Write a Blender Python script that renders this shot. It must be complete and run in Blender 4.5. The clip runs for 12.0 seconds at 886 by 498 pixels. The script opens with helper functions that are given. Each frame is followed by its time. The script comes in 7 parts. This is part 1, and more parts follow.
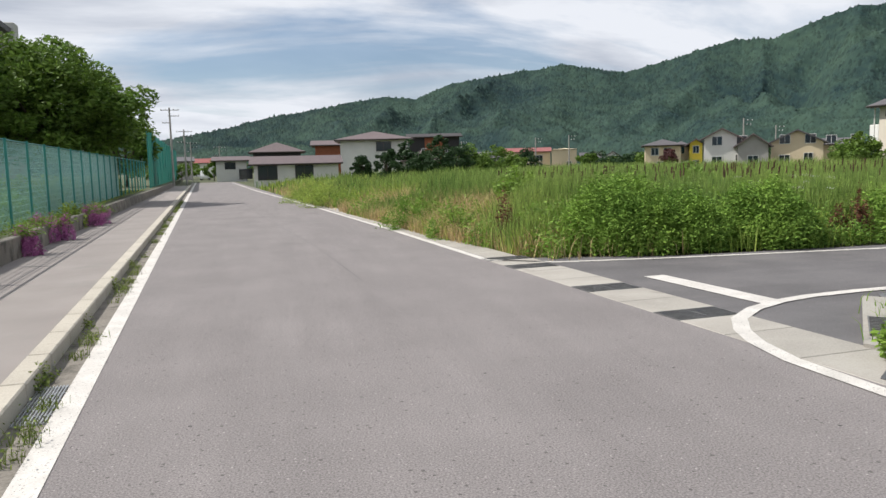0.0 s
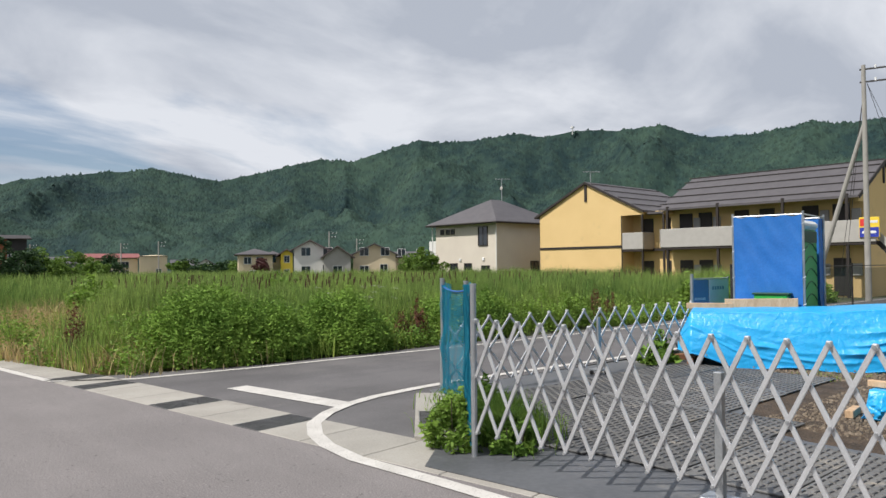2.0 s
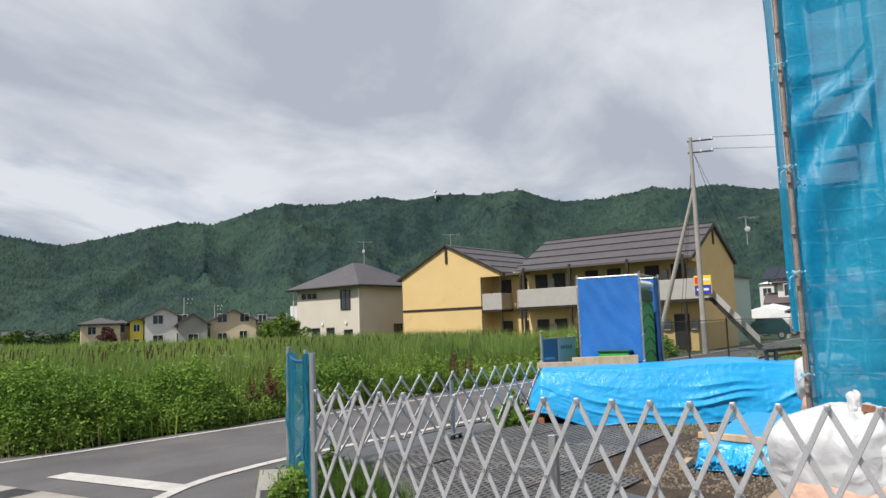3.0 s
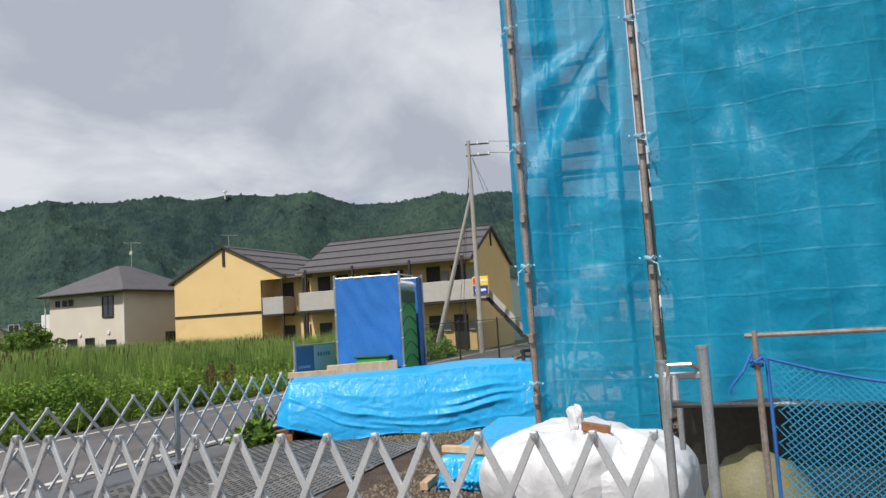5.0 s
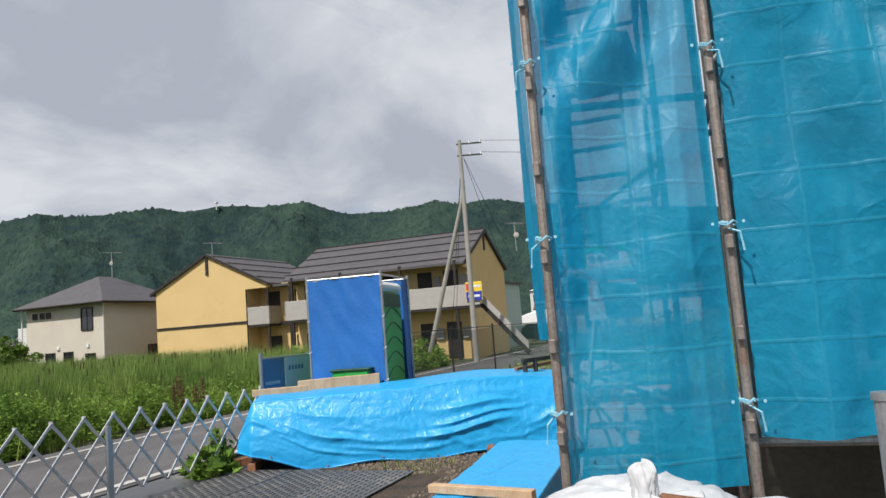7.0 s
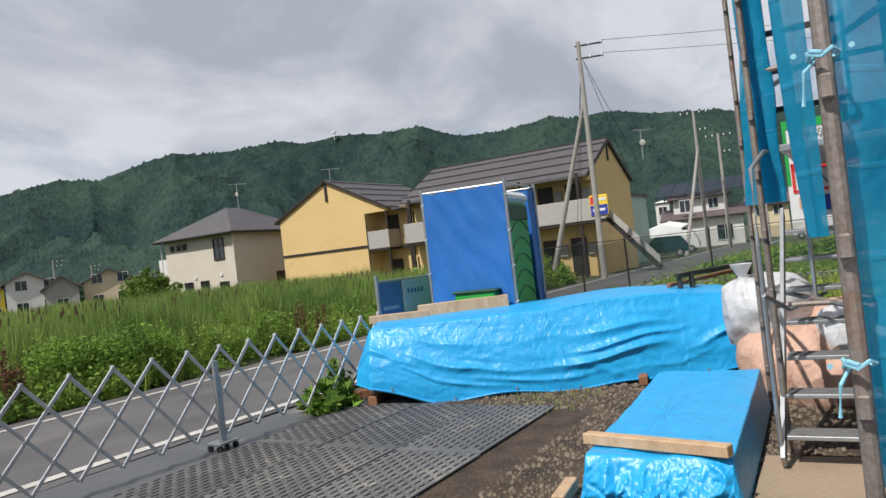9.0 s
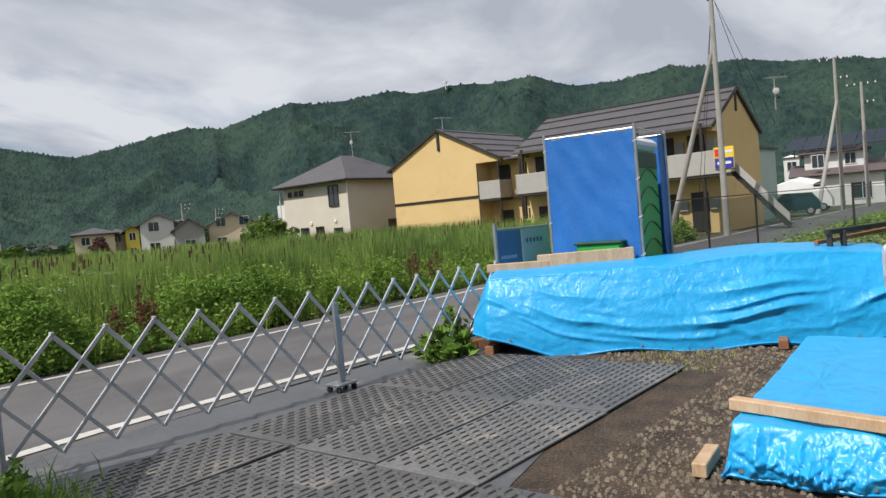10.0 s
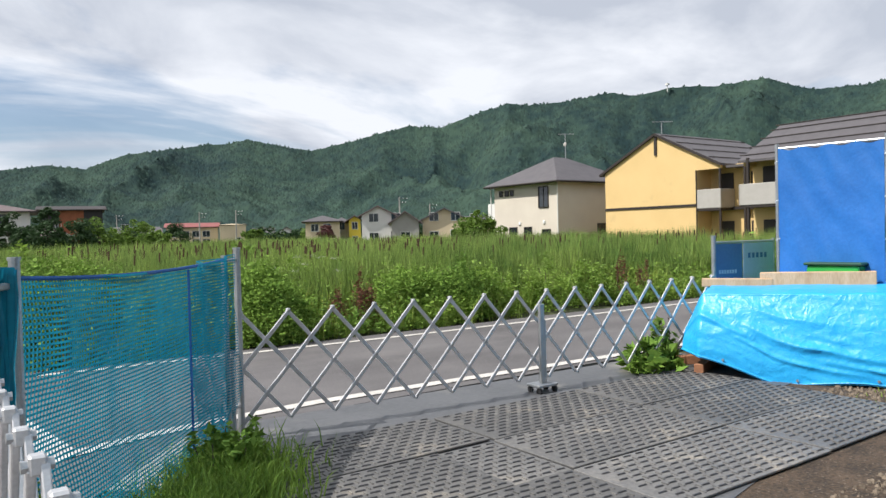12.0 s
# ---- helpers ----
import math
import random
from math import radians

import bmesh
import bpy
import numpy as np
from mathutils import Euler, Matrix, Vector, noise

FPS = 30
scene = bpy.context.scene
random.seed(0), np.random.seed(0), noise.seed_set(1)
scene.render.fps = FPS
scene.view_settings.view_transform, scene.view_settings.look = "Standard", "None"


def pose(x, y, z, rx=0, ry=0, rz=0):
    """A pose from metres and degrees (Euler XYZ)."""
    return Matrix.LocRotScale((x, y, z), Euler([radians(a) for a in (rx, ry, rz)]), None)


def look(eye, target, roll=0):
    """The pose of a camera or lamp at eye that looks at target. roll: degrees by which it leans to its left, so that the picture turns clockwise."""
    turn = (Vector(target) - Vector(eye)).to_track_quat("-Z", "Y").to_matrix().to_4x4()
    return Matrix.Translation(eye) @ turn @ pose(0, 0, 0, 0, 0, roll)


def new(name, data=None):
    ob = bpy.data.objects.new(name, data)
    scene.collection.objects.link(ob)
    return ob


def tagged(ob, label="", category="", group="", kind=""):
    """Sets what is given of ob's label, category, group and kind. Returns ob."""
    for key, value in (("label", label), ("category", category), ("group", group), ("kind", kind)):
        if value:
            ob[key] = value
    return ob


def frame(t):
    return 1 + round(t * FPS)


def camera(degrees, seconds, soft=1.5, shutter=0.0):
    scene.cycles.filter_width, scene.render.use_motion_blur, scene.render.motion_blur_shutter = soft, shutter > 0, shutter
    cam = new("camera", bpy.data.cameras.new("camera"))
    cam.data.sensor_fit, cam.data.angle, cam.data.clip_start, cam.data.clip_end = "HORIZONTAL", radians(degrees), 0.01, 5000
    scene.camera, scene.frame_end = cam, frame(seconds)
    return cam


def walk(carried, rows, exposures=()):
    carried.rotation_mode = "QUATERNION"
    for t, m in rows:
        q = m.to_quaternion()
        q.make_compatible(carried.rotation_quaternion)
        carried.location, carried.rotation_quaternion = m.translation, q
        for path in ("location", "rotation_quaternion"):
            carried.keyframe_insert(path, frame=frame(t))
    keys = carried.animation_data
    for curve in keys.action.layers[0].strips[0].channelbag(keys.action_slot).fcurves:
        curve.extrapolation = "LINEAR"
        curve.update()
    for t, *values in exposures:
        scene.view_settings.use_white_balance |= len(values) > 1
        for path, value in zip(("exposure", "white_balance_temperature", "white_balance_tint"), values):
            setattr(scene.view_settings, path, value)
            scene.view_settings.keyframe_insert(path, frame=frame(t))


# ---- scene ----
cam = camera(62.1, 12.0)
PATH = [
    (0, (1.034, -0.209, 1.761), (1.433, 1.738, 1.535), -1.4),
    (0.5, (1.014, -0.353, 1.769), (1.314, 1.618, 1.608), -1.0),
    (1, (0.938, -0.423, 1.818), (1.584, 1.469, 1.838), 0.1),
    (1.5, (1.004, -0.413, 1.81), (2.077, 1.275, 1.826), 0.2),
    (2, (1.114, -0.458, 1.823), (2.464, 1.017, 1.87), -0.6),
    (2.5, (1.129, -0.472, 1.839), (2.531, 0.948, 1.971), -0.6),
    (3, (1.359, -0.557, 1.856), (2.948, 0.639, 2.064), -2.1),
    (5, (2.84, -0.581, 1.854), (4.698, 0.133, 2.042), -3.6),
    (5.5, (3.253, -0.429, 1.848), (5.149, 0.178, 2.038), -2.9),
    (6, (3.658, -0.347, 1.839), (5.558, 0.215, 2.109), -3.2),
    (6.5, (4.112, -0.203, 1.827), (5.983, 0.455, 2.089), -3.8),
    (8.5, (5.497, 0.582, 1.751), (7.34, 1.359, 1.773), -6.1),
    (9, (5.802, 0.729, 1.76), (7.532, 1.731, 1.785), -6.4),
    (9.5, (5.944, 0.901, 1.729), (7.64, 1.96, 1.691), -5.6),
    (10, (5.97, 1.042, 1.72), (7.528, 2.293, 1.643), -4.9),
    (10.5, (5.949, 1.063, 1.713), (7.269, 2.563, 1.645), -4.0),
    (11, (5.92, 1.054, 1.726), (7.141, 2.637, 1.659), -2.6),
    (11.5, (5.893, 1.031, 1.733), (7.061, 2.654, 1.684), -1.5),
    (12, (5.894, 1.028, 1.735), (7.051, 2.659, 1.692), -1.4),
]
walk(cam, [(t, look(eye, target, roll)) for t, eye, target, roll in PATH],
     exposures=[(0, .1), (1.0, .02), (2.5, -.08), (5, -.14), (9.5, -.22), (10, -.16), (10.5, .18), (12, .24)])

# ---- light ----
SUN = Vector((-0.74, 0.20, 1.0)).normalized()
world = bpy.data.worlds.new("sky")
scene.world = world
world.use_nodes = True
wt = world.node_tree
wt.nodes.clear()


def wnode(kind, **inputs):
    n = wt.nodes.new(kind)
    for k, v in inputs.items():
        n.inputs[k.replace("_", " ")].default_value = v
    return n


sky = wt.nodes.new("ShaderNodeTexSky")
sky.sky_type, sky.sun_disc = "NISHITA", False
sky.sun_elevation = math.asin(SUN.z)
sky.sun_rotation = math.atan2(SUN.x, SUN.y)
sky.air_density, sky.dust_density, sky.ozone_density = 1.0, .5, 4.0
tc = wt.nodes.new("ShaderNodeTexCoord")
sep = wt.nodes.new("ShaderNodeSeparateXYZ")
wt.links.new(tc.outputs["Generated"], sep.inputs[0])
lift = wt.nodes.new("ShaderNodeMath")
lift.operation = "MAXIMUM"
lift.inputs[1].default_value = 0.0
wt.links.new(sep.outputs[2], lift.inputs[0])
lift2 = wt.nodes.new("ShaderNodeMath")
lift2.operation = "ADD"
lift2.inputs[1].default_value = 0.16
wt.links.new(lift.outputs[0], lift2.inputs[0])
flat = []
for axis in (0, 1):
    d = wt.nodes.new("ShaderNodeMath")
    d.operation = "DIVIDE"
    wt.links.new(sep.outputs[axis], d.inputs[0])
    wt.links.new(lift2.outputs[0], d.inputs[1])
    flat.append(d)
comb = wt.nodes.new("ShaderNodeCombineXYZ")
wt.links.new(flat[0].outputs[0], comb.inputs[0])
wt.links.new(flat[1].outputs[0], comb.inputs[1])
stretch = wt.nodes.new("ShaderNodeMapping")
stretch.inputs["Rotation"].default_value = (0, 0, 0.5)
stretch.inputs["Scale"].default_value = (0.8, 1.15, 1)
stretch.inputs["Location"].default_value = (3.1, 1.7, 0)
turned = wt.nodes.new("ShaderNodeMapping")
turned.inputs["Rotation"].default_value = (0, 0, -0.42)
turned.inputs["Scale"].default_value = (0.7, 0.7, 1)
wt.links.new(comb.outputs[0], turned.inputs[0])
wt.links.new(turned.outputs[0], stretch.inputs[0])
cloud = wnode("ShaderNodeTexNoise", Scale=0.85, Detail=9.0, Roughness=0.56, Distortion=0.5)
wt.links.new(stretch.outputs[0], cloud.inputs["Vector"])
shade = wnode("ShaderNodeTexNoise", Scale=1.5, Detail=8.0, Roughness=0.55, Distortion=0.4)
wt.links.new(stretch.outputs[0], shade.inputs["Vector"])
cover = wt.nodes.new("ShaderNodeValToRGB")
cover.color_ramp.elements[0].position, cover.color_ramp.elements[0].color = 0.33, (.2, .2, .2, 1)
cover.color_ramp.elements[1].position, cover.color_ramp.elements[1].color = 0.46, (1, 1, 1, 1)
wt.links.new(cloud.outputs["Fac"], cover.inputs[0])
tone = wt.nodes.new("ShaderNodeValToRGB")
tone.color_ramp.elements[0].position, tone.color_ramp.elements[0].color = 0.38, (5.2, 5.65, 6.55, 1)
tone.color_ramp.elements[1].position, tone.color_ramp.elements[1].color = 0.6, (8.55, 8.85, 9.5, 1)
wt.links.new(shade.outputs["Fac"], tone.inputs[0])
mixed = wt.nodes.new("ShaderNodeMixRGB")
wt.links.new(cover.outputs[0], mixed.inputs[0])
wt.links.new(sky.outputs[0], mixed.inputs[1])
wt.links.new(tone.outputs[0], mixed.inputs[2])
back = wnode("ShaderNodeBackground", Strength=0.092)
wt.links.new(mixed.outputs[0], back.inputs[0])
wout = wt.nodes.new("ShaderNodeOutputWorld")
wt.links.new(back.outputs[0], wout.inputs[0])

sun = new("sun", bpy.data.lights.new("sun", "SUN"))
sun.data.energy, sun.data.angle, sun.data.color = 4.9, radians(0.6), (1.0, 0.965, 0.92)
sun.matrix_world = look(SUN * 50, (0, 0, 0))
scene.view_settings.exposure = 0.0


# ---- materials ----
def hexc(h):
    c = [int(h[i:i + 2], 16) / 255 for i in (0, 2, 4)]
    return tuple(x / 12.92 if x < 0.04045 else ((x + 0.055) / 1.055) ** 2.4 for x in c) + (1,)


MATS = {}


def mat(name, a, b=None, rough=0.8, metal=0.0, scale=6.0, fine=60.0, bump=0.15, rand=0.0, spec=0.5,
        through_light=0.0, clear=0.0, stretch_xyz=None, dirt=None, space="Object", distance=0.02, lo=.36, hi=.62, big=.5,
        crumple=None, pits=None, streak=None):
    """A surface of two tones a, b mixed at two scales, with bump, random tint per piece and stains."""
    if name in MATS:
        return MATS[name]
    m = bpy.data.materials.new(name)
    m.use_nodes = True
    t = m.node_tree
    p = t.nodes["Principled BSDF"]
    p.inputs["Roughness"].default_value = rough
    p.inputs["Metallic"].default_value = metal
    p.inputs["Specular IOR Level"].default_value = spec
    b = b or tuple(x * 0.72 for x in a[:3]) + (1,)
    co = t.nodes.new("ShaderNodeTexCoord")
    mp = t.nodes.new("ShaderNodeMapping")
    if stretch_xyz:
        mp.inputs["Scale"].default_value = stretch_xyz
    t.links.new(co.outputs[space], mp.inputs[0])
    n1 = t.nodes.new("ShaderNodeTexNoise")
    n1.inputs["Scale"].default_value, n1.inputs["Detail"].default_value = scale, 5
    n2 = t.nodes.new("ShaderNodeTexNoise")
    n2.inputs["Scale"].default_value, n2.inputs["Detail"].default_value = fine, 3
    for n in (n1, n2):
        t.links.new(mp.outputs[0], n.inputs["Vector"])
    add = t.nodes.new("ShaderNodeMath")
    add.operation = "MULTIPLY_ADD"
    add.inputs[1].default_value = big
    half = t.nodes.new("ShaderNodeMath")
    half.operation = "MULTIPLY"
    half.inputs[1].default_value = 1 - big
    t.links.new(n2.outputs["Fac"], half.inputs[0])
    t.links.new(n1.outputs["Fac"], add.inputs[0])
    t.links.new(half.outputs[0], add.inputs[2])
    ramp = t.nodes.new("ShaderNodeValToRGB")
    ramp.color_ramp.elements[0].position, ramp.color_ramp.elements[0].color = lo, b
    ramp.color_ramp.elements[1].position, ramp.color_ramp.elements[1].color = hi, a
    t.links.new(add.outputs[0], ramp.inputs[0])
    col = ramp.outputs[0]
    if dirt:
        nd = t.nodes.new("ShaderNodeTexNoise")
        nd.inputs["Scale"].default_value, nd.inputs["Detail"].default_value = dirt[1], 7
        nd.inputs["Roughness"].default_value = 0.65
        t.links.new(co.outputs[space], nd.inputs["Vector"])
        rd = t.nodes.new("ShaderNodeValToRGB")
        rd.color_ramp.elements[0].position, rd.color_ramp.elements[1].position = dirt[2], dirt[2] + 0.14
        t.links.new(nd.outputs["Fac"], rd.inputs[0])
        mx = t.nodes.new("ShaderNodeMixRGB")
        mx.inputs[2].default_value = dirt[0]
        t.links.new(rd.outputs[0], mx.inputs[0])
        t.links.new(col, mx.inputs[1])
        col = mx.outputs[0]
    if streak:
        ms_ = t.nodes.new("ShaderNodeMapping")
        ms_.inputs["Scale"].default_value, ms_.inputs["Rotation"].default_value = streak[1], (0, 0, -.11)
        t.links.new(co.outputs[space], ms_.inputs[0])
        ns = t.nodes.new("ShaderNodeTexNoise")
        ns.inputs["Scale"].default_value, ns.inputs["Detail"].default_value, ns.inputs["Roughness"].default_value = 1, 6, .62
        t.links.new(ms_.outputs[0], ns.inputs["Vector"])
        rs = t.nodes.new("ShaderNodeMapRange")
        rs.inputs["From Min"].default_value, rs.inputs["From Max"].default_value = .34, .66
        rs.inputs["To Min"].default_value, rs.inputs["To Max"].default_value = 1 - streak[0], 1 + streak[0]
        t.links.new(ns.outputs["Fac"], rs.inputs["Value"])
        hs_ = t.nodes.new("ShaderNodeHueSaturation")
        t.links.new(rs.outputs[0], hs_.inputs["Value"])
        t.links.new(col, hs_.inputs["Color"])
        col = hs_.outputs[0]
    for pc, psc, pth in pits or ():
        vo = t.nodes.new("ShaderNodeTexVoronoi")
        vo.inputs["Scale"].default_value = psc
        t.links.new(co.outputs[space], vo.inputs["Vector"])
        sz = t.nodes.new("ShaderNodeSeparateXYZ")
        t.links.new(vo.outputs["Color"], sz.inputs[0])
        lim = t.nodes.new("ShaderNodeMath")
        lim.operation, lim.inputs[1].default_value = "MULTIPLY", pth
        t.links.new(sz.outputs[0], lim.inputs[0])
        lt = t.nodes.new("ShaderNodeMath")
        lt.operation = "LESS_THAN"
        t.links.new(vo.outputs["Distance"], lt.inputs[0])
        t.links.new(lim.outputs[0], lt.inputs[1])
        mp_ = t.nodes.new("ShaderNodeMixRGB")
        mp_.inputs[2].default_value = pc
        t.links.new(lt.outputs[0], mp_.inputs[0])
        t.links.new(col, mp_.inputs[1])
        col = mp_.outputs[0]
    if rand:
        oi = t.nodes.new("ShaderNodeObjectInfo")
        ge = t.nodes.new("ShaderNodeNewGeometry")
        sm = t.nodes.new("ShaderNodeMath")
        sm.operation = "ADD"
        t.links.new(oi.outputs["Random"], sm.inputs[0])
        t.links.new(ge.outputs["Random Per Island"], sm.inputs[1])
        fr = t.nodes.new("ShaderNodeMath")
        fr.operation = "FRACT"
        t.links.new(sm.outputs[0], fr.inputs[0])
        rg = t.nodes.new("ShaderNodeMapRange")
        rg.inputs["To Min"].default_value, rg.inputs["To Max"].default_value = 1 - rand, 1 + rand
        t.links.new(fr.outputs[0], rg.inputs["Value"])
        hs = t.nodes.new("ShaderNodeHueSaturation")
        t.links.new(rg.outputs[0], hs.inputs["Value"])
        t.links.new(col, hs.inputs["Color"])
        col = hs.outputs[0]
    t.links.new(col, p.inputs["Base Color"])
    if bump:
        bp = t.nodes.new("ShaderNodeBump")
        bp.inputs["Strength"].default_value, bp.inputs["Distance"].default_value = bump, distance
        t.links.new(add.outputs[0], bp.inputs["Height"])
        t.links.new(bp.outputs[0], p.inputs["Normal"])
    for csc, cst, cdi in crumple or ():
        wv = t.nodes.new("ShaderNodeTexNoise")
        wv.inputs["Scale"].default_value, wv.inputs["Detail"].default_value = csc * .8, 2
        t.links.new(mp.outputs[0], wv.inputs["Vector"])
        wm = t.nodes.new("ShaderNodeMixRGB")
        wm.inputs[0].default_value = min(.35 / csc, .3)
        t.links.new(mp.outputs[0], wm.inputs[1])
        t.links.new(wv.outputs["Color"], wm.inputs[2])
        cn = t.nodes.new("ShaderNodeTexNoise")
        cn.inputs["Scale"].default_value, cn.inputs["Detail"].default_value, cn.inputs["Distortion"].default_value = csc, 2, .6
        t.links.new(wm.outputs[0], cn.inputs["Vector"])
        c0 = t.nodes.new("ShaderNodeMath")
        c0.operation, c0.inputs[1].default_value = "SUBTRACT", .5
        t.links.new(cn.outputs["Fac"], c0.inputs[0])
        cv = t.nodes.new("ShaderNodeMath")
        cv.operation = "ABSOLUTE"
        t.links.new(c0.outputs[0], cv.inputs[0])
        cb_ = t.nodes.new("ShaderNodeBump")
        cb_.inputs["Strength"].default_value, cb_.inputs["Distance"].default_value = cst, cdi
        cb_.invert = True
        t.links.new(cv.outputs[0], cb_.inputs["Height"])
        if p.inputs["Normal"].links:
            t.links.new(p.inputs["Normal"].links[0].from_socket, cb_.inputs["Normal"])
        t.links.new(cb_.outputs[0], p.inputs["Normal"])
    shader = p.outputs[0]
    if through_light:
        tr = t.nodes.new("ShaderNodeBsdfTranslucent")
        t.links.new(col, tr.inputs[0])
        ms = t.nodes.new("ShaderNodeMixShader")
        ms.inputs[0].default_value = through_light
        t.links.new(shader, ms.inputs[1])
        t.links.new(tr.outputs[0], ms.inputs[2])
        shader = ms.outputs[0]
    if clear:
        tp = t.nodes.new("ShaderNodeBsdfTransparent")
        ms = t.nodes.new("ShaderNodeMixShader")
        ms.inputs[0].default_value = clear
        t.links.new(shader, ms.inputs[1])
        t.links.new(tp.outputs[0], ms.inputs[2])
        shader = ms.outputs[0]
    t.links.new(shader, t.nodes["Material Output"].inputs[0])
    MATS[name] = m
    return m


def rgb(r, g, b):
    return (r, g, b, 1)


ASPHALT = mat("asphalt", rgb(.25, .226, .219), rgb(.115, .103, .1), .9, scale=.7, fine=75, bump=.6, distance=.01, lo=.37, hi=.63, big=.16, dirt=(rgb(.135, .12, .116), 26, .69),
              pits=((rgb(.05, .045, .043), 3.1, .055), (rgb(.09, .08, .077), 14, .2), (rgb(.33, .3, .29), 21, .16)), streak=(.06, (2.2, .22, 1)))
ASPHALT2 = mat("asphalt_side", rgb(.135, .127, .127), rgb(.075, .07, .071), .9, scale=.6, fine=75, bump=.35, distance=.004, dirt=(rgb(.135, .125, .122), .5, .56), pits=((rgb(.2, .19, .185), 24, .16),), streak=(.1, (.25, 1.8, 1)))
PAINT = mat("road_paint", rgb(.6, .57, .53), rgb(.44, .415, .38), .75, scale=3, fine=90, bump=.1, distance=.003, dirt=(rgb(.27, .25, .235), 13, .6), pits=((rgb(.26, .24, .225), 38, .3),))
CONCRETE = mat("concrete", rgb(.37, .345, .305), rgb(.27, .25, .22), .9, scale=1.3, fine=70, bump=.25, distance=.006, dirt=(rgb(.22, .2, .175), 1.1, .6), rand=.06)
CONCRETE_OLD = mat("concrete_old", rgb(.25, .225, .19), rgb(.14, .125, .105), .95, scale=2, fine=50, bump=.4, distance=.01, dirt=(rgb(.075, .068, .055), 2.6, .5), rand=.1)
KERB = mat("kerb_concrete", rgb(.47, .43, .36), rgb(.36, .325, .27), .9, scale=2, fine=60, bump=.3, distance=.008, dirt=(rgb(.24, .21, .17), 2.2, .6), rand=.08)
PAVING = mat("sidewalk_asphalt", rgb(.26, .233, .215), rgb(.2, .178, .165), .92, scale=.8, fine=110, bump=.3, distance=.005, dirt=(rgb(.2, .185, .17), .7, .56))
DIRT = mat("gravel_dirt", rgb(.095, .064, .041), rgb(.03, .021, .014), .97, scale=3, fine=38, bump=1.0, distance=.03, dirt=(rgb(.17, .135, .1), 6, .64), lo=.4, hi=.6, pits=((rgb(.14, .11, .08), 30, .3), (rgb(.03, .023, .017), 17, .32)))
EARTH = mat("field_earth", rgb(.09, .1, .045), rgb(.05, .06, .026), .97, scale=.4, fine=9, bump=.5, distance=.05)
STONE = mat("stone", rgb(.21, .165, .12), rgb(.1, .077, .055), .9, scale=8, fine=60, bump=.3, rand=.35)
SHEETING = mat("dark_sheet", rgb(.11, .112, .118), rgb(.074, .077, .083), .5, scale=1.5, fine=18, bump=.2, distance=.01, dirt=(rgb(.2, .19, .17), .9, .57))
STEEL = mat("galvanised", rgb(.5, .51, .52), rgb(.36, .37, .38), .42, metal=.75, scale=9, fine=120, bump=.06)
ALU = mat("aluminium", rgb(.62, .62, .63), rgb(.5, .5, .51), .45, metal=.55, scale=6, fine=90, bump=.05, dirt=(rgb(.33, .32, .3), 5, .64))
PIPE = mat("scaffold_pipe", rgb(.33, .29, .26), rgb(.2, .16, .135), .6, metal=.45, scale=7, fine=60, bump=.12, dirt=(rgb(.23, .105, .055), 3.5, .57))
IRON = mat("dark_iron", rgb(.06, .055, .052), rgb(.035, .03, .028), .6, metal=.4, scale=9, fine=70)
GRATING = mat("grating_steel", rgb(.26, .25, .245), rgb(.17, .165, .16), .55, metal=.6, scale=8, fine=70)
TARP = mat("blue_tarp", rgb(.02, .4, .78), rgb(.014, .33, .7), .38, scale=11, fine=60, bump=.16, distance=.003, spec=.55, crumple=((1.1, .3, .06), (3.2, .6, .045), (8, .6, .022), (21, .45, .007)))
SHEET_B = mat("blue_sheet", rgb(.022, .165, .5), rgb(.016, .13, .42), .5, scale=1.2, fine=30, bump=.18, distance=.01, crumple=((1.8, .35, .06), (6, .25, .02)))
GREEN = mat("green_plastic", rgb(.025, .36, .1), rgb(.02, .3, .08), .4, scale=3, fine=40, bump=.04)
GREEN_L = mat("light_green_plastic", rgb(.03, .42, .08), rgb(.022, .33, .062), .4, scale=3, fine=40, bump=.04)
GREEN_D = mat("dark_green", rgb(.01, .07, .035), rgb(.008, .05, .026), .5, scale=3, fine=40, bump=.04)
WHITE = mat("white_plastic", rgb(.78, .78, .77), rgb(.7, .7, .69), .5, scale=4, fine=40, bump=.06)
SACK = mat("white_sack", rgb(.74, .74, .745), rgb(.66, .66, .665), .5, scale=7, fine=22, bump=.25, distance=.01, through_light=.14, crumple=((3.5, .7, .07), (11, .5, .02)))
PEACH = mat("peach_sack", rgb(.7, .45, .34), rgb(.57, .35, .26), .7, scale=6, fine=20, bump=.3, distance=.015, through_light=.1, crumple=((3.5, .8, .08), (9, .6, .03)))
WOOD = mat("sawn_timber", rgb(.58, .4, .25), rgb(.43, .27, .15), .75, scale=3, fine=30, bump=.12, distance=.004, stretch_xyz=(3, 3, .6), rand=.1)
WOOD_R = mat("red_timber", rgb(.33, .15, .075), rgb(.2, .09, .045), .8, scale=5, fine=40, bump=.15, distance=.004, rand=.1)
PLY = mat("plywood", rgb(.4, .3, .21), rgb(.33, .24, .165), .85, scale=2, fine=30, bump=.1, distance=.004, dirt=(rgb(.25, .17, .1), 2, .58))
NET = mat("blue_net", rgb(.01, .27, .38), rgb(.007, .2, .3), .7, scale=3, fine=30, bump=0, through_light=.42)
ROPE = mat("blue_rope", rgb(.015, .12, .4), rgb(.01, .09, .3), .7, scale=9, fine=90)
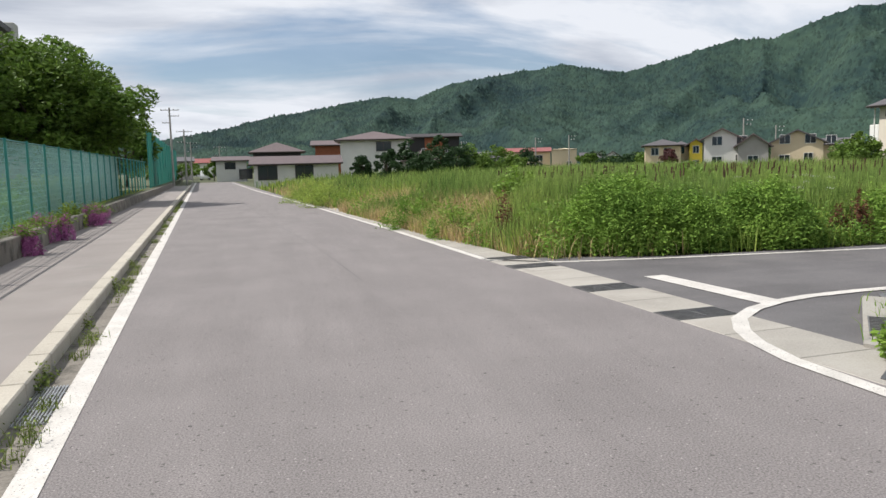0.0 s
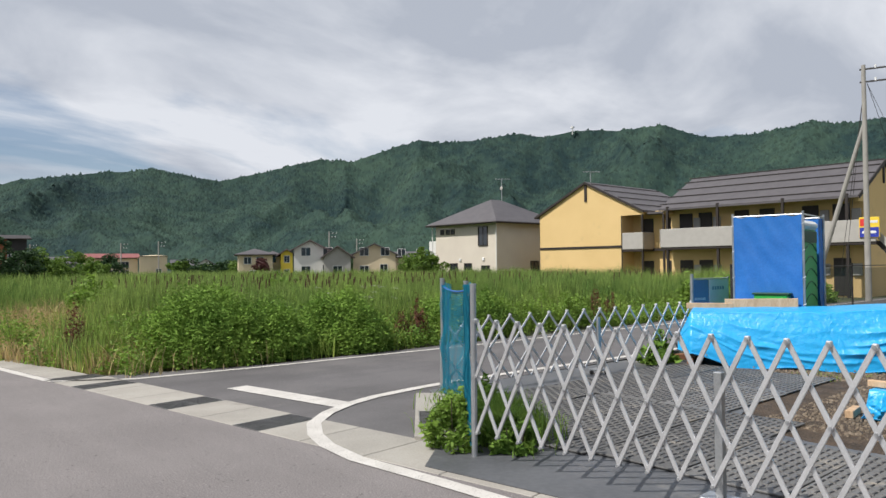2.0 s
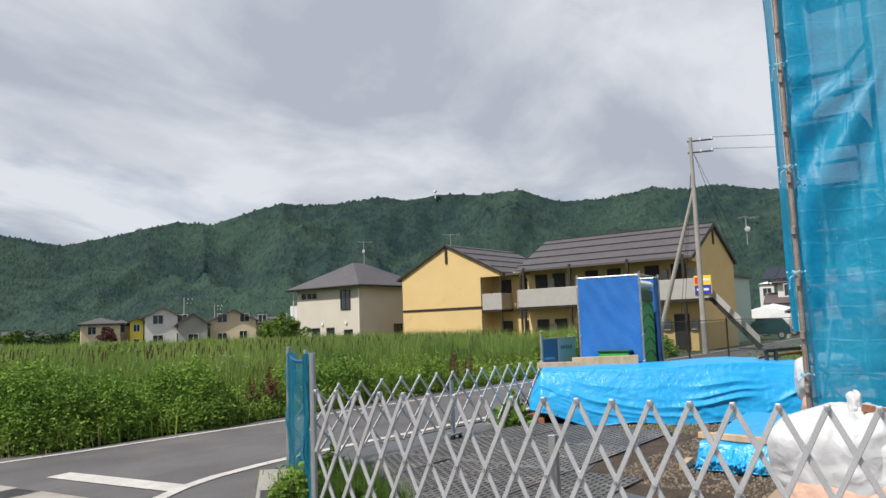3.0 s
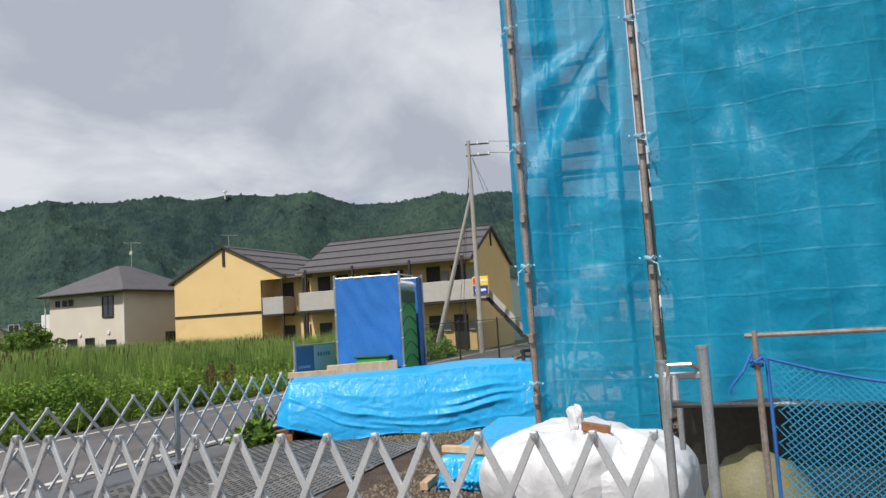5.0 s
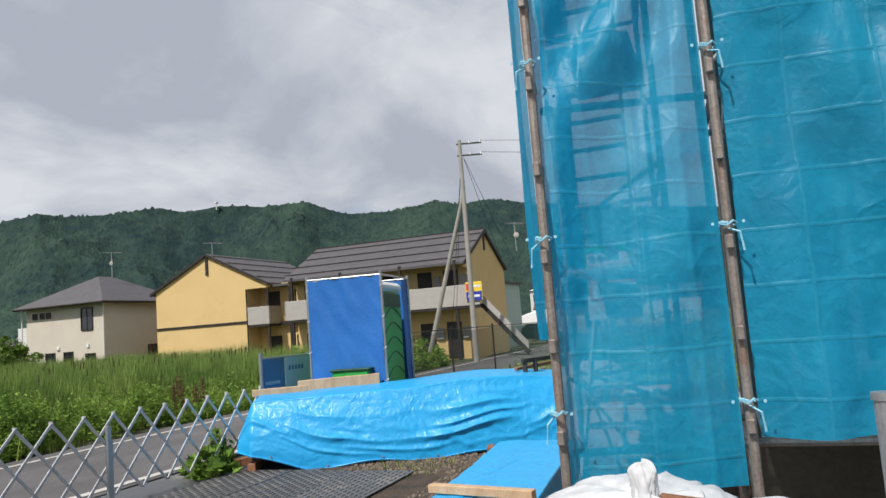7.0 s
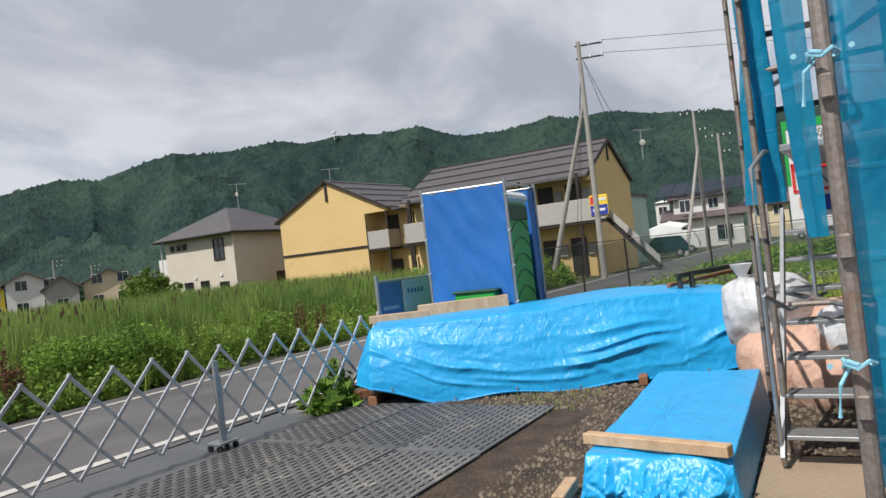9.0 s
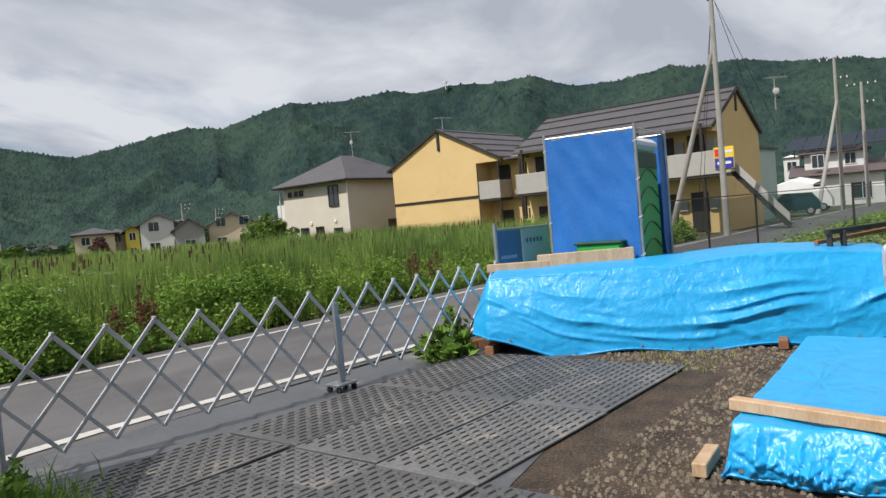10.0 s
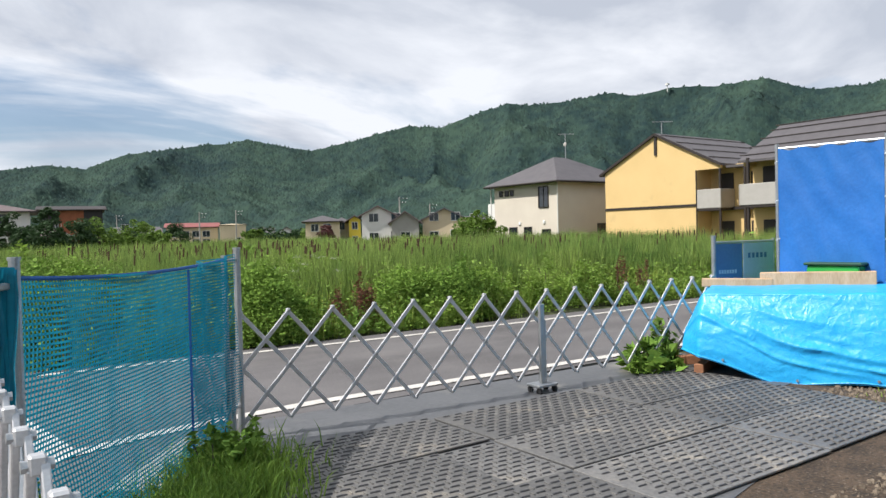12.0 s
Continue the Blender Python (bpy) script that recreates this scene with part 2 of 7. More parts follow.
CORD = mat("pale_cord", rgb(.3, .62, .75), rgb(.22, .5, .62), .7, scale=9, fine=90)
WALL_Y = mat("yellow_siding", rgb(.7, .5, .23), rgb(.64, .45, .2), .85, scale=.7, fine=30, bump=.08, distance=.006, dirt=(rgb(.56, .4, .19), .6, .6))
WALL_B = mat("beige_siding", rgb(.62, .56, .47), rgb(.56, .5, .42), .85, scale=.8, fine=30, bump=.08, distance=.006)
WALL_W = mat("white_stucco", rgb(.7, .69, .66), rgb(.62, .61, .58), .88, scale=1, fine=30, bump=.08, distance=.006)
WALL_C = mat("cream_siding", rgb(.66, .55, .37), rgb(.6, .49, .33), .85, scale=1, fine=30, bump=.08, distance=.006)
WALL_G = mat("grey_siding", rgb(.36, .345, .32), rgb(.31, .295, .275), .85, scale=1, fine=30, bump=.08)
WALL_YY = mat("bright_yellow", rgb(.75, .6, .07), rgb(.68, .53, .06), .8, scale=1, fine=30, bump=.05)
WALL_LG = mat("pale_green_siding", rgb(.42, .52, .46), rgb(.38, .47, .42), .8, scale=1, fine=30, bump=.05)
WALL_D = mat("charcoal_siding", rgb(.028, .026, .027), rgb(.02, .018, .019), .7, scale=1, fine=20, bump=.08)
WALL_O = mat("rust_panel", rgb(.3, .1, .045), rgb(.22, .07, .032), .8, scale=2, fine=20, bump=.08)
ROOF = mat("slate_roof", rgb(.1, .092, .096), rgb(.072, .066, .07), .6, scale=2, fine=35, bump=.2, distance=.01, rand=.06)
ROOF_B = mat("brown_roof", rgb(.135, .1, .098), rgb(.095, .07, .07), .6, scale=2, fine=35, bump=.2, distance=.01, rand=.06)
ROOF_R = mat("red_roof", rgb(.27, .075, .065), rgb(.2, .058, .05), .6, scale=2, fine=35, bump=.1)
TRIM = mat("dark_trim", rgb(.03, .022, .019), rgb(.022, .016, .014), .6, scale=3, fine=40, bump=.05)
TRIM_W = mat("white_trim", rgb(.72, .71, .68), rgb(.64, .63, .6), .6, scale=3, fine=40, bump=.05)
PANEL = mat("balcony_panel", rgb(.42, .4, .37), rgb(.37, .35, .32), .6, scale=3, fine=40, bump=.05)
GLASS = mat("dark_window", rgb(.028, .034, .04), rgb(.02, .024, .03), .08, scale=1, fine=8, bump=0, spec=.8)
POLE = mat("pole_concrete", rgb(.36, .34, .31), rgb(.28, .265, .24), .85, scale=2, fine=50, bump=.1)
BARK = mat("bark", rgb(.1, .075, .055), rgb(.055, .042, .03), .95, scale=5, fine=40, bump=.6, distance=.03)
LEAF = mat("tree_leaf", rgb(.16, .25, .042), rgb(.07, .135, .024), .6, spec=.25, scale=.8, fine=9, bump=0, rand=.38, through_light=.3)
LEAF_D = mat("pine_leaf", rgb(.042, .085, .03), rgb(.024, .055, .018), .6, spec=.25, scale=.8, fine=9, bump=0, rand=.3, through_light=.2)
LEAF_R = mat("purple_leaf", rgb(.11, .035, .03), rgb(.07, .02, .02), .6, scale=.8, fine=9, bump=0, rand=.3, through_light=.2)
REED = mat("reed_blade", rgb(.31, .4, .1), rgb(.095, .18, .04), .55, spec=.3, scale=.25, fine=3, bump=0, rand=.6, through_light=.3, space="Object")
GRASS = mat("grass_blade", rgb(.4, .47, .1), rgb(.2, .3, .05), .6, spec=.25, scale=.3, fine=3, bump=0, rand=.45, through_light=.35)
STRAW = mat("dry_grass", rgb(.56, .43, .22), rgb(.36, .27, .13), .7, spec=.25, scale=.5, fine=4, bump=0, rand=.4, through_light=.3)
WEED = mat("weed_leaf", rgb(.25, .37, .065), rgb(.12, .22, .036), .6, spec=.25, scale=1, fine=8, bump=0, rand=.35, through_light=.35)
RUSTY = mat("dock_seed", rgb(.17, .07, .035), rgb(.1, .042, .022), .85, scale=4, fine=20, bump=0, rand=.4, through_light=.15)
CATTAIL = mat("cattail_head", rgb(.09, .05, .025), rgb(.055, .03, .016), .9, scale=9, fine=40, bump=0)
PINK = mat("pink_petal", rgb(.58, .2, .46), rgb(.32, .08, .24), .6, scale=3, fine=20, bump=0, rand=.35, through_light=.3)
UMBEL = mat("white_petal", rgb(.7, .7, .62), rgb(.55, .56, .45), .7, scale=3, fine=20, bump=0, rand=.1, through_light=.3)
FENCE_W = mat("pale_fence_wire", rgb(.36, .58, .54), rgb(.26, .48, .44), .4, scale=4, fine=30, bump=.05)
FENCE_G = mat("green_fence_wire", rgb(.03, .24, .2), rgb(.022, .18, .15), .5, scale=4, fine=30, bump=.05)
NET_G = mat("green_net", rgb(.2, .46, .42), rgb(.1, .34, .3), .7, scale=1.2, fine=14, bump=0, through_light=.45, clear=.9)
NET_DK = mat("dark_net", rgb(.02, .06, .055), rgb(.015, .045, .04), .8, scale=2, fine=20, bump=0, clear=.62)
CAR_T = mat("teal_car_paint", rgb(.012, .05, .06), rgb(.01, .042, .05), .25, metal=.3, scale=2, fine=30, bump=0)
CAR_W = mat("white_car_paint", rgb(.75, .75, .74), rgb(.7, .7, .69), .25, scale=2, fine=30, bump=0)
TYRE = mat("tyre", rgb(.02, .02, .021), rgb(.014, .014, .015), .85, scale=9, fine=60)
RED = mat("red_print", rgb(.7, .04, .035), rgb(.62, .035, .03), .5, scale=4, fine=30, bump=0)
YEL = mat("yellow_print", rgb(.85, .6, .05), rgb(.8, .55, .045), .5, scale=4, fine=30, bump=0)
BLUE_P = mat("blue_print", rgb(.03, .05, .38), rgb(.025, .04, .32), .5, scale=4, fine=30, bump=0)
NAVY = mat("steel_blue_panel", rgb(.1, .19, .36), rgb(.085, .16, .31), .45, scale=2, fine=30, bump=.04)
PALE = mat("pale_panel", rgb(.5, .56, .64), rgb(.44, .5, .58), .45, scale=2, fine=30, bump=.04)
INK = mat("ink", rgb(.05, .05, .05), rgb(.04, .04, .04), .6, scale=4, fine=30, bump=0)
PINKISH = mat("pink_print", rgb(.72, .36, .38), rgb(.66, .32, .34), .6, scale=4, fine=30, bump=0)
SKIN = mat("tan_print", rgb(.7, .45, .3), rgb(.64, .4, .27), .6, scale=4, fine=30, bump=0)


# ---- mesh tools ----
class Geo:
    """Collects quads and triangles."""

    def __init__(self):
        self.v, self.f = [], []

    def add(self, v, f):
        n = len(self.v)
        self.v += [tuple(p) for p in v]
        self.f += [tuple(n + i for i in q) for q in f]
        return self

    def box(self, a, b, m=None, c=0.0):
        """A box from corner a to corner b with chamfer c."""
        lo, hi = Vector([min(x, y) for x, y in zip(a, b)]), Vector([max(x, y) for x, y in zip(a, b)])
        m = m or Matrix()
        c = min(c, *[(h - l) * 0.45 for l, h in zip(lo, hi)]) if c else 0
        if not c:
            v = [(x, y, z) for x in (lo.x, hi.x) for y in (lo.y, hi.y) for z in (lo.z, hi.z)]
            f = [(0, 1, 3, 2), (4, 6, 7, 5), (0, 4, 5, 1), (2, 3, 7, 6), (0, 2, 6, 4), (1, 5, 7, 3)]
        else:
            v, f = [], []
            ids = {}
            for sx in (0, 1):
                for sy in (0, 1):
                    for sz in (0, 1):
                        p = [(lo, hi)[s][k] for k, s in enumerate((sx, sy, sz))]
                        for ax in range(3):
                            q = [pk + (c if s == 0 else -c) if k != ax else pk for k, (pk, s) in enumerate(zip(p, (sx, sy, sz)))]
                            ids[(sx, sy, sz, ax)] = len(v)
                            v.append(tuple(q))
            for ax in range(3):
                o = [k for k in range(3) if k != ax]
                for s in (0, 1):
                    ring = []
                    for i, j in ((0, 0), (1, 0), (1, 1), (0, 1)):
                        k = [0, 0, 0]
                        k[ax], k[o[0]], k[o[1]] = s, i, j
                        ring.append(ids[(*k, ax)])
                    f.append(tuple(ring))
                for i in (0, 1):
                    for j in (0, 1):
                        k0, k1 = [0, 0, 0], [0, 0, 0]
                        k0[ax], k0[o[0]], k0[o[1]] = 0, i, j
                        k1[ax], k1[o[0]], k1[o[1]] = 1, i, j
                        f.append((ids[(*k0, o[0])], ids[(*k1, o[0])], ids[(*k1, o[1])], ids[(*k0, o[1])]))
            for sx in (0, 1):
                for sy in (0, 1):
                    for sz in (0, 1):
                        f.append(tuple(ids[(sx, sy, sz, ax)] for ax in range(3)))
        return self.add([m @ Vector(p) for p in v], f)

    def tube(self, pts, r, n=8, r2=None, caps=True):
        """A tube of radius r (to r2) along pts."""
        pts = [Vector(p) for p in pts]
        k = len(pts)
        v, f = [], []
        up = Vector((0, 0, 1))
        for i, p in enumerate(pts):
            d = (pts[min(i + 1, k - 1)] - pts[max(i - 1, 0)]).normalized()
            s = d.cross(up if abs(d.z) < 0.95 else Vector((1, 0, 0))).normalized()
            w = s.cross(d)
            rr = r + ((r2 if r2 is not None else r) - r) * i / max(k - 1, 1)
            for j in range(n):
                a = 2 * math.pi * j / n
                v.append(p + (s * math.cos(a) + w * math.sin(a)) * rr)
        for i in range(k - 1):
            for j in range(n):
                f.append((i * n + j, i * n + (j + 1) % n, (i + 1) * n + (j + 1) % n, (i + 1) * n + j))
        if caps:
            f.append(tuple(range(n))[::-1])
            f.append(tuple((k - 1) * n + j for j in range(n)))
        return self.add(v, f)

    def beam(self, p, q, w, h, side=(0, 0, 1), c=0.0):
        """A bar from p to q, w across side x axis and h along side."""
        p, q = Vector(p), Vector(q)
        d = (q - p).normalized()
        s = Vector(side)
        s = (s - d * s.dot(d)).normalized()
        t = s.cross(d)
        m = Matrix((d, t, s)).transposed().to_4x4()
        m.translation = p
        return self.box((0, -w / 2, -h / 2), ((q - p).length, w / 2, h / 2), m, c)

    def poly(self, pts, z=None, depth=0.0):
        """A flat polygon, with a skirt of that depth."""
        pts = [tuple(p) if len(p) == 3 else (p[0], p[1], z) for p in pts]
        n = len(pts)
        self.add(pts, [tuple(range(n))])
        if depth:
            low = [(x, y, zz - depth) for x, y, zz in pts]
            self.add(pts + low, [(i, i + n, (i + 1) % n + n, (i + 1) % n) for i in range(n)])
        return self

    def grid(self, fn, nu, nv):
        """A sheet of nu x nv cells through fn(u, v), u and v from 0 to 1."""
        v = [fn(i / nu, j / nv) for j in range(nv + 1) for i in range(nu + 1)]
        f = [(j * (nu + 1) + i, j * (nu + 1) + i + 1, (j + 1) * (nu + 1) + i + 1, (j + 1) * (nu + 1) + i) for j in range(nv) for i in range(nu)]
        return self.add(v, f)

    def mesh(self, name, material, smooth=False):
        me = bpy.data.meshes.new(name)
        me.from_pydata(self.v, [], self.f)
        me.materials.append(material)
        if smooth:
            me.polygons.foreach_set("use_smooth", [True] * len(me.polygons))
        me.update()
        return me


def part(name, geo, material, parent=None, label="", smooth=False):
    ob = new(name, geo.mesh(name, material, smooth) if isinstance(geo, Geo) else geo)
    if parent:
        ob.parent = parent
    return tagged(ob, label)


def thing(name, label, category, group="", kind="", at=None):
    ob = new(name)
    ob.empty_display_size = 0.2
    if at is not None:
        ob.matrix_world = at
    return tagged(ob, label, category, group, kind)


def solid(name, geo, material, label, category, group="", kind="", smooth=False, at=None):
    ob = tagged(part(name, geo, material, None, "", smooth), label, category, group, kind)
    if at is not None:
        ob.matrix_world = at
    return ob


def nz(x, y, z=0.0):
    return noise.noise((x, y, z))


# Along the main road: s metres on, l metres to its right of the left-hand white line.
U, V = Vector((-0.1093, 0.994, 0)), Vector((0.994, 0.1093, 0))


def R(s, l, z=0.0):
    p = Vector((0.03, 0, 0)) + U * s + V * l
    return (p.x, p.y, z)


rng = np.random.default_rng(7)


def raw_mesh(name, verts, tris, material):
    """A mesh of triangles from arrays."""
    me = bpy.data.meshes.new(name)
    me.vertices.add(len(verts))
    me.vertices.foreach_set("co", np.ascontiguousarray(verts, dtype=np.float32).ravel())
    me.loops.add(tris.size)
    me.loops.foreach_set("vertex_index", np.ascontiguousarray(tris, dtype=np.int32).ravel())
    me.polygons.add(len(tris))
    me.polygons.foreach_set("loop_start", np.arange(0, tris.size, 3, dtype=np.int32))
    me.polygons.foreach_set("loop_total", np.full(len(tris), 3, dtype=np.int32))
    me.materials.append(material)
    me.update()
    me.validate()
    return me


def blades(xy, z, height, width, lean, droop=0.35):
    """Bent grass blades, one for each root."""
    n = len(xy)
    a = rng.uniform(0, 2 * np.pi, n)
    turn = np.stack([np.cos(a), np.sin(a)], 1)
    b = rng.uniform(0, 2 * np.pi, n)
    bend = np.stack([np.cos(b), np.sin(b)], 1) * (lean * height * rng.uniform(.3, 1.3, n))[:, None]
    v = np.zeros((n, 5, 3))
    root = np.column_stack([xy, z])
    w = (width * rng.uniform(.7, 1.3, n))[:, None] * turn
    v[:, 0, :2], v[:, 1, :2] = root[:, :2] - w, root[:, :2] + w
    mid = root[:, :2] + bend * .32
    v[:, 2, :2], v[:, 3, :2] = mid - w * .8, mid + w * .8
    v[:, 4, :2] = root[:, :2] + bend
    v[:, :2, 2] = root[:, 2][:, None]
    v[:, 2:4, 2] = (root[:, 2] + height * .62)[:, None]
    v[:, 4, 2] = root[:, 2] + height * (1 - droop * rng.uniform(0, .6, n))
    base = np.arange(n)[:, None] * 5
    t = np.concatenate([base + np.array([[0, 1, 3]]), base + np.array([[0, 3, 2]]), base + np.array([[2, 3, 4]])], 1).reshape(-1, 3)
    return v.reshape(-1, 3), t


def leaves(centres, size, flat=0.5):
    """Small pointed leaves of two triangles at the given places."""
    n = len(centres)
    d = rng.normal(size=(n, 3))
    d[:, 2] *= flat
    d /= np.linalg.norm(d, axis=1)[:, None]
    e = np.cross(d, rng.normal(size=(n, 3)))
    e /= np.linalg.norm(e, axis=1)[:, None]
    s = (size * rng.uniform(.6, 1.4, n))[:, None]
    v = np.stack([centres - d * s, centres + e * s * .42, centres + d * s, centres - e * s * .42], 1)
    base = np.arange(n)[:, None] * 4
    t = np.concatenate([base + np.array([[0, 1, 2]]), base + np.array([[0, 2, 3]])], 1).reshape(-1, 3)
    return v.reshape(-1, 3), t


def merge(*sets):
    vs, ts, n = [], [], 0
    for v, t in sets:
        vs.append(v)
        ts.append(t + n)
        n += len(v)
    return np.concatenate(vs), np.concatenate(ts)


def scatter(x0, x1, y0, y1, n):
    return np.column_stack([rng.uniform(x0, x1, n), rng.uniform(y0, y1, n)])


def stuff(name, vt, material, label, category):
    return tagged(new(name, raw_mesh(name, *vt, material)), label, category, kind="stuff")


# ---- ground and roads ----
g = Geo()
g.poly([(-700, -700), (700, -700), (700, 900), (-700, 900)], -0.06)
solid("ground", g, EARTH, "flat green-brown valley ground reaching the hills", "ground", kind="structure")

g = Geo().poly([R(-14, -0.62), R(-14, 5.86), R(12.6, 5.86), R(12.6, 6.0), R(40, 6.0), R(118, 5.6), R(118, -0.62)], depth=.05)
solid("road", g, ASPHALT, "light grey worn asphalt village road", "road", kind="structure")
LOW, UP = 7.85, 11.75
side_pts = [R(4.5, 6.73), (6.35, 5.2), (7.66, 7.1), (8.2, 7.6), (9.5, 7.72), (80, 7.4), (80, 12.0), (8, 12.15), R(12.2, 6.73)]
solid("side_road", Geo().poly([(x[0], x[1], -.003) for x in side_pts], depth=.05), ASPHALT2, "darker grey asphalt side street", "road", kind="structure")


def stripe(pts, w, z=.005):
    """A painted line of width w through pts."""
    g = Geo()
    pts = [Vector((p[0], p[1], 0)) for p in pts]
    left, right = [], []
    for i, p in enumerate(pts):
        d = (pts[min(i + 1, len(pts) - 1)] - pts[max(i - 1, 0)]).normalized()
        s = Vector((d.y, -d.x, 0)) * w / 2
        left.append((p.x - s.x, p.y - s.y, z))
        right.append((p.x + s.x, p.y + s.y, z))
    for i in range(len(pts) - 1):
        g.add([left[i], right[i], right[i + 1], left[i + 1]], [(0, 1, 2, 3)])
    return g


LINE = "white painted edge line on the asphalt, slightly worn"
solid("road_line", stripe([R(-13, -.08), R(20, -.09), R(60, -.09), R(117, -.09)], .19), PAINT, LINE, "road line", kind="structure")
solid("road_line", stripe([R(12.4, 5.88), R(19, 5.92), R(33, 5.8), R(64, 5.2), R(117, 5.0)], .15), PAINT, LINE, "road line", kind="structure")
solid("road_line", stripe([R(12.3, 5.85), (5.6, 12.1), (7.7, 11.86), (12.6, 11.62), (20, 11.5), (79, 11.6)], .13, .006), PAINT, LINE, "road line", kind="structure")
curve = [(5.36, -6), (5.36, 2.0), (5.30, 4.2), (5.24, 5.3), (5.34, 5.95), (5.52, 6.45), (5.82, 6.95), (6.3, 7.38), (6.85, 7.68), (7.4, 7.86), (8.2, 7.98), (9.2, 8.05), (10.3, 8.02), (14, 7.86), (22, 7.8), (79, 7.75)]
solid("road_line", stripe(curve, .17, .008), PAINT, "white painted line that curves round the street corner", "road line", kind="structure")
solid("stop_line", stripe([(6.42, 10.05), (6.74, 7.6)], .36, .007), PAINT, "broad white stop line across the side street", "stop line", kind="structure")

solid("road_seam", stripe([(2.08, 11.1), (1.55, 16.6), (.05, 27.8), (-1.6, 42)], .014, .003), ASPHALT2, "thin dark seam along the asphalt", "seam", kind="structure")

# Gutter of concrete lids along the right of the road, with steel gratings in it
gut = thing("gutter", "row of pale concrete gutter lids with steel gratings", "gutter", kind="structure")
GRATES = ((6.45, 6.94), (8.45, 8.95), (10.95, 11.43), (12.1, 12.55))
edges = [-9.0]
while edges[-1] < 34:
    edges.append(edges[-1] + .98)
lid_cuts = sorted(edges)
for a, b in zip(lid_cuts, lid_cuts[1:]):
    spans, s0 = [], a
    for ga, gb in GRATES:
        if gb <= a or ga >= b:
            continue
        if ga > s0:
            spans.append((s0, ga))
        s0 = max(s0, gb)
    if s0 < b:
        spans.append((s0, b))
    for p, q in spans:
        if q - p < .06:
            continue
        w0, w1 = (5.86, 6.72) if q < 12.6 else (6.0, 6.62)
        gg = Geo()
        m = Matrix.Translation(R(p + .006, w0)) @ Matrix(((V.x, U.x, 0, 0), (V.y, U.y, 0, 0), (0, 0, 1, 0), (0, 0, 0, 1)))
        gg.box((0, 0, -.1), (w1 - w0, q - p - .012, .006), m, .008)
        part("lid", gg, CONCRETE, gut)
for ga, gb in GRATES:
    m = Matrix.Translation(R(ga, 5.86)) @ Matrix(((V.x, U.x, 0, 0), (V.y, U.y, 0, 0), (0, 0, 1, 0), (0, 0, 0, 1)))
    # The dark plate below the bars stands in for the shaded drain
    gr = part("grating", Geo().box((0, 0, -.12), (.86, gb - ga, -.09), m), IRON, gut, "dark steel grating")
    k = int((gb - ga) / .035)
    for i in range(k + 1):
        y = (gb - ga) * i / k
        part("bar", Geo().box((.01, y - .005, -.06), (.85, y + .006, .006), m), GRATING, gr)
    for x in (.01, .43, .83):
        part("cross_bar", Geo().box((x, 0, -.05), (x + .02, gb - ga, .004), m), GRATING, gr)

# Left side: gutter strip, kerb, sidewalk and low wall
solid("gutter_strip", Geo().poly([R(-14, -.44, .004), R(-14, -.18, .004), R(112, -.18, .004), R(112, -.44, .004)]), CONCRETE_OLD, "narrow weedy concrete gutter strip beside the road", "gutter", kind="structure")
kerb = thing("kerb", "pale concrete kerb stones along the sidewalk", "kerb", kind="structure")
kg = Geo().box((-.2, 0, -.1), (.0, .985, .155), None, .014).mesh("kerb_stone", KERB)
rot = Matrix(((V.x, U.x, 0, 0), (V.y, U.y, 0, 0), (0, 0, 1, 0), (0, 0, 0, 1)))
for i in range(104):
    ob = part("kerb_stone", kg, None, kerb)
    ob.matrix_local = Matrix.Translation(R(-12 + i, -.425 + nz(i, 9) * .006, nz(i, 3) * .006)) @ rot
solid("sidewalk", Geo().poly([R(-14, -3.0, .1), R(-14, -.6, .1), R(92, -.6, .1), R(92, -2.7, .1)], depth=.1), PAVING, "worn grey asphalt sidewalk", "sidewalk", kind="structure")
# Thin dark lines: one along the sidewalk, fourteen short ones across it
solid("sidewalk_joint", stripe([R(2, -1.95), R(40, -1.95), R(90, -1.9)], .02, .103), ASPHALT2, "thin dark line along the sidewalk", "joint", kind="structure")
for i in range(14):
    solid("sidewalk_joint", stripe([R(5 + i * 2.4, -2.7), R(5 + i * 2.4, -1.96)], .016, .1035), ASPHALT2, "thin dark line across the sidewalk", "joint", kind="structure")
wall_l = thing("low_wall", "weathered low concrete retaining wall", "retaining wall", kind="structure")
wb = Geo().box((-.2, 0, 0), (.0, 1.985, .54), None, .02).mesh("wall_block", CONCRETE_OLD)
for i in range(45):
    ob = part("wall_block", wb, None, wall_l)
    ob.matrix_local = Matrix.Translation(R(-2 + i * 2, -2.76 + i * .012, nz(i, 5) * .01)) @ rot
solid("bank", Geo().poly([R(-10, -40, .46), R(-10, -2.9, .46), R(130, -2.4, .46), R(130, -40, .46)], depth=.5), EARTH, "grassy school ground behind the wall", "ground", kind="structure")
gl = thing("grate_left", "small steel grating in the gutter strip", "grating")
m = Matrix.Translation(R(5.36, -.415, .004)) @ rot
# Dark plate added in place of the unlit drain under the bars
part("backing", Geo().box((0, 0, -.01), (.235, 1.0, -.001), m), IRON, gl)
for i in range(9):
    part("bar", Geo().box((.004 + i * .026, 0, -.006), (.015 + i * .026, 1.0, .012), m), STEEL, gl)
for i in range(6):
    part("cross_bar", Geo().box((.0, i * .19, -.005), (.235, i * .19 + .015, .009), m), STEEL, gl)

